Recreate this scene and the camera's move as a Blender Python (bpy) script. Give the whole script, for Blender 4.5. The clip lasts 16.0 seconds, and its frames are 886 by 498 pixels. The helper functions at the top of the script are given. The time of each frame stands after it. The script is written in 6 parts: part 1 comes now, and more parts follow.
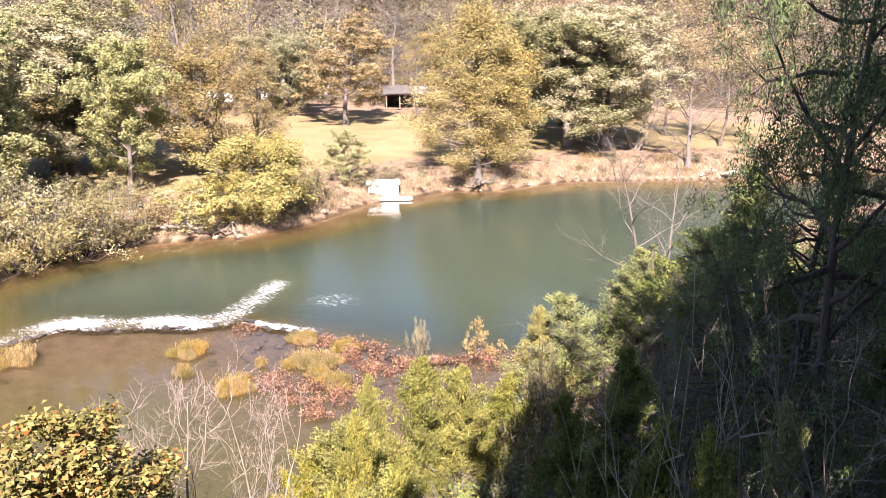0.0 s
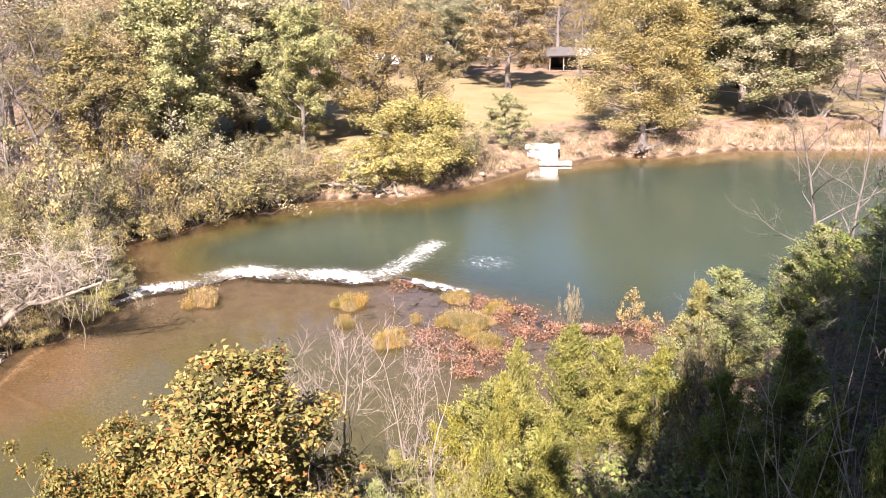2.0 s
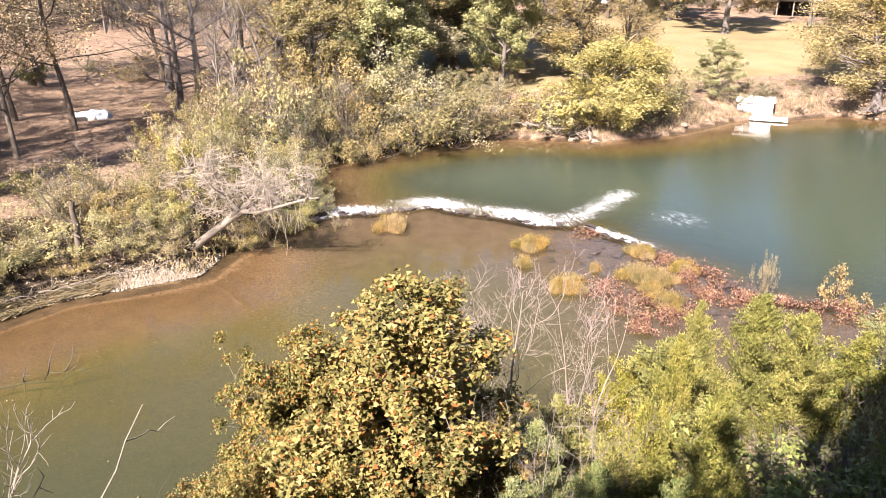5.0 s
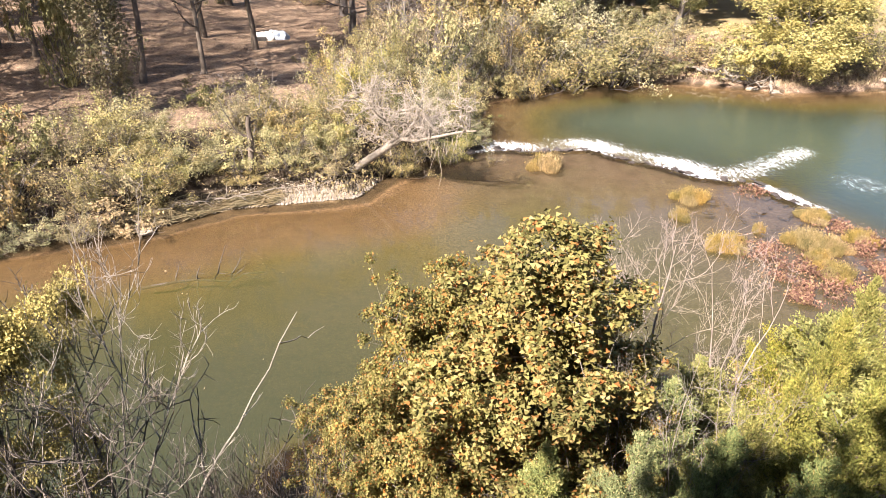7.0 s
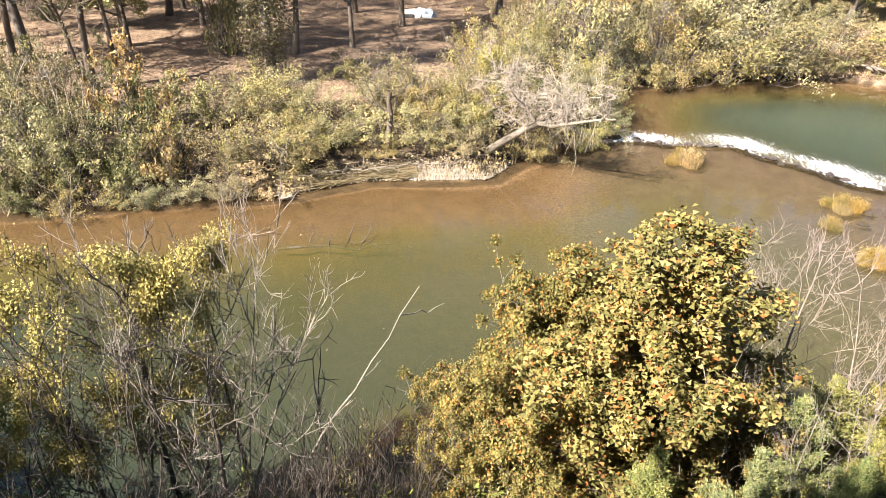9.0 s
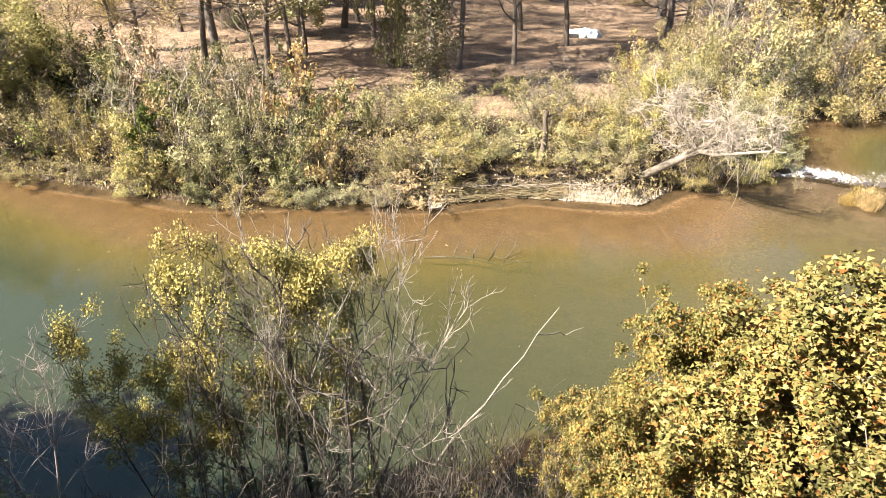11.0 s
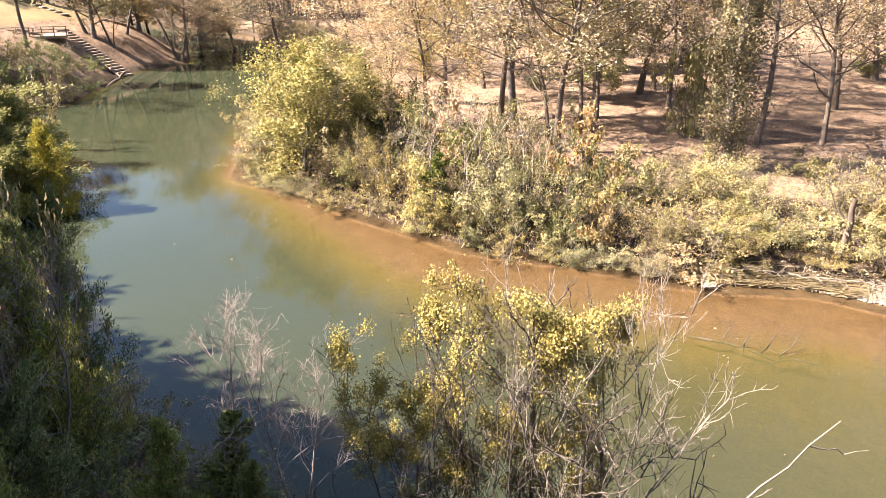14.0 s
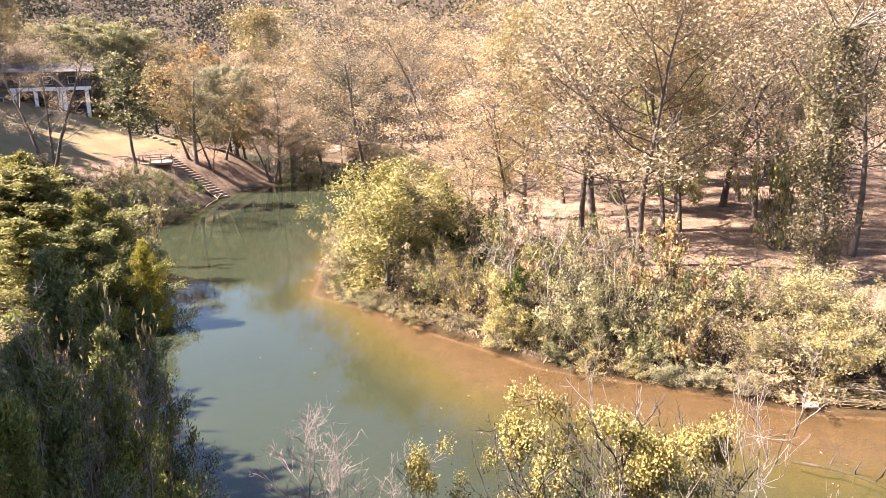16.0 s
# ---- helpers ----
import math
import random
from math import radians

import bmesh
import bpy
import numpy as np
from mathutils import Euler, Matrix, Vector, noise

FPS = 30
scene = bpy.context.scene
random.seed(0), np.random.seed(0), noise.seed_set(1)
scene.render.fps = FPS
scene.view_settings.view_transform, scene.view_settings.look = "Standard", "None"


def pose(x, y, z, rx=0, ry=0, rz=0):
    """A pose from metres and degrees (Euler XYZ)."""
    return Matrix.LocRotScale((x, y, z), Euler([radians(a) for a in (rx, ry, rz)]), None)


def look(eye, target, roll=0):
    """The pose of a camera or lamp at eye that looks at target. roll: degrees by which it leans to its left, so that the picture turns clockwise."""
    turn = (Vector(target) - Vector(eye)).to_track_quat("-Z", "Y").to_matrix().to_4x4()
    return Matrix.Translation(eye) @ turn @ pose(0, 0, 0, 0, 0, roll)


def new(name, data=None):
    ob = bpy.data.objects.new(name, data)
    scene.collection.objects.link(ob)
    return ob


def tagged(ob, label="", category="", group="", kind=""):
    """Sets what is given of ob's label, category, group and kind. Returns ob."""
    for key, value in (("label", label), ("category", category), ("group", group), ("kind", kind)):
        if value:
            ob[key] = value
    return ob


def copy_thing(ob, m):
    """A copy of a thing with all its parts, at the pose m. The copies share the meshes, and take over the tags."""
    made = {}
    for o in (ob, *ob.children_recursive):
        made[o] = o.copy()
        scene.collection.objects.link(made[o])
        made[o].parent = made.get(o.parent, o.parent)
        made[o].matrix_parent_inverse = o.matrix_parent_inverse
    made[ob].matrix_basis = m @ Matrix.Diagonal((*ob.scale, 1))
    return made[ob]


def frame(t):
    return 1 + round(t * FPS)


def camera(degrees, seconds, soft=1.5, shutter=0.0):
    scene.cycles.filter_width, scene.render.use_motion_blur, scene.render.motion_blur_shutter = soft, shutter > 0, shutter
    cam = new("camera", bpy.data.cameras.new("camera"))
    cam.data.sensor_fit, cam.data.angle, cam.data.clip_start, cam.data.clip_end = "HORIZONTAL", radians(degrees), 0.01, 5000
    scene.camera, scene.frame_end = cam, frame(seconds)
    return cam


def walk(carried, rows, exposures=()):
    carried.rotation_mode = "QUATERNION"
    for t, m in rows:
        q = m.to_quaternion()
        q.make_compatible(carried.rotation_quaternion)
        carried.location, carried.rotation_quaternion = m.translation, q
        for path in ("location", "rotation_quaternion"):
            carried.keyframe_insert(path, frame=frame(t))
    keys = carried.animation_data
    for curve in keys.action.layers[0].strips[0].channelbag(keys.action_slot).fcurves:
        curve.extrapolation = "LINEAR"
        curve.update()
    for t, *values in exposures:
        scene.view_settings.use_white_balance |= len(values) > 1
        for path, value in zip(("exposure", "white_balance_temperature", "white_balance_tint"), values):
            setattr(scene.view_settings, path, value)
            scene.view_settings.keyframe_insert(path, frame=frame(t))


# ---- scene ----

# camera: a slow turn on the spot, from a bluff over the river
cam = camera(61.92, 16.0, soft=0.45)
EYE = (0.0, 0.0, 13.0)

def aim(yaw, pitch, roll):
    y, p = radians(yaw), radians(pitch)
    return look(EYE, (EYE[0] - math.sin(y) * math.cos(p), EYE[1] + math.cos(y) * math.cos(p), EYE[2] + math.sin(p)), roll)

walk(cam, [
    (0, aim(-47.94, -14.13, -0.69)),
    (0.5, aim(-46.22, -14.52, -0.97)),
    (1, aim(-43.35, -15.12, -1.22)),
    (1.5, aim(-39.44, -15.87, -1.31)),
    (2, aim(-35.43, -16.69, -1.44)),
    (2.5, aim(-32.77, -17.12, -1.43)),
    (3, aim(-29.88, -17.49, -1.10)),
    (3.2, aim(-28.98, -17.95, -0.87)),
    (5.3, aim(-18.49, -22.24, 0.31)),
    (5.5, aim(-17.13, -23.46, 0.72)),
    (6, aim(-13.78, -25.57, 0.64)),
    (6.5, aim(-10.81, -26.64, 0.35)),
    (7, aim(-7.93, -25.88, 0.58)),
    (7.5, aim(-5.32, -26.10, 0.53)),
    (8, aim(-2.23, -27.03, 0.54)),
    (8.2, aim(-0.83, -27.25, 0.44)),
    (10.3, aim(9.61, -27.27, 0.80)),
    (10.5, aim(11.48, -27.24, 0.29)),
    (11, aim(15.36, -26.19, 0.58)),
    (11.5, aim(19.31, -25.44, 1.04)),
    (12, aim(24.02, -24.90, 0.48)),
    (12.5, aim(27.89, -24.59, 0.24)),
    (13, aim(32.74, -24.56, 0.56)),
    (13.5, aim(35.29, -22.87, 0.79)),
    (14, aim(37.60, -21.76, 0.43)),
    (14.5, aim(39.46, -19.99, 0.11)),
    (15, aim(41.49, -17.16, -0.49)),
    (15.5, aim(42.24, -15.38, -0.98)),
    (16, aim(44.02, -12.85, -1.61)),
], exposures=[(0, 2.46, 6100, 22), (3, 2.32, 6120, 21), (5.5, 2.42, 6100, 18), (8, 2.43, 6120, 12), (10.5, 2.58, 6180, 7), (12.5, 2.82, 6550, 14), (14, 2.96, 6550, 18), (16, 2.98, 6330, 23)])

# world, sun
SUN_AZ, SUN_EL = 228.0, 43.0     # compass turn from +y towards +x, and height, in degrees
world = bpy.data.worlds.new("sky")
scene.world = world
world.use_nodes = True
_nt = world.node_tree
_sky = _nt.nodes.new("ShaderNodeTexSky")
_sky.sky_type, _sky.sun_disc = "NISHITA", False
_sky.sun_elevation, _sky.sun_rotation = radians(SUN_EL), radians(SUN_AZ)
_sky.air_density, _sky.dust_density = 1.0, 0.6
_nt.links.new(_sky.outputs[0], _nt.nodes["Background"].inputs[0])
_nt.nodes["Background"].inputs[1].default_value = 0.05
_sd = bpy.data.lights.new("sun", "SUN")
_sd.energy, _sd.angle, _sd.color = 5.0, radians(0.53), (1.0, 0.88, 0.75)
sun = new("sun", _sd)
_a, _e = radians(SUN_AZ), radians(SUN_EL)
sun.matrix_basis = look((60 * math.sin(_a), 60 * math.cos(_a), 60), (60 * math.sin(_a) - math.sin(_a) * math.cos(_e), 60 * math.cos(_a) - math.cos(_a) * math.cos(_e), 60 - math.sin(_e)))


# ---- materials ----
def node_mat(name):
    m = bpy.data.materials.new(name)
    m.use_nodes = True
    nt = m.node_tree
    for n in list(nt.nodes):
        nt.nodes.remove(n)
    return m, nt, nt.nodes.new("ShaderNodeOutputMaterial")


def ramp(nt, source, stops):
    n = nt.nodes.new("ShaderNodeValToRGB")
    e = n.color_ramp.elements
    while len(e) < len(stops):
        e.new(0.5)
    for k, (at, c) in enumerate(stops):
        e[k].position, e[k].color = at, (*c, 1)
    nt.links.new(source, n.inputs[0])
    return n.outputs[0]


def noise_tex(nt, scale, detail=4.0, rough=0.6, vector=None, distortion=0.0):
    n = nt.nodes.new("ShaderNodeTexNoise")
    n.inputs["Scale"].default_value, n.inputs["Detail"].default_value = scale, detail
    n.inputs["Roughness"].default_value, n.inputs["Distortion"].default_value = rough, distortion
    if vector is not None:
        nt.links.new(vector, n.inputs["Vector"])
    return n.outputs[0]


def mixed(nt, fac, a, b, how="MIX"):
    n = nt.nodes.new("ShaderNodeMix")
    n.data_type, n.blend_type = "RGBA", how
    for socket, value in ((n.inputs[0], fac), (n.inputs[6], a), (n.inputs[7], b)):
        if isinstance(value, bpy.types.NodeSocket):
            nt.links.new(value, socket)
        elif isinstance(value, tuple):
            socket.default_value = (*value, 1)
        else:
            socket.default_value = value
    return n.outputs[2]


def bumped(nt, height, strength, distance):
    n = nt.nodes.new("ShaderNodeBump")
    n.inputs["Strength"].default_value, n.inputs["Distance"].default_value = strength, distance
    nt.links.new(height, n.inputs["Height"])
    return n.outputs[0]


def where(nt, what="Object"):
    return nt.nodes.new("ShaderNodeTexCoord").outputs[what]


def leaf_mat(name, stops, glow=0.2, rough=0.65, vary=1.0):
    """Leaves: each leaf its own tone, each plant a little lighter or darker, light shining through."""
    m, nt, out = node_mat(name)
    rnd = nt.nodes.new("ShaderNodeNewGeometry").outputs["Random Per Island"]
    col = ramp(nt, rnd, stops)
    info = nt.nodes.new("ShaderNodeObjectInfo").outputs["Random"]
    hsv = nt.nodes.new("ShaderNodeHueSaturation")
    mr = nt.nodes.new("ShaderNodeMapRange")
    mr.inputs[3].default_value, mr.inputs[4].default_value = 1 - 0.22 * vary, 1 + 0.25 * vary
    nt.links.new(info, mr.inputs[0])
    nt.links.new(mr.outputs[0], hsv.inputs["Value"])
    mr2 = nt.nodes.new("ShaderNodeMapRange")
    mr2.inputs[3].default_value, mr2.inputs[4].default_value = 0.5 + 0.012 * vary, 0.5 - 0.012 * vary
    nt.links.new(info, mr2.inputs[0])
    nt.links.new(mr2.outputs[0], hsv.inputs["Hue"])
    mr3 = nt.nodes.new("ShaderNodeMapRange")
    mr3.inputs[3].default_value, mr3.inputs[4].default_value = 1 - 0.22 * vary, 1.05
    wob = nt.nodes.new("ShaderNodeMath")
    wob.operation = "FRACT"
    seven = nt.nodes.new("ShaderNodeMath")
    seven.operation = "MULTIPLY"
    seven.inputs[1].default_value = 7.3
    nt.links.new(info, seven.inputs[0])
    nt.links.new(seven.outputs[0], wob.inputs[0])
    nt.links.new(wob.outputs[0], mr3.inputs[0])
    nt.links.new(mr3.outputs[0], hsv.inputs["Saturation"])
    # sprays differ from one another as well as leaves
    patch = ramp(nt, noise_tex(nt, 1.3, 2, 0.5, where(nt)), [(0.35, (0.72, 0.74, 0.72)), (0.65, (1.25, 1.18, 1.1))])
    nt.links.new(mixed(nt, 1.0, col, patch, "MULTIPLY"), hsv.inputs["Color"])
    p = nt.nodes.new("ShaderNodeBsdfPrincipled")
    p.inputs["Roughness"].default_value = rough
    p.inputs["Specular IOR Level"].default_value = 0.12
    tr = nt.nodes.new("ShaderNodeBsdfTranslucent")
    mx = nt.nodes.new("ShaderNodeMixShader")
    mx.inputs[0].default_value = glow
    nt.links.new(hsv.outputs[0], p.inputs["Base Color"])
    nt.links.new(hsv.outputs[0], tr.inputs["Color"])
    nt.links.new(p.outputs[0], mx.inputs[1])
    nt.links.new(tr.outputs[0], mx.inputs[2])
    nt.links.new(mx.outputs[0], out.inputs[0])
    return m


def plain_mat(name, a, b, scale=6.0, rough=0.8, bump=0.3, dist=0.02, metal=0.0, fine=60.0, stretch=(1, 1, 1)):
    """Two tones mixed by coarse and fine noise, with relief."""
    m, nt, out = node_mat(name)
    mp = nt.nodes.new("ShaderNodeMapping")
    mp.inputs["Scale"].default_value = stretch
    nt.links.new(where(nt), mp.inputs[0])
    n1, n2 = noise_tex(nt, scale, 5, 0.65, mp.outputs[0]), noise_tex(nt, fine, 3, 0.7, mp.outputs[0])
    mul = nt.nodes.new("ShaderNodeMath")
    mul.operation = "MULTIPLY_ADD"
    nt.links.new(n1, mul.inputs[0])
    mul.inputs[1].default_value = 0.65
    mm = nt.nodes.new("ShaderNodeMath")
    mm.operation = "MULTIPLY"
    nt.links.new(n2, mm.inputs[0])
    mm.inputs[1].default_value = 0.35
    nt.links.new(mm.outputs[0], mul.inputs[2])
    col = ramp(nt, mul.outputs[0], [(0.34, a), (0.66, b)])
    p = nt.nodes.new("ShaderNodeBsdfPrincipled")
    p.inputs["Roughness"].default_value, p.inputs["Metallic"].default_value = rough, metal
    nt.links.new(col, p.inputs["Base Color"])
    if bump:
        nt.links.new(bumped(nt, mul.outputs[0], bump, dist), p.inputs["Normal"])
    nt.links.new(p.outputs[0], out.inputs[0])
    return m


LEAF = {
    "oak": leaf_mat("oak_leaves", [(0.0, (0.213, 0.207, 0.104)), (0.45, (0.269, 0.258, 0.127)), (0.8, (0.314, 0.293, 0.148)), (1.0, (0.353, 0.308, 0.166))], 0.35),
    "lime": leaf_mat("lime_leaves", [(0.0, (0.156, 0.146, 0.0495)), (0.45, (0.246, 0.229, 0.0749)), (0.85, (0.324, 0.292, 0.103)), (1.0, (0.345, 0.283, 0.12))]),
    "fresh": leaf_mat("fresh_green_leaves", [(0.0, (0.207, 0.211, 0.101)), (0.5, (0.314, 0.314, 0.151)), (1.0, (0.403, 0.386, 0.19))], 0.35, vary=0.3),
    "gold": leaf_mat("gold_leaves", [(0.0, (0.174, 0.142, 0.0562)), (0.4, (0.268, 0.223, 0.0862)), (0.8, (0.339, 0.278, 0.11)), (1.0, (0.302, 0.231, 0.0909))], vary=0.5),
    "russet": leaf_mat("russet_leaves", [(0.0, (0.161, 0.124, 0.052)), (0.4, (0.259, 0.187, 0.0802)), (0.75, (0.316, 0.25, 0.105)), (1.0, (0.227, 0.2, 0.0766))]),
    "orange": leaf_mat("orange_leaves", [(0.0, (0.199, 0.14, 0.0616)), (0.5, (0.313, 0.218, 0.0953)), (1.0, (0.374, 0.284, 0.129))]),
    "tan": leaf_mat("tan_leaves", [(0.0, (0.175, 0.136, 0.0743)), (0.35, (0.287, 0.221, 0.121)), (0.75, (0.421, 0.33, 0.188)), (0.88, (0.46, 0.355, 0.202)), (1.0, (0.306, 0.273, 0.121))]),
    "olive": leaf_mat("olive_leaves", [(0.0, (0.123, 0.107, 0.0458)), (0.45, (0.198, 0.17, 0.0689)), (0.8, (0.272, 0.226, 0.0938)), (1.0, (0.316, 0.233, 0.116))]),
    "brush": leaf_mat("brush_leaves", [(0.0, (0.131, 0.108, 0.0524)), (0.5, (0.229, 0.183, 0.0879)), (0.8, (0.233, 0.204, 0.0828)), (1.0, (0.334, 0.269, 0.143))]),
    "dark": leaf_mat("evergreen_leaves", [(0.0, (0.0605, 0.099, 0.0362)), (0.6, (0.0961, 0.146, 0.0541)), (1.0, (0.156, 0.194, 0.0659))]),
    "leafgreen": leaf_mat("deep_green_leaves", [(0.0, (0.07, 0.078, 0.03)), (0.6, (0.115, 0.12, 0.045)), (1.0, (0.175, 0.16, 0.066))]),
    "pine": leaf_mat("pine_needles", [(0.0, (0.0685, 0.0761, 0.0314)), (0.5, (0.109, 0.117, 0.0496)), (1.0, (0.178, 0.168, 0.0721))]),
    "hillgrey": leaf_mat("bare_hill_woods", [(0.0, (0.0542, 0.0465, 0.0359)), (0.5, (0.0935, 0.0809, 0.063)), (1.0, (0.133, 0.112, 0.0859))], 0.1),
    "hillgreen": leaf_mat("hill_pines", [(0.0, (0.0361, 0.0411, 0.0204)), (0.5, (0.0575, 0.0633, 0.0332)), (1.0, (0.0933, 0.0947, 0.0475))], 0.1),
    # cedar sprays in two tones: a sunlit one and a shaded one below
    "cedar": leaf_mat("cedar_sprays", [(0.0, (0.108, 0.111, 0.0219)), (0.4, (0.182, 0.186, 0.0331)), (0.8, (0.252, 0.245, 0.0458)), (1.0, (0.252, 0.207, 0.0586))], 0.25),
    "cedarshade": leaf_mat("shade_cedar_sprays", [(0.0, (0.101, 0.125, 0.0363)), (0.5, (0.161, 0.195, 0.0556)), (0.9, (0.229, 0.242, 0.0692)), (1.0, (0.315, 0.247, 0.0827))], 0.2),
    "maple": leaf_mat("maple_leaves", [(0.0, (0.0837, 0.0805, 0.0268)), (0.35, (0.167, 0.155, 0.0513)), (0.7, (0.251, 0.217, 0.0837)), (0.84, (0.318, 0.251, 0.111)), (0.92, (0.301, 0.167, 0.0559)), (1.0, (0.245, 0.0951, 0.0313))], 0.3, vary=0.15),
    "yellow": leaf_mat("yellow_leaves", [(0.0, (0.185, 0.164, 0.0492)), (0.5, (0.291, 0.253, 0.081)), (1.0, (0.381, 0.327, 0.11))], vary=0.3),
    "reed": leaf_mat("reed_blades", [(0.0, (0.12, 0.085, 0.022)), (0.5, (0.27, 0.20, 0.055)), (1.0, (0.36, 0.265, 0.095))], 0.25),
    "weed": leaf_mat("weed_leaves", [(0.0, (0.0595, 0.0289, 0.0229)), (0.4, (0.145, 0.0723, 0.0527)), (0.75, (0.221, 0.132, 0.0892)), (1.0, (0.23, 0.162, 0.0765))], 0.15),
    "straw": leaf_mat("straw_blades", [(0.0, (0.174, 0.123, 0.0611)), (0.5, (0.239, 0.177, 0.0901)), (1.0, (0.289, 0.222, 0.123))], 0.2),
}
BARK = {
    "brown": plain_mat("brown_bark", (0.0504, 0.0374, 0.0274), (0.137, 0.108, 0.0792), 3, 0.9, 0.8, 0.03, stretch=(2.16, 2.16, 0.432)),
    "pale": plain_mat("pale_bark", (0.13, 0.108, 0.0863), (0.26, 0.226, 0.189), 3, 0.85, 0.5, 0.02, stretch=(1.44, 1.44, 0.504)),
    "grey": plain_mat("grey_bark", (0.0758, 0.0621, 0.054), (0.167, 0.143, 0.124), 4, 0.9, 0.6, 0.02, stretch=(2.16, 2.16, 0.432)),
    "dark": plain_mat("dark_bark", (0.0378, 0.0303, 0.0237), (0.108, 0.0864, 0.0669), 4, 0.9, 0.8, 0.03, stretch=(2.16, 2.16, 0.432)),
    "rosy": plain_mat("rosy_bark", (0.17, 0.125, 0.108), (0.34, 0.275, 0.245), 4, 0.85, 0.4, 0.02, stretch=(2, 2, 0.5)),
    "bleached": plain_mat("bleached_wood", (0.19, 0.155, 0.118), (0.38, 0.325, 0.265), 3, 0.85, 0.6, 0.02, stretch=(1, 4, 4)),
    "drift": plain_mat("driftwood", (0.11, 0.088, 0.064), (0.25, 0.215, 0.17), 3, 0.85, 0.5, 0.02, stretch=(1, 4, 4)),
}
MAT_ROCK = plain_mat("river_rock", (0.014, 0.011, 0.0095), (0.07, 0.053, 0.043), 2.2, 0.75, 0.9, 0.08, fine=14)
MAT_PEBBLE = plain_mat("pale_gravel", (0.13, 0.105, 0.075), (0.31, 0.26, 0.2), 3, 0.85, 0.6, 0.04, fine=25)
MAT_WHITE = plain_mat("white_paint", (0.70, 0.68, 0.64), (0.84, 0.83, 0.80), 2, 0.5, 0.1, 0.004)
MAT_ROOF = plain_mat("grey_metal_roof", (0.24, 0.235, 0.23), (0.36, 0.35, 0.34), 1.2, 0.5, 0.1, 0.005)
MAT_SHINGLE = plain_mat("grey_shingles", (0.045, 0.04, 0.037), (0.095, 0.085, 0.078), 3, 0.9, 0.5, 0.02)
MAT_SIDING = plain_mat("dark_board_siding", (0.075, 0.06, 0.05), (0.14, 0.115, 0.10), 2, 0.7, 0.2, 0.01, stretch=(0.3, 0.3, 6))
MAT_CONCRETE = plain_mat("pale_concrete", (0.336, 0.312, 0.28), (0.48, 0.456, 0.416), 2, 0.85, 0.3, 0.01)
MAT_TIMBER = plain_mat("weathered_timber", (0.14, 0.101, 0.07), (0.252, 0.196, 0.146), 3, 0.8, 0.4, 0.01, stretch=(0.8, 4, 4))
MAT_DARK = plain_mat("dark_trim_and_shade", (0.016, 0.0144, 0.0128), (0.04, 0.036, 0.032), 2, 0.9, 0.1, 0.01)
MAT_RED = plain_mat("faded_red_paint", (0.24, 0.028, 0.024), (0.336, 0.056, 0.044), 3, 0.5, 0.1, 0.005)
MAT_TARP = plain_mat("pale_blue_tarpaulin", (0.22, 0.265, 0.32), (0.40, 0.44, 0.49), 3, 0.5, 0.7, 0.05)
MAT_STONE = plain_mat("flagstone", (0.202, 0.173, 0.13), (0.298, 0.264, 0.211), 2, 0.85, 0.4, 0.02)


def glass_mat():
    m, nt, out = node_mat("window_glass")
    p = nt.nodes.new("ShaderNodeBsdfPrincipled")
    p.inputs["Base Color"].default_value = (0.03, 0.035, 0.04, 1)
    p.inputs["Roughness"].default_value = 0.06
    nt.links.new(p.outputs[0], out.inputs[0])
    return m


MAT_GLASS = glass_mat()


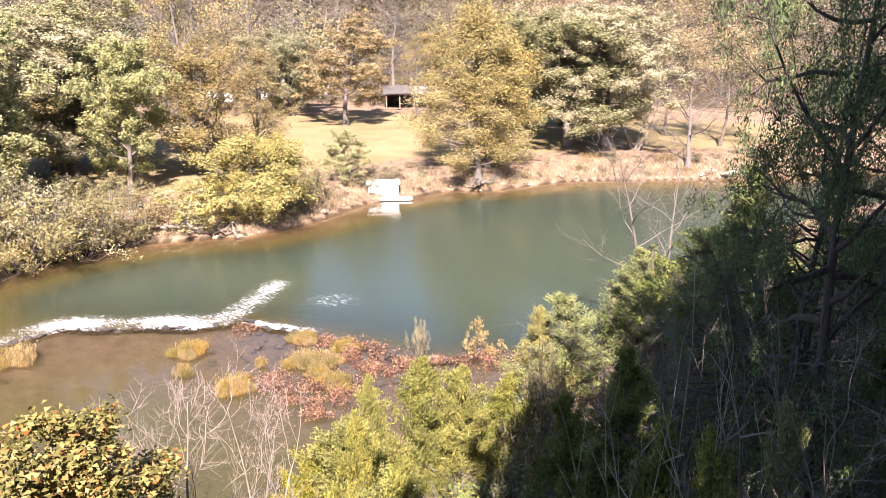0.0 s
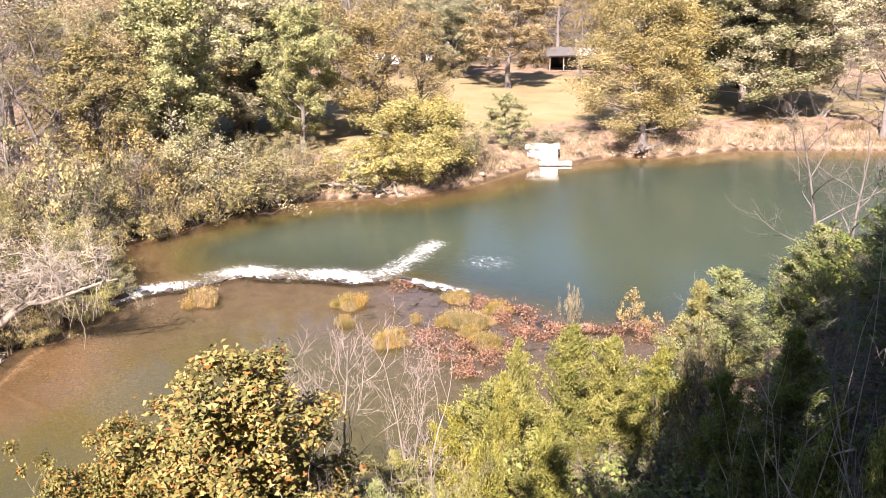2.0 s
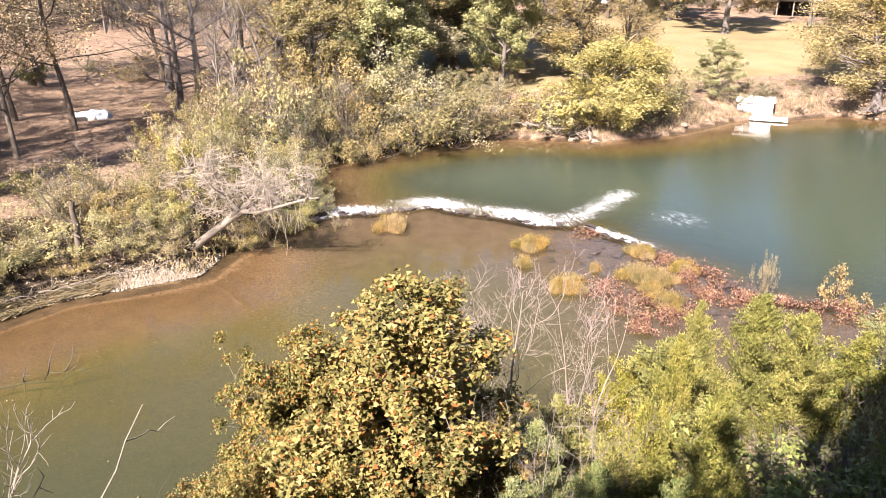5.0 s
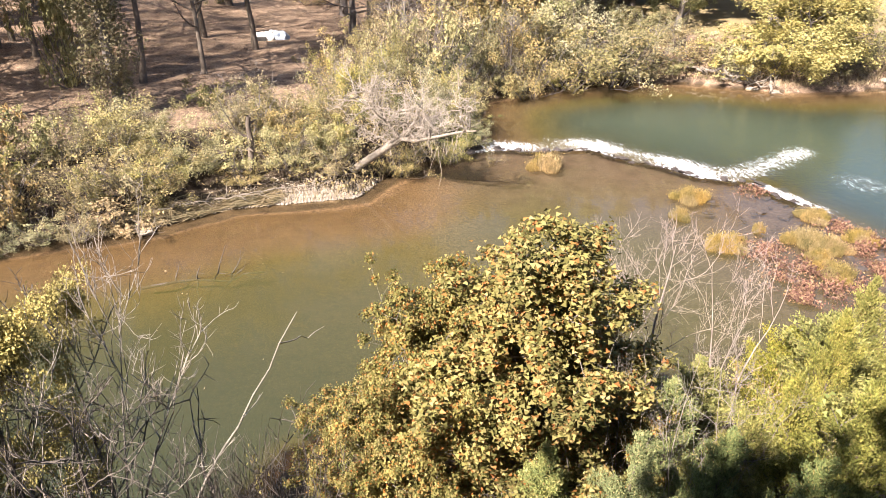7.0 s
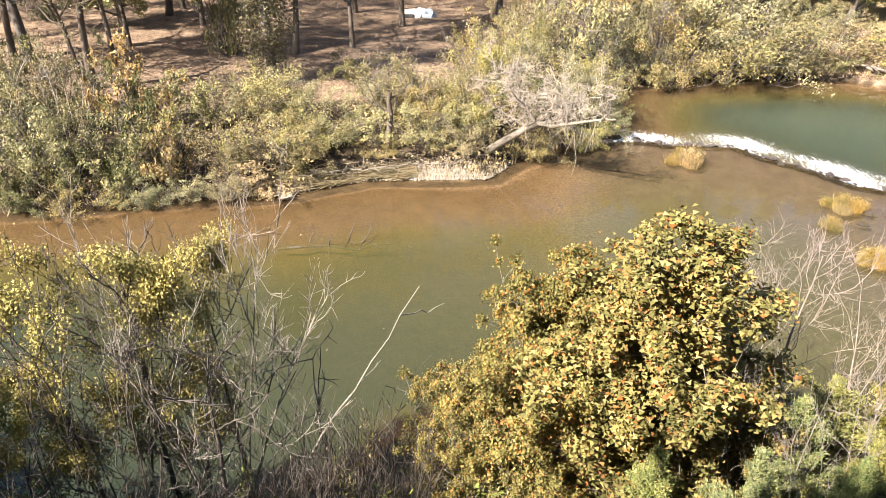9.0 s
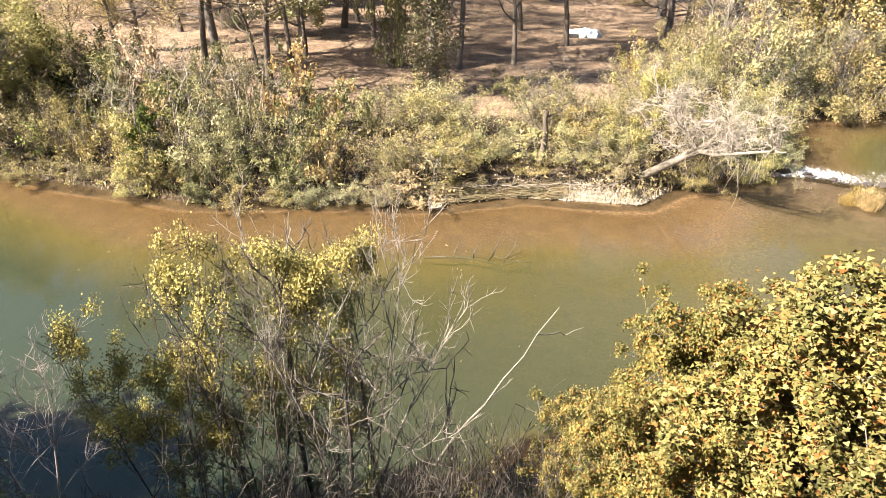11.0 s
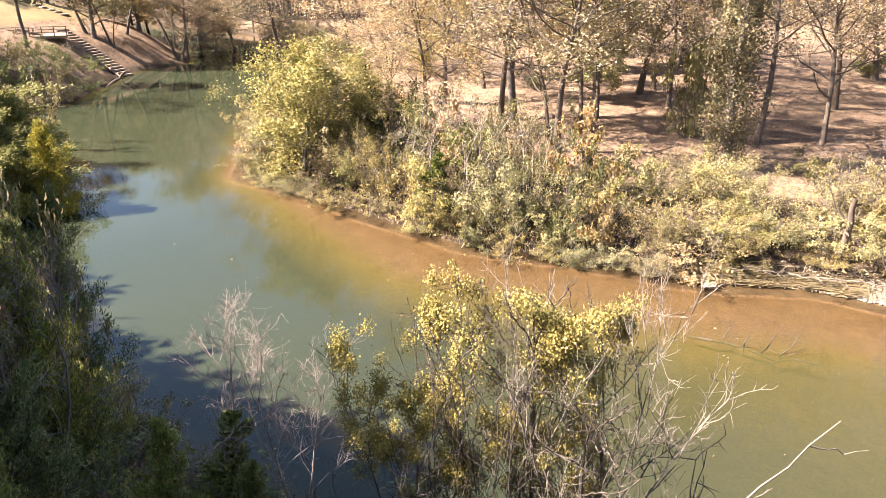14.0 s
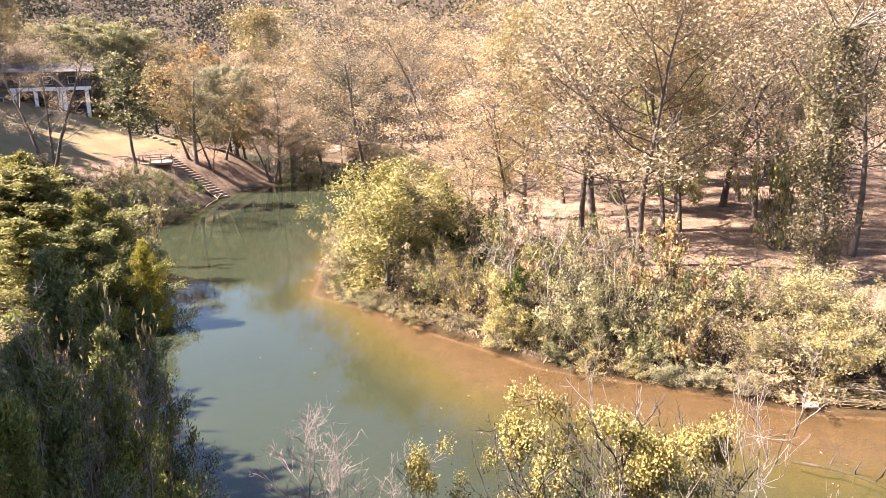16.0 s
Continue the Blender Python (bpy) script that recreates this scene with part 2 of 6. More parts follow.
def ground_mat():
    """Leaf litter, lawn, red soil that also paints in shade, and gravel, spread by where each lies."""
    m, nt, out = node_mat("ground_cover")
    pos = where(nt)
    big, mid, fine = noise_tex(nt, 0.16, 5, 0.65, pos), noise_tex(nt, 1.1, 6, 0.7, pos), noise_tex(nt, 9, 4, 0.75, pos)
    litter = mixed(nt, 0.55, ramp(nt, mid, [(0.38, (0.036, 0.0252, 0.0168)), (0.5, (0.155, 0.105, 0.068)), (0.64, (0.30, 0.22, 0.145))]),
                   ramp(nt, fine, [(0.38, (0.036, 0.0252, 0.0168)), (0.5, (0.18, 0.12, 0.08)), (0.62, (0.37, 0.272, 0.18))]))
    lawn = mixed(nt, 0.45, ramp(nt, big, [(0.3, (0.125, 0.10, 0.045)), (0.55, (0.205, 0.16, 0.08)), (0.75, (0.265, 0.2, 0.115))]),
                 ramp(nt, fine, [(0.32, (0.085, 0.066, 0.03)), (0.68, (0.27, 0.21, 0.115))]))
    gravel = ramp(nt, fine, [(0.36, (0.084, 0.06, 0.039)), (0.5, (0.198, 0.15, 0.102)), (0.66, (0.3, 0.246, 0.186))])
    earth_and_shade = ramp(nt, mid, [(0.34, (0.021, 0.0156, 0.0108)), (0.66, (0.09, 0.066, 0.042))])
    slab = mixed(nt, 0.5, ramp(nt, mid, [(0.36, (0.04, 0.031, 0.027)), (0.62, (0.115, 0.09, 0.08))]), ramp(nt, fine, [(0.4, (0.03, 0.024, 0.021)), (0.62, (0.12, 0.095, 0.084))]))
    bed = mixed(nt, 0.5, ramp(nt, fine, [(0.34, (0.032, 0.02, 0.009)), (0.52, (0.092, 0.058, 0.025)), (0.7, (0.16, 0.11, 0.06))]),
                ramp(nt, mid, [(0.35, (0.048, 0.031, 0.014)), (0.65, (0.115, 0.073, 0.035))]))
    col = litter
    for name, c in (("lawn", lawn), ("earth_and_shade", earth_and_shade), ("gravel", gravel), ("bed", bed), ("slab", slab)):
        at = nt.nodes.new("ShaderNodeAttribute")
        at.attribute_name = name
        add = nt.nodes.new("ShaderNodeMath")
        add.operation = "MULTIPLY_ADD"
        nt.links.new(mid, add.inputs[0])
        add.inputs[1].default_value = 0.6
        nt.links.new(at.outputs["Fac"], add.inputs[2])
        f = nt.nodes.new("ShaderNodeMapRange")
        f.inputs[1].default_value, f.inputs[2].default_value = 0.7, 0.95
        nt.links.new(add.outputs[0], f.inputs[0])
        col = mixed(nt, f.outputs[0], col, c)
    p = nt.nodes.new("ShaderNodeBsdfPrincipled")
    p.inputs["Roughness"].default_value = 0.95
    p.inputs["Specular IOR Level"].default_value = 0.15
    nt.links.new(col, p.inputs["Base Color"])
    nt.links.new(bumped(nt, fine, 0.7, 0.08), p.inputs["Normal"])
    nt.links.new(p.outputs[0], out.inputs[0])
    return m


def water_mat():
    """Silty river water: the bed shows through where it is shallow, the body of the water where it is deep, the sky mirrored on top."""
    m, nt, out = node_mat("river_water")
    pos = where(nt)

    def attr(name):
        n = nt.nodes.new("ShaderNodeAttribute")
        n.attribute_name = name
        return n.outputs["Fac"]

    murk, foam, swift = attr("murk"), attr("foam"), attr("swift")
    body = nt.nodes.new("ShaderNodeBsdfDiffuse")
    big = noise_tex(nt, 0.12, 4, 0.6, pos)
    tone = ramp(nt, murk, [(0.2, (0.165, 0.115, 0.064)), (0.42, (0.092, 0.084, 0.026)), (0.75, (0.029, 0.037, 0.021))])
    tone = mixed(nt, 0.5, tone, ramp(nt, big, [(0.3, (0.75, 0.78, 0.75)), (0.7, (1.0, 1.0, 1.0))]), "MULTIPLY")
    nt.links.new(mixed(nt, swift, tone, (0.038, 0.052, 0.036)), body.inputs[0])
    clear = nt.nodes.new("ShaderNodeBsdfTransparent")
    clear.inputs[0].default_value = (0.98, 0.92, 0.78, 1)
    under = nt.nodes.new("ShaderNodeMixShader")
    nt.links.new(murk, under.inputs[0])
    nt.links.new(clear.outputs[0], under.inputs[1])
    nt.links.new(body.outputs[0], under.inputs[2])
    ripple = nt.nodes.new("ShaderNodeMath")
    ripple.operation = "MULTIPLY_ADD"
    mp = nt.nodes.new("ShaderNodeMapping")
    mp.inputs["Rotation"].default_value = (0, 0, 0.7)
    mp.inputs["Scale"].default_value = (1, 2.2, 1)
    nt.links.new(pos, mp.inputs[0])
    nt.links.new(noise_tex(nt, 3.2, 3, 0.55, mp.outputs[0]), ripple.inputs[0])
    calm = nt.nodes.new("ShaderNodeMapRange")
    calm.inputs[3].default_value, calm.inputs[4].default_value = 0.06, 0.7
    nt.links.new(swift, calm.inputs[0])
    nt.links.new(calm.outputs[0], ripple.inputs[1])
    ripple.inputs[2].default_value = 0
    normal = bumped(nt, ripple.outputs[0], 0.35, 0.05)
    gloss = nt.nodes.new("ShaderNodeBsdfGlossy")
    gloss.inputs["Roughness"].default_value = 0.03
    nt.links.new(normal, gloss.inputs["Normal"])
    fr = nt.nodes.new("ShaderNodeFresnel")
    fr.inputs[0].default_value = 1.33
    nt.links.new(normal, fr.inputs["Normal"])
    top = nt.nodes.new("ShaderNodeMixShader")
    nt.links.new(fr.outputs[0], top.inputs[0])
    nt.links.new(under.outputs[0], top.inputs[1])
    nt.links.new(gloss.outputs[0], top.inputs[2])
    froth = nt.nodes.new("ShaderNodeBsdfDiffuse")
    froth.inputs[0].default_value = (0.82, 0.83, 0.82, 1)
    mp2 = nt.nodes.new("ShaderNodeMapping")
    mp2.inputs["Rotation"].default_value = (0, 0, 0.65)
    mp2.inputs["Scale"].default_value = (2.8, 0.8, 1)
    nt.links.new(pos, mp2.inputs[0])
    fn = noise_tex(nt, 3.4, 8, 0.8, mp2.outputs[0], 1.2)
    wider = nt.nodes.new("ShaderNodeMapRange")
    wider.clamp = False
    wider.inputs[1].default_value, wider.inputs[2].default_value, wider.inputs[3].default_value, wider.inputs[4].default_value = 0.3, 0.7, 0.0, 1.0
    nt.links.new(fn, wider.inputs[0])
    s = nt.nodes.new("ShaderNodeMath")
    s.operation = "ADD"
    nt.links.new(wider.outputs[0], s.inputs[0])
    nt.links.new(foam, s.inputs[1])
    f = nt.nodes.new("ShaderNodeMapRange")
    f.inputs[1].default_value, f.inputs[2].default_value = 0.92, 1.28
    nt.links.new(s.outputs[0], f.inputs[0])
    last = nt.nodes.new("ShaderNodeMixShader")
    nt.links.new(f.outputs[0], last.inputs[0])
    nt.links.new(top.outputs[0], last.inputs[1])
    nt.links.new(froth.outputs[0], last.inputs[2])
    nt.links.new(last.outputs[0], out.inputs[0])
    return m


MAT_GROUND, MAT_WATER = ground_mat(), water_mat()

# ---- the lie of the land ----
FAR_SHORE = [(400, -130), (260, -60), (140, 0), (84, 31), (77, 38), (70.5, 45), (60, 48), (58.2, 51), (51.7, 51.8), (46.8, 52.7), (42.7, 51.2),
             (37.7, 49.7), (32.1, 49.8), (26, 53.4), (19.7, 53.6), (14, 52.2), (9, 49.4), (7.4, 44), (7.2, 39), (4.6, 36.6), (2.3, 34.8),
             (0.4, 31.7), (-5, 31), (-8.4, 28.9), (-13.5, 27.8), (-19, 26), (-24.5, 26.4), (-31, 27.1), (-36.8, 27.2), (-42.4, 32.2),
             (-53, 43), (-73, 67), (-105, 82), (-190, 80)]
NEAR_SHORE = [(-190, 62), (-108, 66), (-92, 61), (-82, 55), (-79.8, 45.3), (-69.4, 34.8), (-65, 27.7), (-58, 22), (-45, 16), (-30.6, 11.3),
              (-20, 8.6), (-12, 9.0), (-4.4, 11.0), (-2.4, 13.0), (-1.7, 14.7), (0.4, 15.8), (4.5, 15.6), (8, 15.0), (14, 14.6), (22, 15.2), (28, 16.5), (39, 18.6), (50, 20), (72, 15), (110, -12),
              (260, -125), (400, -190)]
LEDGE = [(5.5, 37.6), (6.9, 38.0), (8.4, 38.3), (10.6, 37.8), (11.9, 37.85), (13.6, 37.9), (14.6, 36.3), (15.8, 35.3), (16.7, 34.3), (17.5, 33.0),
         (19.9, 31.9), (20.2, 30.3), (21.0, 28.3), (21.4, 26.1), (22.0, 24.4), (21.8, 22.9), (21.9, 21.9), (22.6, 20.9), (24.1, 19.7), (24.9, 18.3), (28, 15.5)]
UPSTREAM = LEDGE + [(28, 0), (-400, -100), (-400, 300), (0, 300), (4, 38.5)]


def line_distance(px, py, line):
    best = np.full(px.shape, 1e9)
    for (ax, ay), (bx, by) in zip(line[:-1], line[1:]):
        dx, dy = bx - ax, by - ay
        k = np.clip(((px - ax) * dx + (py - ay) * dy) / (dx * dx + dy * dy), 0, 1)
        best = np.minimum(best, np.hypot(px - ax - k * dx, py - ay - k * dy))
    return best


def inside(px, py, ring):
    odd = np.zeros(px.shape, bool)
    for (ax, ay), (bx, by) in zip(ring, ring[1:] + ring[:1]):
        if ay != by:
            odd ^= ((ay > py) != (by > py)) & (px < (bx - ax) * (py - ay) / (by - ay) + ax)
    return odd


def smooth(v, a, b):
    k = np.clip((v - a) / (b - a), 0, 1)
    return k * k * (3 - 2 * k)


def waves(px, py, size, seed=0.0):
    u, v = px / size + seed, py / size - seed * 1.7
    return (np.sin(u * 1.3 + 1.7 * np.sin(v * 0.9 + seed)) + np.sin(v * 1.1 - 1.3 * np.sin(u * 0.8 + 2)) + 0.5 * np.sin(2.3 * u + 2.9 * v)) / 2.5


def land(px, py):
    """Height of the ground, and the depth of the river over it, at places given as arrays."""
    px, py = np.asarray(px, float), np.asarray(py, float)
    far, near = line_distance(px, py, FAR_SHORE), line_distance(px, py, NEAR_SHORE)
    wet = inside(px, py, FAR_SHORE + NEAR_SHORE)
    up = inside(px, py, UPSTREAM)
    ledge = line_distance(px, py, LEDGE)
    r = np.hypot(px, py)
    # far bank: low scarp, flood plain, rising lawn, wooded hills
    lawn = smooth(px, 20, 45)
    zf = 1.5 * smooth(far, 0, 3.5) + 0.022 * far + (0.055 * np.clip(far - 6, 0, 80) * lawn) + 0.25 * waves(px, py, 6) * smooth(far, 2, 10)
    # gravel bar under the leaning tree: low and flat
    bar = np.exp(-(((px + 3.5) / 5.5) ** 2 + ((py - 31.6) / 2.0) ** 2))
    zf = zf * (1 - 0.72 * bar)
    # near bank: bluff; upstream a cut bank and a lawn
    yard = smooth(-px, 52, 66)
    back = near + 2.0 * np.exp(-((px + 9) / 10) ** 2) - 4.0 * smooth(px, 2, 9) * (1 - smooth(px, 40, 60))     # the crest draws back downstream
    bluff = 1.0 * smooth(near, 0, 2) + 0.3 * np.clip(near - 2, 0, 5) + 1.75 * np.clip(back - 8.6, 0, 4.4) + 0.22 * np.clip(back - 13, 0, 40) + 0.4 * waves(px, py, 4, 3) * smooth(near, 1, 5)
    garden = 3.6 * smooth(near, 0, 7) + 0.31 * np.clip(near - 6, 0, 26)
    zn = bluff * (1 - yard) + garden * yard
    z = np.where(far < near, zf, zn)
    z = z + 62 * smooth(r, 165, 420) + 6 * waves(px, py, 60, 1) * smooth(r, 150, 260)
    # river bed
    rise = np.where(up, 0.28, 0.0)
    deep = np.where(up, 0.07 + 0.06 * far + 0.8 * smooth(far, 3, 10) + 1.3 * smooth(-px, 6, 34) * smooth(far, 2, 10) + 0.9 * smooth(-px, 26, 44) * smooth(far, 0, 2.5) + 0.9 * smooth(-px, 18, 38) * smooth(far, 0.3, 4.5), 0.08 + 0.08 * far + 0.9 * smooth(far, 3, 9))
    deep = np.minimum(deep, 0.3 + 1.3 * near)
    deep = np.where(up, np.minimum(deep, 0.10 + 0.055 * ledge), np.minimum(deep, 0.25 + 0.22 * ledge))
    deep = np.clip(deep, 0.05, 2.6)
    z = np.where(wet, rise - deep, z + 0.28)
    return z, np.where(wet, deep, 0.0), far, near, wet, up, ledge


def ground_z(x, y):
    return float(land(np.array([x]), np.array([y]))[0][0])


# ---- helpers for meshes ----
def mesh_np(name, verts, quads, mats=(), smooth_faces=False):
    me = bpy.data.meshes.new(name)
    verts, quads = np.asarray(verts, np.float32), np.asarray(quads, np.int32)
    k = quads.shape[1]
    me.vertices.add(len(verts))
    me.vertices.foreach_set("co", verts.ravel())
    me.loops.add(quads.size)
    me.loops.foreach_set("vertex_index", quads.ravel())
    me.polygons.add(len(quads))
    me.polygons.foreach_set("loop_start", np.arange(0, quads.size, k, dtype=np.int32))
    if smooth_faces:
        me.polygons.foreach_set("use_smooth", np.ones(len(quads), bool))
    me.update(calc_edges=True)
    for m in mats:
        me.materials.append(m)
    return me


def part(name, data, parent, label="", m=None):
    if isinstance(data, bmesh.types.BMesh):
        me = bpy.data.meshes.new(name)
        data.to_mesh(me)
        data.free()
        data = me
    if m is not None:
        data.materials.append(m)
    ob = new(name, data)
    ob.parent = parent
    return tagged(ob, label)


def unit(v):
    return v / np.maximum(np.linalg.norm(v, axis=-1, keepdims=True), 1e-9)


def tubes(branches, sides=5):
    """Tapered tubes along polylines: a list of (points, radii)."""
    vs, qs, n = [], [], 0
    a = np.arange(sides) * 2 * np.pi / sides
    for pts, rad in branches:
        pts = np.asarray(pts, float)
        k = len(pts)
        d = unit(np.gradient(pts, axis=0))
        ref = np.where(np.abs(d[:, 2:3]) > 0.9, [[1.0, 0, 0]], [[0, 0, 1.0]])
        u = unit(np.cross(d, ref))
        v = np.cross(d, u)
        ring = pts[:, None] + np.asarray(rad)[:, None, None] * (np.cos(a)[None, :, None] * u[:, None] + np.sin(a)[None, :, None] * v[:, None])
        vs.append(ring.reshape(-1, 3))
        i, j = np.meshgrid(np.arange(k - 1), np.arange(sides), indexing="ij")
        j2 = (j + 1) % sides
        qs.append((np.stack([i * sides + j, i * sides + j2, (i + 1) * sides + j2, (i + 1) * sides + j], -1)).reshape(-1, 4) + n)
        n += k * sides
    return np.concatenate(vs), np.concatenate(qs)


def facing(rng, centres, up, outward):
    """Ways that leaves face: any way, but leaning upwards and out of the crown."""
    n = len(centres)
    away = unit(centres - centres.mean(0)) if outward else 0.0
    return rng.normal(size=(n, 3)) * (0.7 if outward else 1.0) + outward * away + [0, 0, up]


def cards(rng, centres, length, width, axis=None, wild=1.0, up=0.4, fold=0.25, outward=0.0):
    """Small pointed leaves round the given centres; axis: the way that they point, else any way."""
    n = len(centres)
    u = rng.normal(size=(n, 3))
    if axis is not None:
        u = axis + wild * 0.5 * u
    u = unit(u)
    nn = facing(rng, centres, up, outward)
    v = unit(np.cross(nn, u))
    w = np.cross(u, v)
    s = rng.uniform(0.65, 1.3, (n, 1))
    lu, lv = u * length * s * 0.5, v * width * s * 0.5
    lift = w * width * s * fold
    vs = np.stack([centres - 0.8 * lu + lv, centres - 0.8 * lu - lv + lift, centres + lu], 1).reshape(-1, 3)
    return vs, np.arange(3 * n).reshape(-1, 3)


def thirds(quads):
    return np.concatenate([quads[:, [0, 1, 2]], quads[:, [0, 2, 3]]])


def limb(rng, start, way, length, r0, r1, k=6, curl=0.25, rise=0.0):
    """A wandering tapered limb."""
    pts, p, d = [np.array(start, float)], np.array(start, float), np.array(way, float)
    for _ in range(k - 1):
        d = unit(d + curl * rng.normal(size=3) * 0.6 + [0, 0, rise])
        p = p + d * length / (k - 1)
        pts.append(p.copy())
    return np.array(pts), np.linspace(r0, r1, k)


def grow(rng, height, radius, girth, clear=0.25, limbs=14, subs=5, twigs=3, rise=0.10, curl=0.25, lean=(0, 0), top=0.92, stems=1, shape=0.55, slope=(15, 65), cone=False, segs=(6, 4, 3)):
    """Trunk, limbs, side branches and twigs. Returns the trunk, the branches and the twig tips with their ways."""
    trunk, rest, tips, ways = [], [], [], []
    for s in range(stems):
        a = 2 * np.pi * s / stems + rng.uniform(0, 1)
        out = 0.0 if stems == 1 else 0.22
        base = np.array([math.cos(a), math.sin(a), 0]) * (0 if stems == 1 else girth * 1.2)
        way = unit(np.array([out * math.cos(a) + lean[0], out * math.sin(a) + lean[1], 1.0]))
        tp, tr = limb(rng, base + [0, 0, -0.25], way, height * top * (1 if s == 0 else rng.uniform(0.75, 1)), girth / stems**0.4, girth * 0.10, 9, curl * 0.28, 0.02)
        tr[0] *= 1.35
        trunk.append((tp, tr))
        cum = np.linspace(0, 1, len(tp))
        for i in range(limbs // stems):
            f = clear + (1 - clear) * ((i + rng.uniform(0, 1)) / (limbs // stems)) * 0.98
            at = np.array([np.interp(f, cum, tp[:, c]) for c in range(3)])
            g = np.interp(f, cum, tr)
            q = (f - clear) / (1 - clear)
            prof = np.clip(np.sqrt(max(0.05, 1 - ((q - (1 - shape)) / max(shape, 1 - shape)) ** 2)), 0.28, 1)
            if cone:
                prof = max(0.12, 1.0 - 0.86 * q) * (0.8 + 0.3 * math.sin(7 * q + 3 * i))
            az = i * 2.399 + rng.uniform(-0.5, 0.5) + s * 2
            el = radians(slope[0] + (slope[1] - slope[0]) * q + rng.uniform(-12, 12))
            way = np.array([math.cos(az) * math.cos(el), math.sin(az) * math.cos(el), math.sin(el)])
            ln = radius * prof * rng.uniform(0.75, 1.1)
            lp, lr = limb(rng, at, way, ln, max(g * 0.55, 0.012), 0.012, segs[0], curl * math.sqrt(6 / segs[0]), rise * 6 / segs[0])
            rest.append((lp, lr))
            for j in range(subs):
                k = rng.uniform(0.3, 1.0) * (len(lp) - 1)
                b = lp[int(k)] + (lp[min(int(k) + 1, len(lp) - 1)] - lp[int(k)]) * (k % 1)
                w2 = unit(unit(lp[-1] - lp[0]) + 0.85 * rng.normal(size=3) + [0, 0, 0.15])
                sp, sr = limb(rng, b, w2, ln * rng.uniform(0.28, 0.5), max(0.4 * lr[int(k)], 0.009), 0.006, segs[1], curl * math.sqrt(4 / segs[1]), rise * 4 / segs[1])
                rest.append((sp, sr))
                for _ in range(twigs):
                    b2 = sp[rng.integers(1, segs[1])]
                    w3 = unit(unit(sp[-1] - sp[0]) + 0.8 * rng.normal(size=3) + [0, 0, 0.1])
                    qp, qr = limb(rng, b2, w3, ln * rng.uniform(0.10, 0.22), 0.007, 0.0035, segs[2], curl * math.sqrt(3 / segs[2]), rise * 3 / segs[2])
                    rest.append((qp, qr))
                    tips.append(qp[-1])
                    ways.append(w3)
                tips.append(sp[-1])
                ways.append(w2)
            tips.append(lp[-1])
            ways.append(way)
    return trunk, rest, np.array(tips), np.array(ways)


def stars(rng, centres, size, up=0.45, outward=0.8):
    """Lobed leaves, each one polygon of six corners, a little cupped."""
    n = len(centres)
    u = unit(rng.normal(size=(n, 3)) + [0, 0, -0.3])
    v = unit(np.cross(facing(rng, centres, up, outward), u))
    w = np.cross(u, v)
    a = np.array([0, 0.65, 1.25, 3.14, 5.03, 5.63])
    r = np.array([1.0, 0.58, 0.85, 0.55, 0.85, 0.58]) * 0.5
    s = size * rng.uniform(0.6, 1.25, (n, 1, 1))
    pts = centres[:, None] + s * ((r * np.cos(a))[None, :, None] * u[:, None] + (r * np.sin(a))[None, :, None] * v[:, None] - (r * r)[None, :, None] * 0.6 * w[:, None])
    return pts.reshape(-1, 3), np.arange(6 * n).reshape(-1, 6)


def leaf_cloud(rng, tips, per, spread, bare=0.0, tight=0.5):
    # whole sprays are missing here and there, so that the crown breaks into clumps with gaps
    w = max(0.35, 0.16 * float(np.ptp(tips[:, 2])))
    f = waves(tips[:, 0] + 0.6 * tips[:, 2], tips[:, 1] - 0.5 * tips[:, 2], w, rng.uniform(0, 9)) + 0.5 * waves(tips[:, 2], tips[:, 0] - tips[:, 1], 0.6 * w, rng.uniform(0, 9))
    keep = tips[rng.uniform(size=len(tips)) >= bare + np.where(f < -0.2, 0.7, 0.0)]
    if tight < 1:
        keep, per, spread = keep[rng.uniform(size=len(keep)) < tight], int(per / tight), spread * (0.35 + 0.65 * tight)
    return np.repeat(keep, per, 0) + rng.normal(size=(len(keep) * per, 3)) * spread


def sprays(rng, tips, radius, size, fat=0.62, bare=0.0, cover=1.0, wild=0.8):
    """Leaves in rounded sprays round spaced tips, each leaf facing out of its spray, so that the crown shows lumps and hollows."""
    chosen = []
    for p in tips[rng.permutation(len(tips))]:
        if not chosen or ((np.array(chosen) - p) ** 2).sum(1).min() > (0.8 * radius) ** 2:
            chosen.append(p)
    c = np.array(chosen)
    c = c[rng.uniform(size=len(c)) >= bare]
    away = unit(c - c.mean(0))
    rr = radius * rng.uniform(0.6, 1.2, len(c))
    n = np.maximum(4, (cover * 8.2 * rr ** 2 / (0.45 * fat * size ** 2))).astype(int)
    c, away, rr = np.repeat(c, n, 0), np.repeat(away, n, 0), np.repeat(rr, n)
    d = unit(rng.normal(size=c.shape) + 0.55 * away + [0, 0, 0.3])
    at = c + d * (rr * (0.25 + 0.65 * rng.uniform(size=len(rr)) + 0.25 * rng.normal(size=len(rr))))[:, None]
    nn = unit(d + 0.25 * away + wild * rng.normal(size=d.shape))
    u = unit(np.cross(nn, rng.normal(size=d.shape)))
    v = np.cross(nn, u)
    s = rng.uniform(0.65, 1.3, (len(at), 1))
    lu, lv = u * size * s * 0.5, v * size * fat * s * 0.5
    return np.stack([at - 0.8 * lu + lv, at - 0.8 * lu - lv, at + lu], 1).reshape(-1, 3), np.arange(3 * len(at)).reshape(-1, 3)


def wood(thick, fine, sides=8):
    a, b = tubes(thick, sides), tubes(fine, 3)
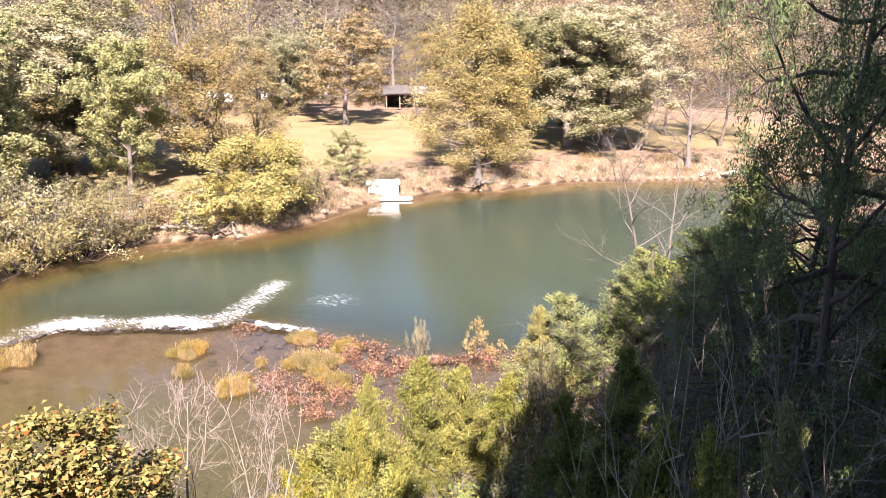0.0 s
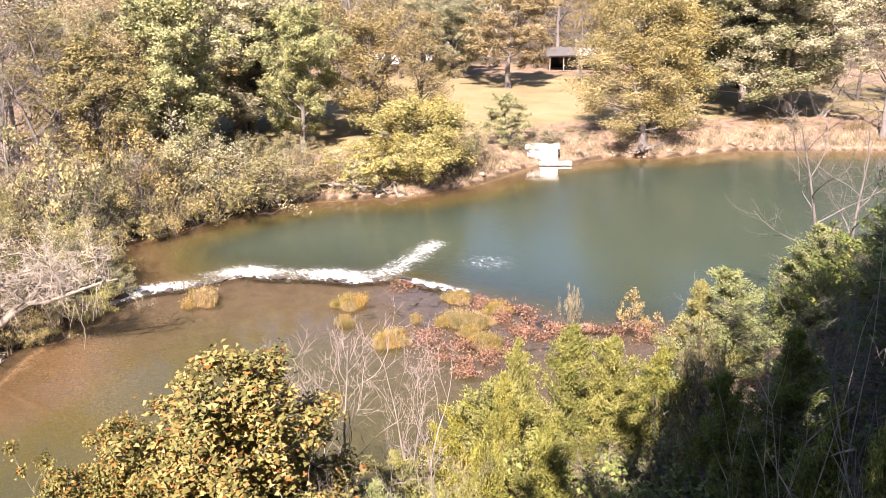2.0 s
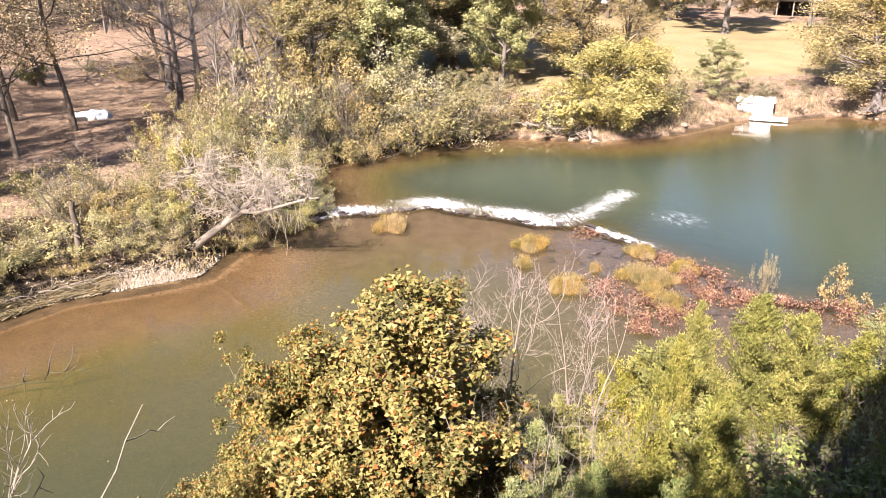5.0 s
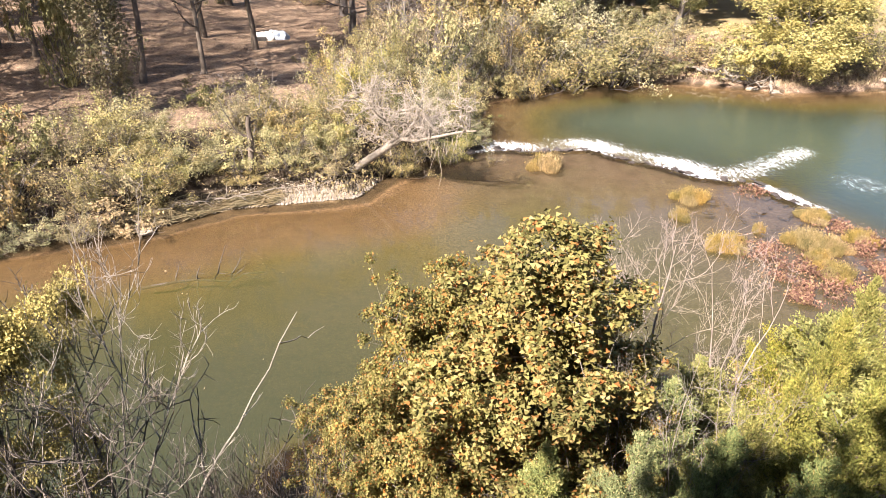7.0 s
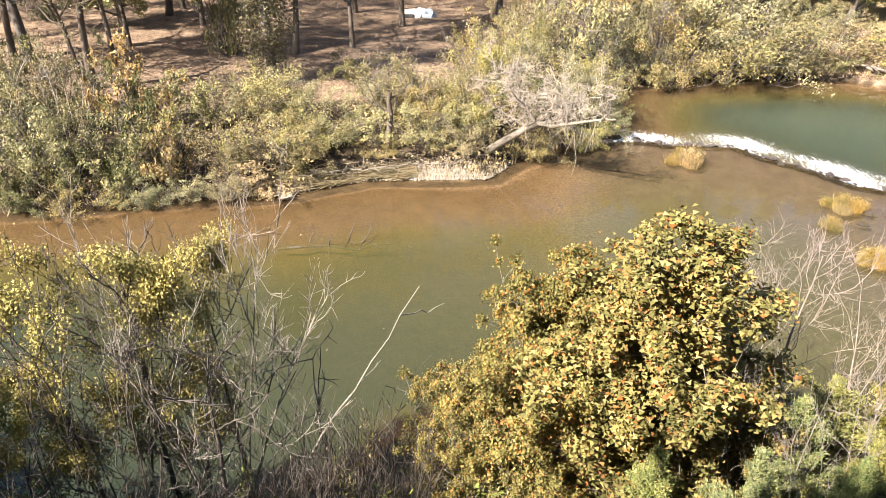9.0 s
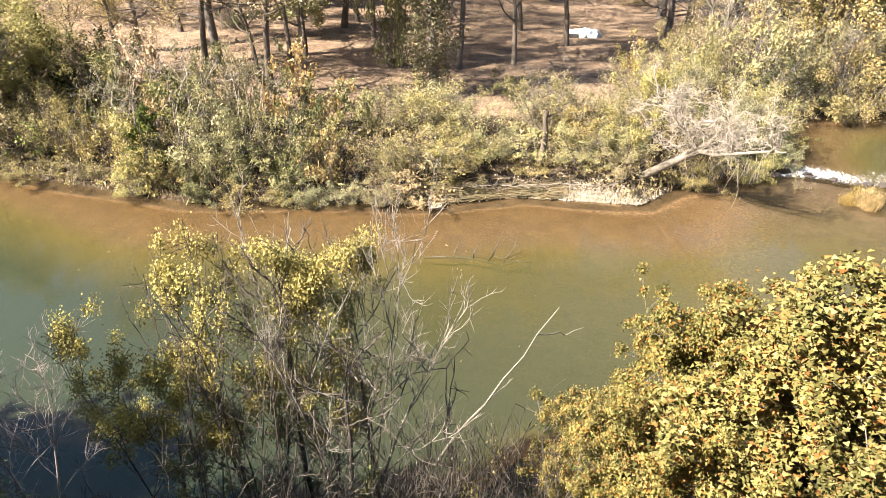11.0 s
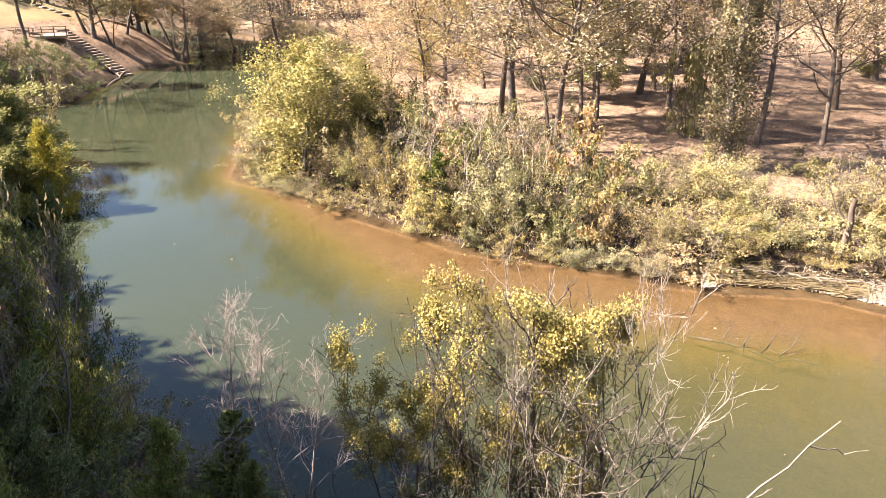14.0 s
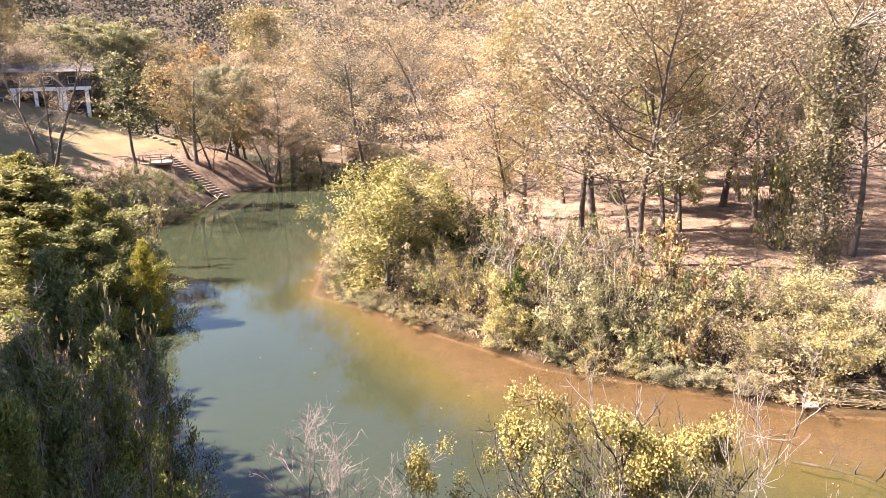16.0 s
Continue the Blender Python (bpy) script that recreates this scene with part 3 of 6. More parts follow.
    return np.concatenate([a[0], b[0]]), np.concatenate([a[1], b[1] + len(a[0])])


def make_tree(name, seed, height, radius, girth, leaf, bark, per=14, size=0.26, spread=0.34, bare=0.0, thin=1.0, fat=0.62, lobed=False, top_bare=0.0, tight=0.65, lump=0.0, cover=1.0, **how):
    """A broadleaf tree: trunk with its limbs, and a crown of leaves, or of bare twigs, under one empty at its foot."""
    rng = np.random.default_rng(seed)
    trunk, rest, tips, _ = grow(rng, height, radius, girth, **how)
    root = new(name)
    most = how.get("segs", (6, 4, 3))[0]
    thick = trunk + [(p, r * thin) for p, r in rest if len(p) == most]
    fine = [(p, r * thin) for p, r in rest if len(p) < most]
    if not leaf:
        part("trunk", mesh_np("trunk", *tubes(thick, 6), smooth_faces=True), root, m=BARK[bark])
        part("crown", mesh_np("crown", *tubes(fine, 3), smooth_faces=True), root, "bare twigs", m=BARK[bark])
        return root
    part("trunk", mesh_np("trunk", *wood(thick, fine, 6), smooth_faces=True), root, m=BARK[bark])
    if top_bare:
        tips = tips[(tips[:, 2] < top_bare * height) | (rng.uniform(size=len(tips)) < 0.25)]
    if lump:
        made = sprays(rng, tips, lump, size, fat, bare, cover)
    else:
        c = leaf_cloud(rng, tips, per, spread, bare, tight)
        made = stars(rng, c, size) if lobed else cards(rng, c, size, size * fat, outward=0.8)
    part("crown", mesh_np("crown", *made), root, m=LEAF[leaf])
    return root


def make_shrub(name, seed, height, radius, leaf, bark="grey", stems=12, per=12, size=0.17, spread=0.2, bare=0.1):
    """A thicket shrub: many stems from one foot, twigs and leaves."""
    rng = np.random.default_rng(seed)
    rest, tips = [], []
    for i in range(stems):
        a, e = i * 2.399 + rng.uniform(-0.4, 0.4), radians(rng.uniform(28, 86))
        way = np.array([math.cos(a) * math.cos(e), math.sin(a) * math.cos(e), math.sin(e)])
        ln = (radius * math.cos(e) + height * math.sin(e)) * rng.uniform(0.6, 1.0)
        base = np.array([math.cos(a), math.sin(a), 0]) * radius * 0.25 * rng.uniform(0, 1) + [0, 0, -0.15]
        sp, sr = limb(rng, base, way, ln, 0.032 * height / 3, 0.008, 6, 0.3, 0.05)
        rest.append((sp, sr))
        for _ in range(8):
            k = rng.integers(1, 6)
            tp, tr = limb(rng, sp[k], unit(rng.normal(size=3) + [0, 0, 0.5] + 0.6 * way), ln * rng.uniform(0.18, 0.36), 0.011, 0.004, 3, 0.35, 0.03)
            rest.append((tp, tr))
            tips += [tp[-1], tp[1]]
        tips.append(sp[-1])
    root = new(name)
    part("frame", mesh_np("frame", *tubes(rest, 3), smooth_faces=True), root, m=BARK[bark])
    if leaf:
        c = leaf_cloud(rng, np.array(tips), per, spread, bare)
        c[:, 2] = np.maximum(c[:, 2], 0.05)
        made = cards(rng, c, size, size * 0.6, outward=0.8)
        part("foliage", mesh_np("foliage", *made), root, m=LEAF[leaf])
    return root


def make_cedar(name, seed, height, radius, leaf="cedar", dense=1.0, size=0.2, clear=0.04):
    """A red cedar: a cone of rising branches set with upright scaly sprays."""
    rng = np.random.default_rng(seed)
    tp, tr = limb(rng, (0, 0, -0.3), (0, 0, 1), height * 0.97 + 0.3, 0.035 * height * 0.5, 0.012, 9, 0.05, 0.05)
    rest, cen, axs = [], [], []
    n = int(height * 13 * dense)
    for i in range(n):
        f = clear + (1 - clear) * (i + rng.uniform()) / n
        at = np.array([np.interp(f, np.linspace(0, 1, 9), tp[:, c]) for c in range(3)])
        ln = radius * (1 - f) ** 0.75 * rng.uniform(0.5, 1.2) + 0.12
        az, el = rng.uniform(0, 2 * np.pi), radians(rng.uniform(5, 45) + 25 * f)
        ln *= 0.62 + 0.6 * abs(math.sin(1.5 * az + 8 * f + seed))
        way = np.array([math.cos(az) * math.cos(el), math.sin(az) * math.cos(el), math.sin(el)])
        lp, lr = limb(rng, at, way, ln, 0.008 + 0.012 * ln, 0.004, 5, 0.14, 0.10)
        rest.append((lp, lr))
        m = int((70 + 180 * ln) * dense)
        k = rng.beta(1.6, 0.9, m) * 3.999
        i0 = k.astype(int)
        base = lp[i0] + (lp[i0 + 1] - lp[i0]) * (k % 1)[:, None]
        off = rng.normal(size=(m, 3)) * 0.10 * (0.5 + ln * 0.35)
        cen.append(base + off)
        axs.append(unit(way + [0, 0, 0.8] + 0.35 * rng.normal(size=(m, 3))))
    root = new(name)
    part("trunk", mesh_np("trunk", *wood([(tp, tr)], rest, 7), smooth_faces=True), root, m=BARK["brown"])
    part("foliage", mesh_np("foliage", *cards(rng, np.concatenate(cen), size, size * 0.34, np.concatenate(axs), 0.9, outward=0.5)), root, m=LEAF[leaf])
    return root


def make_tuft(name, seed, height, radius, leaf, blades=260, width=0.035, weedy=0.0):
    """A tussock of upright blades, or a low leafy weed patch."""
    rng = np.random.default_rng(seed)
    a, r = rng.uniform(0, 2 * np.pi, blades), radius * np.sqrt(rng.uniform(0, 1, blades))
    base = np.stack([r * np.cos(a), r * np.sin(a), np.zeros(blades)], -1)
    h = height * rng.uniform(0.55, 1.1, blades) * (1 - 0.35 * (r / radius) ** 2)
    way = unit(np.stack([np.cos(a) * 0.35 * r / radius, np.sin(a) * 0.35 * r / radius, np.ones(blades)], -1) + 0.16 * rng.normal(size=(blades, 3)))
    v, q = cards(rng, base + way * h[:, None] * 0.45, 1.0, width, way, 0.05, 0.0, 0.1)
    s = np.repeat(h, 3)[:, None]
    c = np.repeat(base + way * h[:, None] * 0.45, 3, 0)
    side = (v - c) - ((v - c) * np.repeat(way, 3, 0)).sum(-1, keepdims=True) * np.repeat(way, 3, 0)
    v = c + ((v - c) - side) * s + side
    if weedy:
        m = int(blades * weedy)
        cc = np.stack([rng.normal(size=m) * radius * 0.55, rng.normal(size=m) * radius * 0.55, rng.uniform(0.03, height, m)], -1)
        v2, q2 = cards(rng, cc, 0.13, 0.07, up=1.0)
        v, q = np.concatenate([v, v2]), np.concatenate([q, q2 + len(v)])
    me = mesh_np(name, v, q)
    me.materials.append(LEAF[leaf])
    return new(name, me)


KINDS = {}       # kind: (builders, label, category, name)
MADE = {}


def kind(key, name, category, label, *builders):
    KINDS[key] = (name, category, label, builders)


def own_size(ob):
    """Height of a plant as built, and its reach from the middle of its crown."""
    me = ob.children[-1].data if ob.children else ob.data
    co = np.empty(len(me.vertices) * 3, np.float32)
    me.vertices.foreach_get("co", co)
    co = co.reshape(-1, 3)
    mid = co[:, :2].mean(0)
    return float(np.percentile(co[:, 2], 99.6)), float(np.percentile(np.hypot(*(co[:, :2] - mid).T), 96))


def plant(key, x, y, tall, radius=0.0, wide=1.0, turn=None, which=None, label="", z=None, group=""):
    """Set a plant of that kind with its foot at (x, y), to that height and reach; wide: breadth where no reach is given."""
    name, category, text, builders = KINDS[key]
    n = MADE.setdefault((key, "count"), 0)
    MADE[key, "count"] += 1
    v = n % len(builders) if which is None else which % len(builders)
    if turn is None:
        turn = (n * 137.5 + 40 * v) % 360
    first = (key, v) not in MADE
    if first:
        ob = builders[v][0](name)
        MADE[key, v] = (ob, *own_size(ob))
    src, h, r = MADE[key, v]
    s = tall / h
    w = radius / r if radius else s * wide
    m = pose(x, y, ground_z(x, y) if z is None else z, 0, 0, turn) @ Matrix.Diagonal((w, w, s, 1))
    if first:
        src.matrix_basis = m
        return tagged(src, label or text, category, group)
    keep = src.scale.copy()
    src.scale = (1, 1, 1)
    ob = copy_thing(src, m)
    src.scale = keep
    return tagged(ob, label or text, category, group)


def T(seed, h, r, g, leaf, bark, **k):
    return (lambda name: make_tree(name, seed, h, r, g, leaf, bark, **k), h)


def S(seed, h, r, leaf, bark="grey", **k):
    return (lambda name: make_shrub(name, seed, h, r, leaf, bark, **k), h)


def C(seed, h, r, leaf="cedar", **k):
    return (lambda name: make_cedar(name, seed, h, r, leaf, **k), h)


def G(seed, h, r, leaf, **k):
    return (lambda name: make_tuft(name, seed, h, r, leaf, **k), h)


BIG = dict(limbs=24, subs=6, twigs=3)
WIDE = dict(limbs=26, subs=7, twigs=3)
kind("oak", "oak_tree", "tree", "broad oak with dense dull green leaves on the flood plain",
     T(11, 14, 5.6, 0.32, "oak", "grey", lump=0.72, cover=0.8, size=0.175, clear=0.12, **BIG), T(12, 14, 5.2, 0.30, "oak", "grey", lump=0.72, cover=0.8, size=0.175, clear=0.16, **BIG), T(13, 13, 5.6, 0.32, "oak", "grey", lump=0.72, cover=0.8, size=0.175, clear=0.08, **BIG))
kind("lime", "tree", "tree", "upright tree with fresh light green leaves",
     T(21, 12, 3.6, 0.22, "fresh", "grey", lump=0.5, cover=0.6, size=0.16, clear=0.08, **BIG), T(22, 11, 3.8, 0.22, "fresh", "grey", lump=0.5, cover=0.6, size=0.16, clear=0.05, **BIG))
kind("gold", "sycamore_tree", "tree", "sycamore in golden yellow autumn leaf",
     T(31, 14, 4.6, 0.28, "gold", "grey", per=88, size=0.14, spread=0.46, clear=0.03, **WIDE), T(32, 12, 3.8, 0.24, "gold", "grey", per=54, size=0.14, spread=0.38, clear=0.12, **BIG))
kind("russet", "tree", "tree", "tall tree with thinning brown and olive leaves",
     T(41, 15, 4.2, 0.26, "russet", "grey", per=54, size=0.14, spread=0.40, bare=0.05, clear=0.06, top_bare=0.8, **BIG), T(42, 14, 3.8, 0.26, "russet", "grey", per=54, size=0.14, spread=0.38, bare=0.05, clear=0.08, **BIG))
kind("orange", "tree", "tree", "tree in orange autumn leaf",
     T(51, 13, 4.2, 0.25, "orange", "grey", lump=0.5, cover=0.55, size=0.16, bare=0.05, clear=0.3, **BIG))
kind("tan", "tree", "tree", "half bare tree with curled tan leaves",
     T(61, 16, 5.4, 0.125, "tan", "brown", per=44, size=0.11, spread=0.46, tight=0.45, bare=0.08, clear=0.25, **WIDE), T(62, 16, 5.0, 0.12, "tan", "brown", per=42, size=0.11, spread=0.46, tight=0.45, bare=0.22, clear=0.18, **WIDE),
     T(63, 15, 5.6, 0.13, "tan", "brown", per=44, size=0.11, spread=0.46, tight=0.45, bare=0.1, clear=0.28, **WIDE))
kind("bare", "bare_tree", "tree", "leafless pale grey tree",
     T(71, 14, 4.4, 0.15, None, "grey", clear=0.2, limbs=22, subs=8, twigs=5, thin=1.0), T(72, 13, 4.4, 0.18, None, "grey", clear=0.15, limbs=22, subs=8, twigs=5, thin=1.0, stems=2), T(73, 12, 4.8, 0.18, None, "pale", clear=0.1, limbs=22, subs=7, twigs=4, thin=1.0, stems=3))
kind("darkbare", "bare_tree", "tree", "nearly leafless dark trunked tree on the lawn", T(76, 12, 4.2, 0.17, None, "dark", clear=0.25, limbs=20, subs=8, twigs=5, stems=2, slope=(20, 65)), T(77, 10, 2.2, 0.11, "russet", "dark", per=7, size=0.2, spread=0.4, clear=0.45, limbs=14, subs=5, twigs=3, lean=(0.14, 0.05)))
kind("willow", "willow_tree", "tree", "bushy yellow green willow leaning over the water",
     T(81, 8, 4.0, 0.18, "lime", "grey", per=52, size=0.16, spread=0.36, tight=0.8, clear=0.03, limbs=24, subs=6, twigs=3, stems=3, slope=(5, 70)), T(82, 7, 3.6, 0.16, "lime", "grey", per=52, size=0.16, spread=0.34, tight=0.8, clear=0.03, limbs=24, subs=6, twigs=3, stems=2, slope=(5, 70)))
kind("shrub", "shrub", "shrub", "tangled bank shrub with small olive leaves",
     S(101, 3.0, 1.9, "olive", per=20, size=0.139), S(102, 3.0, 1.7, "olive", per=20, size=0.139), S(103, 2.8, 2.0, "oak", per=20, size=0.139), S(104, 3.2, 1.8, "olive", per=18, size=0.132, bare=0.2))
kind("thicket", "thicket_bush", "shrub", "broad tangled thicket of olive and brown leaves",
     S(105, 3.0, 2.6, "olive", per=36, size=0.115, stems=18, spread=0.26), S(106, 3.2, 2.4, "brush", per=34, size=0.105, stems=18, spread=0.26), S(107, 3.0, 2.6, "oak", per=34, size=0.115, stems=18, spread=0.26), S(108, 3.4, 2.4, "lime", per=34, size=0.115, stems=18, spread=0.26))
kind("brush", "dry_bush", "shrub", "dry brown twiggy brush on the bank",
     S(111, 2.4, 1.8, "brush", per=17, size=0.117, bare=0.2), S(112, 2.2, 1.6, "brush", "pale", per=13, size=0.117, bare=0.3), S(113, 2.6, 1.6, "brush", per=17, size=0.117))
kind("green", "leafy_bush", "shrub", "dark green leafy shrub", S(121, 2.8, 1.8, "leafgreen", per=22, size=0.139), S(122, 2.8, 1.6, "leafgreen", per=22, size=0.139))
kind("yellow", "willow_bush", "shrub", "yellow green leafy shrub beside the water", S(131, 3.0, 2.0, "lime", per=22, size=0.178), S(132, 3.0, 2.0, "gold", per=17, size=0.139))
kind("orangebush", "sumac_bush", "shrub", "orange and yellow autumn shrub on the bank", S(141, 2.6, 1.5, "orange", per=17))
# stands only out of view, added to cast shade over the bluff
kind("crest", "scrub_oak", "tree", "unseen scrub oak added behind the viewer for shade", T(401, 4, 2.2, 0.1, "dark", "brown", per=8, size=0.5, spread=0.35, clear=0.08, limbs=12, subs=4, twigs=2))
kind("scrubcedar", "cedar_tree", "tree", "small red cedar on the shaded bluff, sprays in a shade tone", C(165, 3.5, 1.4, "cedarshade", size=0.2, dense=0.8), C(166, 3.5, 1.3, "cedarshade", size=0.2, dense=0.8))
kind("cedar", "cedar_tree", "tree", "red cedar with sunlit yellow green sprays",
     C(151, 5, 2.0, size=0.1, dense=1.35), C(152, 5, 1.8, size=0.1, dense=1.35), C(153, 4.5, 2.0, size=0.1, dense=1.35))
kind("shadecedar", "cedar_tree", "tree", "red cedar on the shaded bluff, sprays in a shade tone",
     C(161, 6.5, 2.4, "cedarshade", size=0.11, dense=1.1), C(162, 6.5, 2.1, "cedarshade", size=0.11, dense=1.1))
kind("pine", "pine_tree", "tree", "slender pine with a bare lower trunk and a bushy top", T(174, 9, 1.5, 0.11, "pine", "brown", per=9, size=0.22, spread=0.3, clear=0.38, limbs=22, subs=4, twigs=2, slope=(0, 40)))
kind("midcedar", "cedar_tree", "tree", "tall red cedar with sunlit yellow green top", C(155, 8, 2.8, "cedar", size=0.17, dense=1.2))
kind("sapling", "sapling", "tree", "leafless grey sapling with many upright twigs",
     T(171, 5, 1.7, 0.04, None, "grey", clear=0.25, segs=(10, 7, 5), limbs=13, subs=6, twigs=4, slope=(40, 75), stems=2, thin=0.4, curl=0.5), T(172, 5, 1.5, 0.032, None, "grey", clear=0.3, segs=(10, 7, 5), limbs=13, subs=6, twigs=4, slope=(40, 75), thin=0.4, curl=0.5), T(173, 4.5, 1.8, 0.032, None, "pale", clear=0.2, segs=(10, 7, 5), limbs=13, subs=6, twigs=4, slope=(35, 75), stems=3, thin=0.4, curl=0.5),
     T(175, 3.0, 1.5, 0.03, None, "dark", clear=0.1, segs=(10, 7, 5), limbs=13, subs=5, twigs=2, slope=(15, 70), stems=3, thin=0.7, curl=0.5))
kind("twiggy", "bush", "shrub", "leafless tangle of grey twigs", S(181, 2.4, 1.8, None, "grey", stems=20), S(182, 2.2, 1.8, "brush", "pale", stems=18, per=3, size=0.1, bare=0.6))
kind("tangle", "bush", "shrub", "leafless dark tangle of arching twigs on the bank", S(183, 1.8, 2.0, None, "dark", stems=26), S(184, 1.8, 2.0, None, "grey", stems=22))
kind("bluffbush", "evergreen_bush", "shrub", "small leaved evergreen shrub on the shaded bluff", S(191, 2.2, 1.6, "cedarshade", per=10, size=0.16), S(192, 2.0, 1.7, "cedarshade", "grey", per=8, size=0.15, bare=0.2), S(193, 2.2, 1.6, "olive", "grey", per=8, size=0.13, bare=0.3))
kind("reed", "reed_clump", "grass", "clump of golden reeds standing in the shallows", G(201, 0.9, 0.8, "reed", blades=900, width=0.035, weedy=0.5), G(202, 0.8, 0.9, "reed", blades=850, width=0.035, weedy=0.5))
kind("drygrass", "grass_tussock", "grass", "tussock of dry straw coloured grass", G(221, 0.9, 0.8, "straw", blades=240), G(222, 0.7, 0.9, "straw", blades=220))
kind("maple", "maple_tree", "tree", "young maple with olive green leaves turning yellow and orange",
     T(301, 7.2, 3.0, 0.10, "maple", "pale", lump=0.28, cover=0.8, size=0.078, fat=0.8, bare=0.05, clear=0.05, limbs=54, subs=7, twigs=3, slope=(0, 60), cone=True, rise=0.07, thin=0.8, lean=(0.10, 0.0)),
     T(302, 5.5, 2.8, 0.08, "maple", "pale", lump=0.28, cover=0.8, size=0.078, fat=0.8, bare=0.05, clear=0.05, limbs=30, subs=7, twigs=3, slope=(0, 60), shape=0.8, rise=0.08, thin=0.8))
kind("redsapling", "sapling", "tree", "leafless sapling with pinkish grey twigs at the water's edge",
     T(331, 6.0, 1.9, 0.05, None, "rosy", clear=0.2, segs=(10, 7, 5), limbs=18, subs=7, twigs=4, slope=(40, 72), thin=0.42, curl=0.3), T(332, 5.0, 1.9, 0.045, None, "rosy", clear=0.12, segs=(10, 7, 5), limbs=20, subs=7, twigs=4, slope=(35, 75), stems=3, thin=0.36, curl=0.35))
kind("pinksapling", "sapling", "tree", "nearly bare sapling with dark stem and pinkish twigs",
     T(335, 6.0, 1.6, 0.05, None, "rosy", clear=0.35, segs=(10, 7, 5), limbs=16, subs=8, twigs=5, slope=(40, 72), thin=0.5, curl=0.3), T(336, 5.0, 1.8, 0.045, None, "rosy", clear=0.25, segs=(10, 7, 5), limbs=18, subs=8, twigs=5, slope=(35, 72), stems=2, thin=0.5, curl=0.35))
kind("olivetree", "tree", "tree", "rounded tree with dull olive leaves",
     T(351, 12, 4.2, 0.22, "olive", "grey", lump=0.55, cover=0.6, size=0.16, clear=0.06, **BIG))
kind("darkstem", "bare_tree", "tree", "thin dark stemmed tree with few upswept branches",
     T(361, 7.0, 1.9, 0.06, None, "dark", clear=0.3, segs=(10, 7, 5), limbs=9, subs=5, twigs=3, slope=(35, 70), curl=0.3, rise=0.12, thin=0.9),
     T(362, 7.0, 1.9, 0.055, None, "dark", clear=0.35, segs=(10, 7, 5), limbs=8, subs=5, twigs=3, slope=(30, 70), curl=0.35, rise=0.12, lean=(0.08, 0.04), thin=0.9))
kind("redbush", "sumac_bush", "shrub", "thin shrub with a few red and yellow leaves", S(145, 2.4, 1.5, "orange", "rosy", per=6, size=0.11, bare=0.45, stems=14))
kind("archbush", "bush", "shrub", "leafless bush of long grey arching stems", S(185, 3.2, 2.0, None, "bleached", stems=13), S(186, 3.2, 1.8, None, "bleached", stems=11))
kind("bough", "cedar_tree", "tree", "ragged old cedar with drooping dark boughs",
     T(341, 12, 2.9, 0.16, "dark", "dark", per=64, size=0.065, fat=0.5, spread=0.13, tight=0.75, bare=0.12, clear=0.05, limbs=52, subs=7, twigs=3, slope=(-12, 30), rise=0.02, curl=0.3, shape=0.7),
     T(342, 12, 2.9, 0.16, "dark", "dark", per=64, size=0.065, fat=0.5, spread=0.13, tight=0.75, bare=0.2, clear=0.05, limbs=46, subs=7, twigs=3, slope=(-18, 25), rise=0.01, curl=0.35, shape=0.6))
kind("yellowtree", "tree", "tree", "half bare young tree with clear yellow leaves",
     T(311, 7.0, 2.3, 0.06, "yellow", "dark", per=84, size=0.072, spread=0.18, tight=0.42, bare=0.1, clear=0.35, segs=(10, 7, 5), limbs=18, subs=6, twigs=4, stems=2, lobed=True, slope=(35, 75), thin=0.95), T(312, 7.0, 2.2, 0.06, "yellow", "dark", per=74, size=0.072, spread=0.18, tight=0.42, bare=0.22, clear=0.35, segs=(10, 7, 5), limbs=16, subs=6, twigs=4, stems=3, lobed=True, slope=(35, 75), thin=0.95))
kind("greytree", "bare_tree", "tree", "leafless young tree with pale upswept branches",
     T(321, 7.0, 2.2, 0.06, None, "pale", clear=0.3, segs=(10, 7, 5), limbs=20, subs=7, twigs=4, stems=2, slope=(25, 70), curl=0.30, rise=0.22, thin=0.8), T(322, 7.0, 2.0, 0.05, None, "dark", clear=0.2, segs=(10, 7, 5), limbs=16, subs=5, twigs=3, stems=3, slope=(20, 75), curl=0.34, thin=0.85))


# ---- ground and river ----
def spaced(lo, hi, step, reach, grow_by=1.16):
    mid = list(np.arange(lo, hi + 1e-6, step))
    right, left, s = [hi], [lo], step
    while right[-1] < reach:
        s *= grow_by
        right.append(right[-1] + s)
        left.append(left[-1] - s)
    return np.array(left[:0:-1] + mid + right[1:])


def sheet(xs, ys):
    gx, gy = np.meshgrid(xs, ys, indexing="ij")
    n, m = len(xs), len(ys)
    i, j = np.meshgrid(np.arange(n - 1), np.arange(m - 1), indexing="ij")
    q = np.stack([i * m + j, (i + 1) * m + j, (i + 1) * m + j + 1, i * m + j + 1], -1).reshape(-1, 4)
    return gx.ravel(), gy.ravel(), q


def set_attr(me, name, values):
    a = me.attributes.new(name, "FLOAT", "POINT")
    a.data.foreach_set("value", np.asarray(values, np.float32))


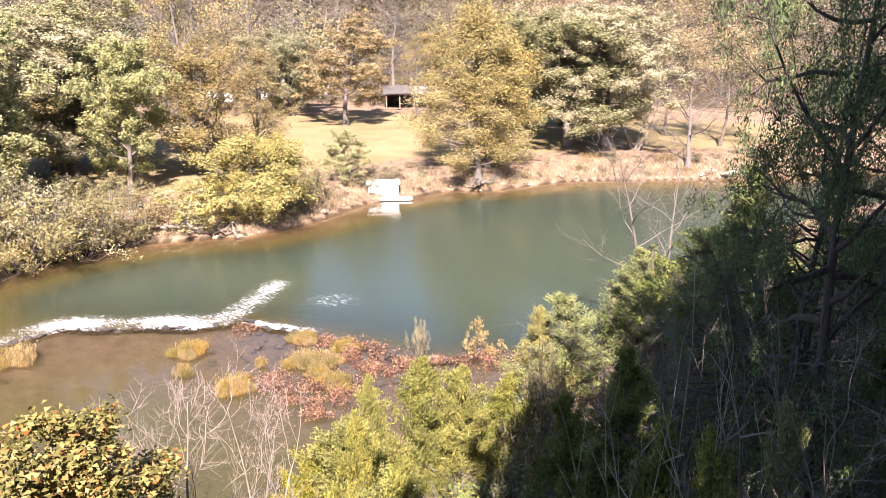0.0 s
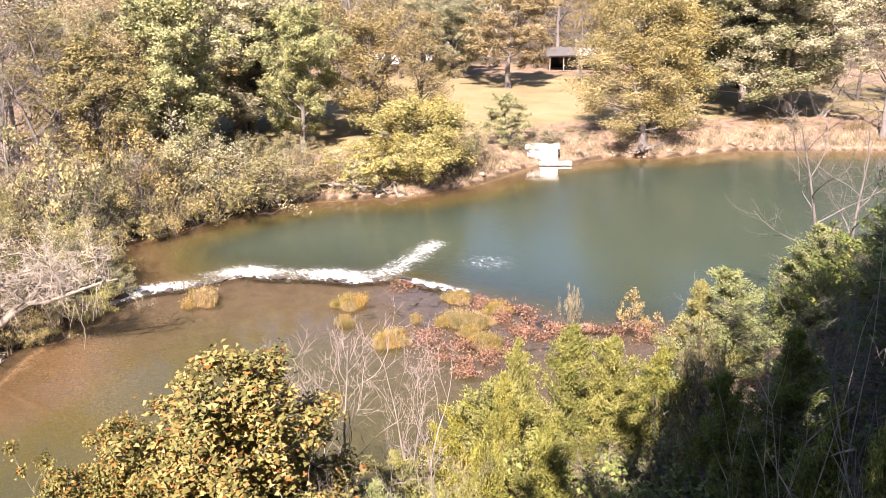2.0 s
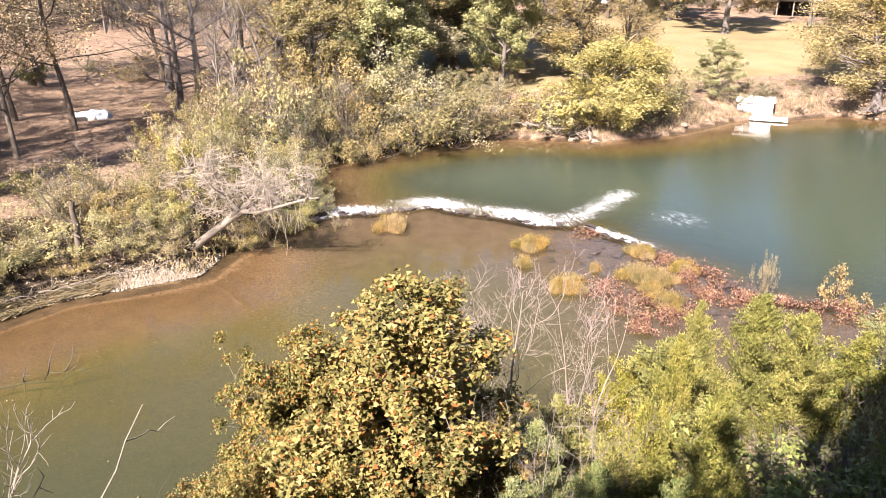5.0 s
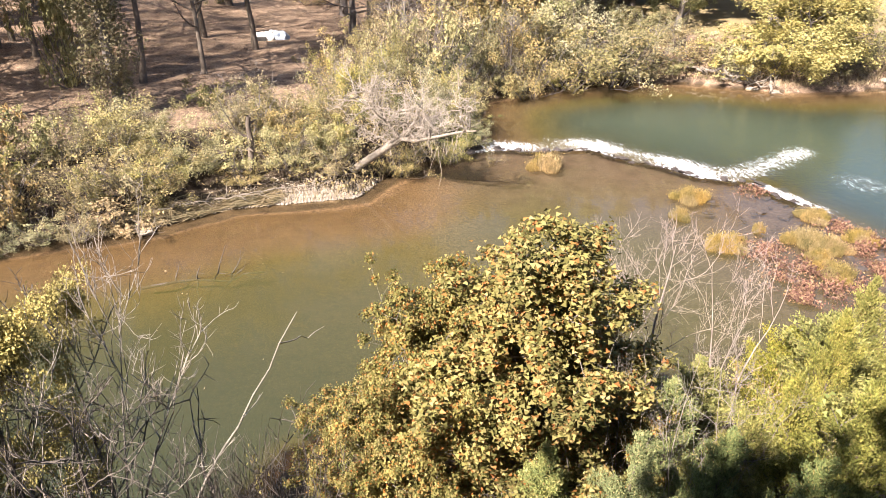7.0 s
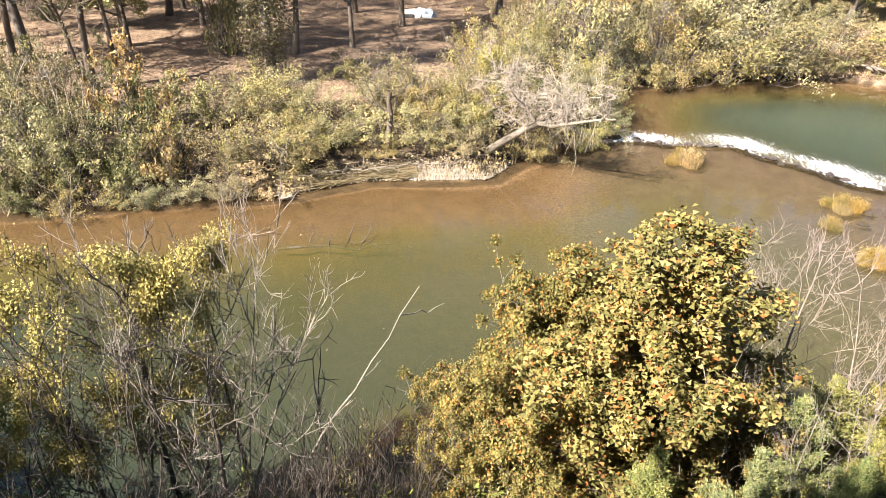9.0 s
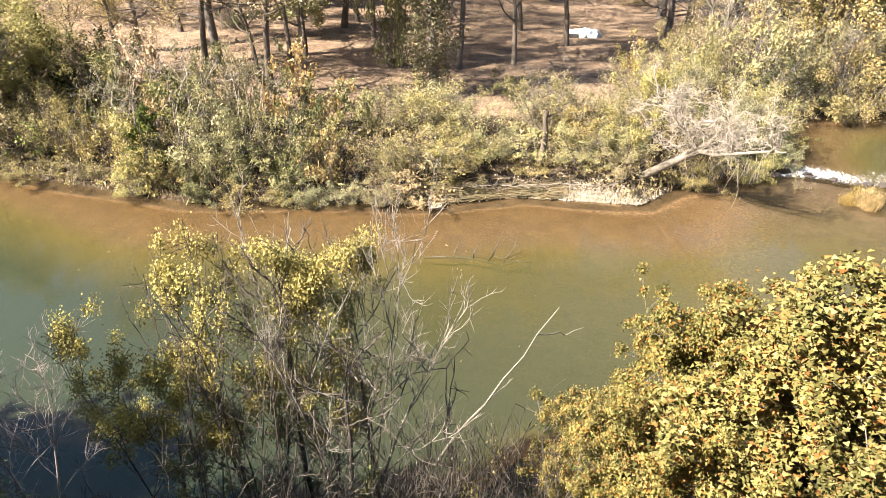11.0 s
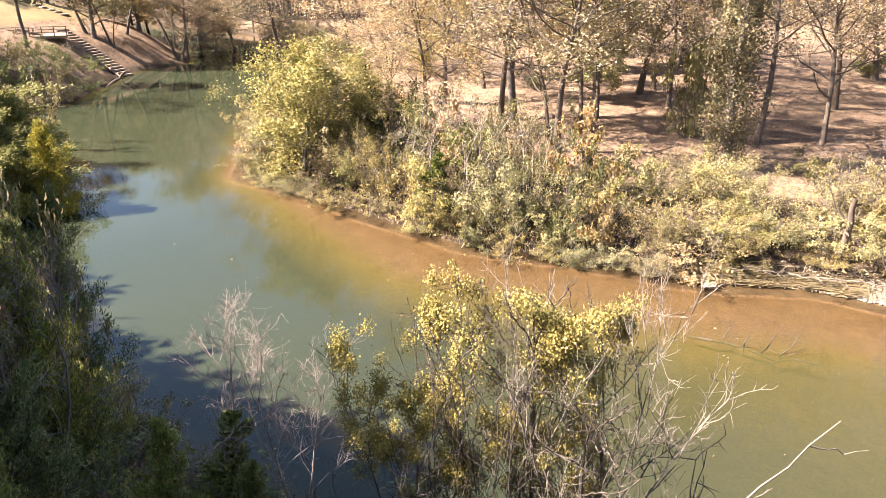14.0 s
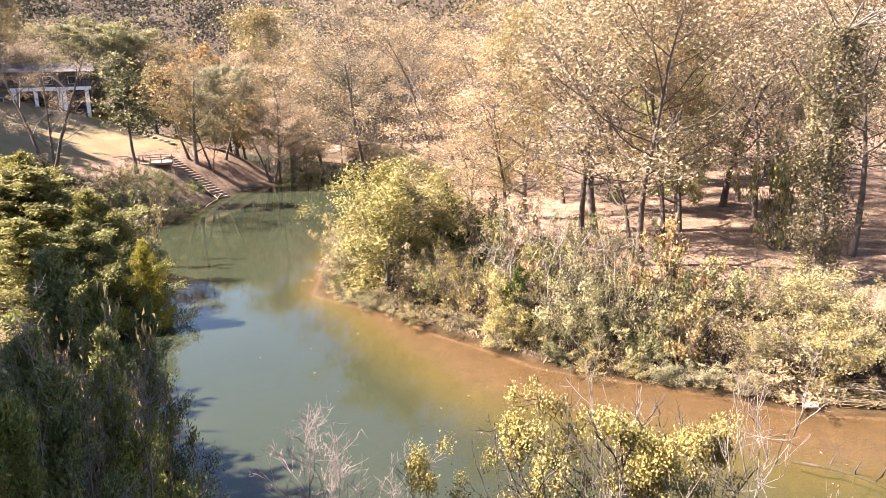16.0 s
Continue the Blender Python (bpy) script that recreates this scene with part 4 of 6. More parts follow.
gx, gy, gq = sheet(spaced(-95, 95, 0.7, 1600), spaced(-30, 100, 0.7, 1600))
gz, depth, dfar, dnear, wet, upstream, dledge = land(gx, gy)
gz = gz + np.where(wet, 0, 0.10 * waves(gx, gy, 0.9, 5)) * smooth(np.minimum(dfar, dnear), 0.5, 3)
ground_me = mesh_np("ground", np.stack([gx, gy, gz], -1), gq, [MAT_GROUND], True)
far_side = dfar < dnear
set_attr(ground_me, "lawn", np.where(far_side & ~wet, 0.85 * smooth(gx, 18, 30) * smooth(dfar, 7, 12) * (1 - smooth(np.hypot(gx, gy), 118, 132)), 0.8 * smooth(-gx, 60, 70) * smooth(dnear, 9, 13)) * ~wet)
# bank soil; under thickets and hill woods the dark tone paints in shade
set_attr(ground_me, "earth_and_shade", np.maximum(0.9 * smooth(np.hypot(gx, gy), 128, 150), np.where(wet, 0.85 * (1 - smooth(np.minimum(dfar, dnear), 0.3, 1.1)), 0.8 * (1 - smooth(dfar, 6.0, 10.0)) * smooth(-gx, -9, -6) * smooth(gx, -46, -40) * far_side + 0.75 * (1 - smooth(np.minimum(dfar, dnear), 0.5, 3.5)) * (1 - 0.8 * far_side * smooth(gx, 20, 30)))))
set_attr(ground_me, "gravel", np.where(wet, 0, np.exp(-(((gx + 2.6) / 4.6) ** 2 + ((gy - 31.4) / 1.3) ** 2)) * 0.85 ))
set_attr(ground_me, "bed", wet * smooth(np.minimum(dfar, dnear), 0.3, 1.1) * np.where(upstream, 1 - 0.62 * smooth(gx, -6, 8), 0.75))
set_attr(ground_me, "slab", 0.75 * (wet & upstream) * smooth(gx, -2, 9))
tagged(new("ground", ground_me), "leaf strewn river banks, pale lawns and wooded hills", "ground", kind="structure")

wx, wy, wq = sheet(spaced(-95, 95, 0.38, 300, 1.3), spaced(2, 100, 0.38, 200, 1.3))
wz, wdepth, wf, wn, wwet, wup, wl = land(wx, wy)
near_river = wwet | (np.minimum(wf, wn) < 1.6)
step_up = np.where(wup, smooth(wl, -0.2, 0.5), 0)
wz = 0.28 * step_up
FALLS = [(6.4, 38.2), (8.4, 38.6), (10.6, 38.2), (11.9, 38.3), (13.8, 38.3), (15.0, 36.8), (16.2, 35.8), (17.2, 34.8), (18.0, 33.7)]
JET = [(17.4, 33.3), (19.5, 33.5), (21.5, 34.4), (23.1, 35.2), (25.4, 36.7)]
CHUTE = [(20.2, 31.7), (20.6, 30.2), (21.4, 28.4)]
SPILL = [(22.5, 21.7), (23.2, 21.2)]
fade = smooth(wx, 17, 26)
foam = np.maximum.reduce([(0.56 + 0.22 * waves(wx, wy, 1.1, 4)) * (1 - smooth(line_distance(wx, wy - 0.3, FALLS), 0.3, 3.4)), (0.70 - 0.22 * fade) * (1 - smooth(line_distance(wx, wy, JET), 0.0, 2.4 - 0.4 * fade)),
                          0.70 * (1 - smooth(line_distance(wx, wy, CHUTE), 0.1, 1.2)), 0.74 * (1 - smooth(line_distance(wx, wy, SPILL), 0.1, 0.6)),
                          0.34 * (1 - smooth(np.hypot(wx - 25.6, wy - 31.6), 0.5, 3.0))])
foam = foam * (0.88 + 0.24 * waves(wx, wy, 1.3, 6))
foam = foam * np.where(wup, 1 - smooth(wl, 0.05, 0.4), 1)
wz = wz + 0.10 * smooth(foam, 0.3, 0.7) * waves(wx, wy, 0.35, 2)
used = near_river[wq].any(1)
water_me = mesh_np("water", np.stack([wx, wy, wz], -1), wq[used], [MAT_WATER], True)
set_attr(water_me, "murk", 1 - np.exp(-wdepth * np.where(wup, 0.85, 1.1)))
set_attr(water_me, "foam", foam)
set_attr(water_me, "swift", np.where(wup, 0.0, smooth(wl, 0, 3) * smooth(wf, 3, 10)))
tagged(new("water", water_me), "green silty river, brown over the shallows, with a low fall", "river", kind="structure")


# ---- undergrowth: scattered along the banks ----
def along(line, lo, hi, step):
    """Places every step metres along a line between two x, with the way across it."""
    out, left = [], 0.0
    for (ax, ay), (bx, by) in zip(line[:-1], line[1:]):
        ln = math.hypot(bx - ax, by - ay)
        while left < ln:
            k = left / ln
            x, y = ax + k * (bx - ax), ay + k * (by - ay)
            if lo <= x <= hi:
                out.append((x, y, (by - ay) / ln, -(bx - ax) / ln))
            left += step
        left -= ln
    return out


rnd = random.Random(5)
# thicket of the peninsula: low at the water, taller behind
for row, (back, step, low, high) in enumerate([(0.3, 1.7, 0.9, 1.5), (2.0, 2.2, 1.8, 2.6), (5.2, 3.0, 2.3, 3.3), (8.2, 4.2, 2.0, 3.0)]):
    for x, y, nx, ny in along(FAR_SHORE, -38, 26, step):
        if -6.8 < x < 2.0 and row == 0 or row == 3 and -17 < x < -3 or x > 9 and row > 2:
            continue
        b = back + rnd.uniform(-0.6, 0.6) + (0.5 if -8 < x < 2 else 0)
        px, py = x + nx * b + rnd.uniform(-0.5, 0.5), y + ny * b + rnd.uniform(-0.4, 0.4)
        k = rnd.choices(["thicket", "shrub", "brush", "green", "yellow", "orangebush"], [7, 2.4, 1.5 if row < 1 else 0.9, 1.1, 0.8, 0.4])[0]
        tall = rnd.uniform(low, high) * (1.2 if x > 2 else 1.45 if x < -13 and row else 1)
        plant(k, px, py, tall, radius=(1.5 if row < 1 else rnd.uniform(1.7, 2.3)), turn=rnd.uniform(0, 360))
# downstream bank: lower and drier
for row, (back, step, low, high) in enumerate([(1.0, 2.4, 0.7, 1.4), (3.0, 3.2, 1.0, 2.0), (5.5, 5.0, 0.8, 1.8)]):
    for x, y, nx, ny in along(FAR_SHORE, 26, 92, step):
        if 45.5 < x < 52.5 and row < 2:
            continue
        b = back + rnd.uniform(-0.6, 0.6)
        k = rnd.choices(["brush", "drygrass", "shrub", "yellow"], [4, 4, 1.5, 0.4])[0]
        h = rnd.uniform(low, high) * (1.2 if x < 44 else 0.75)
        plant(k, x + nx * b, y + ny * b, h * (0.6 if k == "drygrass" else 1), wide=rnd.uniform(1.2, 1.7), turn=rnd.uniform(0, 360))
# open lawn edge under the far trees, and brush below them
for _ in range(40):
    x = rnd.uniform(14, 105)
    y = rnd.uniform(60, 118)
    d = float(line_distance(np.array([x]), np.array([y]), FAR_SHORE)[0])
    if d < (9 if x < 28 else 34) or (52 < x < 88 and y < 92) or inside(np.array([x]), np.array([y]), FAR_SHORE + NEAR_SHORE)[0]:
        continue
    plant(rnd.choice(["shrub", "brush", "green", "shrub"]), x, y, rnd.uniform(1.2, 2.6), wide=rnd.uniform(0.9, 1.4), turn=rnd.uniform(0, 360))
# wood floor of the peninsula and its far edge
for _ in range(36):
    x, y = rnd.uniform(-60, 14), rnd.uniform(52, 92)
    if y < 78 - 0.15 * abs(x) and -32 < x < 4 or inside(np.array([x]), np.array([y]), FAR_SHORE + NEAR_SHORE)[0]:
        continue
    plant(rnd.choice(["shrub", "brush", "brush", "green"]), x, y, rnd.uniform(1.5, 3.2), wide=rnd.uniform(1, 1.5), turn=rnd.uniform(0, 360))
# upstream banks
for x, y, nx, ny in along(FAR_SHORE, -100, -38, 3.2):
    for b in (1.0, 3.2):
        plant(rnd.choice(["shrub", "brush", "yellow", "shrub"]), x + nx * (b + rnd.uniform(-0.5, 0.5)), y + ny * b, rnd.uniform(1.5, 3.0), wide=rnd.uniform(0.9, 1.3), turn=rnd.uniform(0, 360))
for x, y, nx, ny in along(NEAR_SHORE, -72, -44, 2.6):
    for b in (1.0, 3.4, 6.0):
        plant(rnd.choice(["shrub", "shrub", "green", "bluffbush"]), x + nx * (b + rnd.uniform(-0.8, 0.8)), y + ny * (b + rnd.uniform(-0.8, 0.8)), rnd.uniform(1.2, 2.6), wide=rnd.uniform(0.9, 1.4), turn=rnd.uniform(0, 360))
# near bluff: evergreen scrub on the shaded slope
def scrub(count, az0, az1, r0, r1, gap, kinds, weights, scale=1.0):
    taken = []
    for _ in range(count * 12):
        az, r = radians(rnd.uniform(az0, az1)), r0 + (r1 - r0) * rnd.random() ** 0.8
        x, y = -r * math.sin(az), r * math.cos(az)
        z, _, _, shore, wet_here, _, _ = [float(v[0]) for v in land(np.array([x]), np.array([y]))]
        if wet_here or shore < 0.8 or any((x - a) ** 2 + (y - b) ** 2 < (gap * (0.7 + r / 40)) ** 2 for a, b in taken):
            continue
        taken.append((x, y))
        k = rnd.choices(kinds, weights)[0]
        low, high = {"bluffbush": (1.1, 2.0), "twiggy": (1.1, 1.8), "scrubcedar": (1.8, 3.2), "sapling": (2.4, 3.8), "brush": (1.0, 1.8), "shrub": (1.2, 2.0), "green": (1.2, 2.0)}[k]
        plant(k, x, y, rnd.uniform(low, high) * scale, wide=rnd.uniform(1.0, 1.35), turn=rnd.uniform(0, 360))
        if len(taken) >= count:
            break


scrub(78, -86, -50, 5.5, 44, 1.15, ["bluffbush", "twiggy", "scrubcedar", "sapling"], [6, 1.6, 1.5, 0.6])
scrub(34, -52, 8, 8.5, 22, 1.3, ["bluffbush", "twiggy", "brush", "shrub"], [3, 1.5, 1, 1], 0.8)
scrub(46, 36, 84, 5.5, 40, 1.3, ["bluffbush", "twiggy", "scrubcedar", "green"], [5, 2.2, 1.0, 1.0])
scrub(36, 58, 84, 7.5, 20, 0.9, ["brush", "twiggy", "shrub", "bluffbush"], [3, 2, 2, 1])


def bluff_litter(count):
    """Fallen leaves, ferny sprigs and bits of twig over the near slope."""
    rng = np.random.default_rng(65)
    az, r = np.radians(rng.uniform(-88, 85, count)), 6.5 + 28 * rng.uniform(0, 1, count) ** 1.2
    x, y = -r * np.sin(az), r * np.cos(az)
    d = land(x, y)
    ok = ~d[4] & (d[3] < d[2])
    x, y, z = x[ok], y[ok], d[0][ok]
    h = rng.uniform(0.02, 0.30, len(x)) ** 1.4
    v, q = cards(rng, np.stack([x, y, z + h], -1), 0.13, 0.075, up=1.0)
    me = mesh_np("bluff_undergrowth", v, q, [LEAF["cedarshade"], LEAF["brush"], LEAF["olive"]])
    me.polygons.foreach_set("material_index", rng.choice(3, len(q), p=[0.7, 0.15, 0.15]).astype(np.int32))
    return tagged(new("bluff_undergrowth", me), "fallen leaves and low sprigs on the shaded bluff", "undergrowth", kind="stuff")


bluff_litter(34000)
# unseen trees added on the crest behind the viewer, to shade the slope to both sides of an open stretch
for x in range(-9, 46, 3):
    for y, tall in ((-5.4, 12.5 if x < -2 else 13.0 if x < 9 else 12.0), (-2.6, 8.5)):
        if y < -5 or x > 8:
            plant("crest", x + rnd.uniform(-0.7, 0.7), y + rnd.uniform(-0.5, 0.5), tall * rnd.uniform(0.85, 1.1), radius=rnd.uniform(2.2, 2.7), turn=rnd.uniform(0, 360))
for x in range(-44, -16, 3):
    for y, tall in ((-6.0, 12.8), (-2.8, 10.2), (-8.8, 13.2)):
        px, py = x + rnd.uniform(-0.7, 0.7), y + rnd.uniform(-0.5, 0.5)
        if y < -5 or x < -24:
            tall -= 2.0 if x < -27 else 0.0
            plant("crest", px, py, tall * rnd.uniform(0.85, 1.1), radius=rnd.uniform(2.2, 2.7), turn=rnd.uniform(0, 360))
for x in (-14.5, -12.0):
    plant("crest", x, -7.5, 2.4, radius=1.6, turn=rnd.uniform(0, 360))


def undergrowth(count):
    """Knee-high leaves, twigs and grass between the bushes of the far bank."""
    rng = np.random.default_rng(64)
    xy = []
    for x, y, nx, ny in along(FAR_SHORE, -40, 28, 0.35):
        b = rng.uniform(0.0, 9.5, count) ** 1.0
        s = rng.uniform(-0.5, 0.5, (count, 2))
        xy.append(np.stack([x + nx * b + s[:, 0], y + ny * b + s[:, 1]], -1))
    xy = np.concatenate(xy)
    d = land(xy[:, 0], xy[:, 1])
    patch = waves(xy[:, 0], xy[:, 1], 1.1, 4)
    keep = ~d[4] & (np.exp(-(((xy[:, 0] + 3.5) / 5.0) ** 2 + ((xy[:, 1] - 31.4) / 1.5) ** 2)) < 0.5) & ((d[2] < 7) | (patch > 0.1))
    xy, z, patch = xy[keep], d[0][keep], patch[keep]
    tall = (0.35 + 0.5 * (patch > 0)) * rng.uniform(0.1, 1.0, len(xy))
    v, q = cards(rng, np.concatenate([xy, (z + tall)[:, None]], 1), 0.2, 0.1, up=0.6)
    me = mesh_np("undergrowth", v, q, [LEAF["brush"], LEAF["olive"], LEAF["tan"]])
    me.polygons.foreach_set("material_index", np.where(patch > 0.35, 1, np.where(patch < -0.4, 2, 0)).astype(np.int32))
    return tagged(new("undergrowth", me), "knee high brown and olive undergrowth on the bank", "undergrowth", kind="stuff")


undergrowth(110)
for x, y, h, r in ((-6.5, 33.4, 2.0, 1.8), (-8.6, 31.8, 1.7, 1.6), (-3.2, 35.0, 2.2, 1.9), (-0.9, 36.4, 2.4, 1.8), (-5.0, 36.4, 2.2, 2.0), (-2.2, 33.6, 1.2, 1.3), (-4.6, 32.9, 1.0, 1.2), (2.2, 37.0, 2.8, 1.8), (4.8, 39.2, 3.0, 2.0), (6.0, 42.2, 3.2, 2.2), (-9.8, 36.0, 2.2, 2.0), (-12.4, 33.6, 2.4, 2.0)):
    plant("thicket", x, y, h, radius=r)
for x, y in ((-14.0, 30.6), (-1.2, 34.6), (-10.4, 30.2)):
    plant("yellow", x, y, 2.0, radius=1.2, which=0)



def far_woods(count):
    """The wooded hills: one mass of small crowns on thin trunks."""
    rng = np.random.default_rng(77)
    tone = ["hillgrey", "russet", "hillgreen", "hillgrey", "oak", "hillgrey"]
    vs, qs, mi, n = [], [], [], 0
    while count > 0:
        az, r = rng.uniform(-1.5, 1.5), 128 + 260 * rng.uniform() ** 1.2
        x, y = -r * math.sin(az), r * math.cos(az)
        if (x < -80 and r < 150 and y < 70) or (x > 74 and r < 158 and y < 112) or inside(np.array([x]), np.array([y]), FAR_SHORE + NEAR_SHORE)[0]:
            continue
        count -= 1
        h, w = rng.uniform(11, 18), rng.uniform(3.6, 6.0)
        k = 450 if r < 165 else 330 if r < 240 else 130
        d = unit(rng.normal(size=(k, 3)) + [0, 0, 0.25]) * rng.uniform(0.5, 1.05, (k, 1))
        lump = 1 + 0.35 * np.sin(3 * d[:, :1] + rng.uniform(0, 6)) * np.cos(4 * d[:, 2:] + rng.uniform(0, 6))
        c = np.array([x, y, ground_z(x, y) + 0.52 * h]) + d * lump * [w, w, 0.52 * h]
        size = 0.45 if r < 165 else 0.58 if r < 240 else 1.0
        v, q = cards(rng, c, size, 0.75 * size, outward=0.8)
        m = int(rng.choice(6, p=[0.22, 0.03, 0.5, 0.1, 0.05, 0.1] if x < 0 else [0.26, 0.1, 0.2, 0.12, 0.12, 0.2]))
        vs.append(v)
        qs.append(q + n)
        mi.append(np.full(len(q), m))
        n += len(v)
        if r < 175:
            t, tq = tubes([(np.array([[x, y, ground_z(x, y) - 0.5], [x, y, ground_z(x, y) + 0.7 * h]]), np.array([0.2, 0.08]))], 4)
            tq = thirds(tq)
            vs.append(t)
            qs.append(tq + n)
            mi.append(np.full(len(tq), 6))
            n += len(t)
    me = mesh_np("far_woods", np.concatenate(vs), np.concatenate(qs), [LEAF[k] for k in tone] + [BARK["grey"]])
    me.polygons.foreach_set("material_index", np.concatenate(mi).astype(np.int32))
    return tagged(new("far_woods", me), "far hillside woods in brown, grey and dull green", "woods", kind="stuff")


far_woods(2300)
def waterweed(count):
    """Pinkish weed in low mats over the rocky shallows."""
    rng = np.random.default_rng(67)
    mats = np.array([(16.1, 23.6, 0.8), (15.9, 21.8, 0.8), (16.5, 20.9, 0.9), (17.8, 21.2, 0.8), (17.2, 22.6, 0.7), (19.8, 22.2, 0.7), (20.3, 21.6, 0.8), (21.3, 21.3, 0.6), (21.3, 23.4, 0.8),
                     (21.2, 24.8, 0.7), (20.4, 26.3, 0.6), (24.3, 18.4, 0.8), (23.4, 19.0, 0.8), (15.6, 20.5, 0.5), (16.3, 24.6, 0.6), (20.2, 24.0, 0.6), (19.0, 30.3, 0.5), (22.4, 20.2, 0.6)])
    k = rng.integers(0, len(mats), count)
    xy = mats[k, :2] + rng.normal(size=(count, 2)) * mats[k, 2:] * 0.62
    keep = waves(xy[:, 0], xy[:, 1], 0.28, 3) + 0.5 * waves(xy[:, 0], xy[:, 1], 0.13, 1) > -0.15
    xy = xy[keep]
    h = 0.26 + 0.26 * rng.uniform(0, 1, len(xy)) ** 1.5
    v, q = cards(rng, np.concatenate([xy, h[:, None]], 1), 0.10, 0.065, up=0.7)
    return tagged(new("waterweed", mesh_np("waterweed", v, q, [LEAF["weed"]])), "low pinkish red waterweed over the rocky shallows", "plant", kind="stuff")


waterweed(19000)

# ---- plants, stretch by stretch ----
# far bank downstream
plant("oak", 29.2, 78.8, 16.1, 8.03)
plant("oak", 18.5, 72.7, 12.8, 4.59)
plant("lime", 30.2, 65.3, 13.0, 3.58, which=0)
plant("russet", 39.8, 69.4, 18.9, 5.21)
plant("russet", 41.8, 62.8, 12.3, 3.75, which=1)
plant("oak", 73.0, 97.8, 12.6, 5.60)
plant("orange", 73.1, 85.1, 14.5, 6.44)
plant("bare", 95.0, 97.5, 17.5, 8.86)
plant("tan", 90.2, 97.9, 8.5, 4.58)
plant("bare", 82.5, 79.5, 13.0, 3.95)
plant("gold", 61.9, 50.7, 16.9, 6.2, which=0)
plant("gold", 60.8, 49.6, 10.5, 5.0, which=1)
plant("gold", 63.4, 50.6, 12.5, 5.0, which=1, turn=80)
plant("oak", 81.2, 51.5, 16.2, 8.83)
plant("oak", 84.5, 48.1, 16.4, 8.18)
plant("tan", 96.5, 45.8, 18.4, 8.99)
plant("bare", 84.8, 44.0, 7.9, 5.48, which=2)
plant("bare", 81.8, 35.7, 11.1, 5.6, which=0)
plant("tan", 94.8, 37.4, 15.2, 7.79)
plant("oak", 91.7, 64.0, 14.9, 6.85)
plant("lime", 47.9, 55.6, 4.7, 2.11)
plant("yellow", 30.1, 52.0, 3.8, 3.45, which=0)
plant("willow", 35.0, 51.8, 6.0, 3.83)
plant("gold", 108.4, 103.7, 11.8, 5.17, which=1)
plant("bare", 57.2, 105.5, 18.4, 6.89)
plant("tan", 64.5, 101.2, 15.5, 6.89)
plant("bare", 94.3, 116.7, 19.8, 10.33)
plant("bare", 78.6, 115.9, 18.3, 8.57)
plant("tan", 114.3, 97.1, 19.0, 10.33)
plant("tan", 117.5, 76.2, 23.7, 10.71)
plant("tan", 17.9, 83.1, 15.7, 5.85)
plant("bare", 12.8, 68.8, 11.8, 4.29)
plant("oak", 16.6, 78.2, 12.6, 6.12)

# peninsula wood
plant("tan", -8.7, 49.1, 18.6, 5.72)
plant("tan", -12.2, 47.6, 18.6, 6.48)
plant("tan", -21.0, 55.4, 18.1, 6.80)
plant("tan", -24.2, 60.2, 18.5, 6.70)
plant("tan", -21.9, 42.8, 18.1, 5.51)
plant("tan", -23.1, 47.6, 18.8, 6.08)
plant("tan", -22.8, 40.4, 14.4, 5.33)
plant("tan", -37.2, 54.0, 16.3, 6.53)
plant("tan", -45.8, 57.2, 15.7, 7.85)
plant("tan", -55.4, 56.2, 17.4, 8.45)
plant("tan", -72.2, 61.7, 25.0, 9.45)
plant("bare", -51.6, 57.2, 15.4, 7.67)
plant("bare", -27.4, 75.2, 16.9, 7.96)
plant("gold", -35.3, 46.0, 15.9, 2.66, which=1)
plant("gold", -102.7, 71.2, 26.7, 7.65, which=1)
plant("orange", -105.7, 56.7, 13.8, 5.05)
plant("tan", -87.5, 66.0, 20.7, 9.65)
plant("tan", -83.5, 55.6, 16.3, 6.91)
plant("tan", -100.8, 61.4, 17.0, 6.77)
plant("tan", -33.5, 72.7, 16.9, 8.57)
plant("tan", -21.6, 71.8, 17.0, 8.03)
plant("bare", -44.9, 89.4, 20.0, 9.56)
plant("tan", -80.5, 74.9, 20.1, 9.26)
plant("russet", -71.8, 83.3, 21.9, 9.26)
plant("lime", -33.5, 67.1, 14.2, 4.30)
plant("willow", -32.8, 29.1, 6.8, 3.86, which=0)
plant("willow", -31.1, 31.1, 5.0, 3.37)
plant("tan", -31.6, 34.8, 8.0, 4.68)

# upstream bank, yard
plant("darkbare", -76.0, 24.9, 14.3, 6.12, which=0)
plant("darkbare", -87.1, 45.0, 11.8, 3.37, which=1)
plant("darkbare", -85.0, 46.7, 9.6, 2.60, which=1, turn=200)
plant("darkbare", -87.0, 49.8, 10.3, 3.07, which=1, turn=30)
plant("darkbare", -83.3, 54.1, 10.3, 3.42, which=1, turn=190)
plant("russet", -122.5, 37.0, 11.4, 7.35)
plant("pine", -78.9, 34.5, 11.9, 2.47)
plant("russet", -86.1, 45.3, 12.3, 3.72)
plant("tan", -84.4, 46.6, 10.0, 2.95)
plant("oak", -92.8, 55.0, 12.0, 4.54)
plant("tan", -82.8, 54.3, 11.2, 5.30)
plant("tan", -83.7, 59.7, 12.3, 4.72)
plant("shrub", -77.0, 24.6, 1.9, 2.17)
plant("oak", -124.4, 52.5, 17.6, 7.75)
plant("tan", -128.7, 40.7, 14.8, 10.33)
plant("tan", -116.4, 57.8, 16.2, 7.46)

# near bluff, sunlit
plant("cedar", 12.9, 12.6, 4.3, 1.03)
plant("cedar", 11.3, 12.7, 4.1, 0.78)
plant("cedar", 13.2, 11.5, 3.7, 1.00)
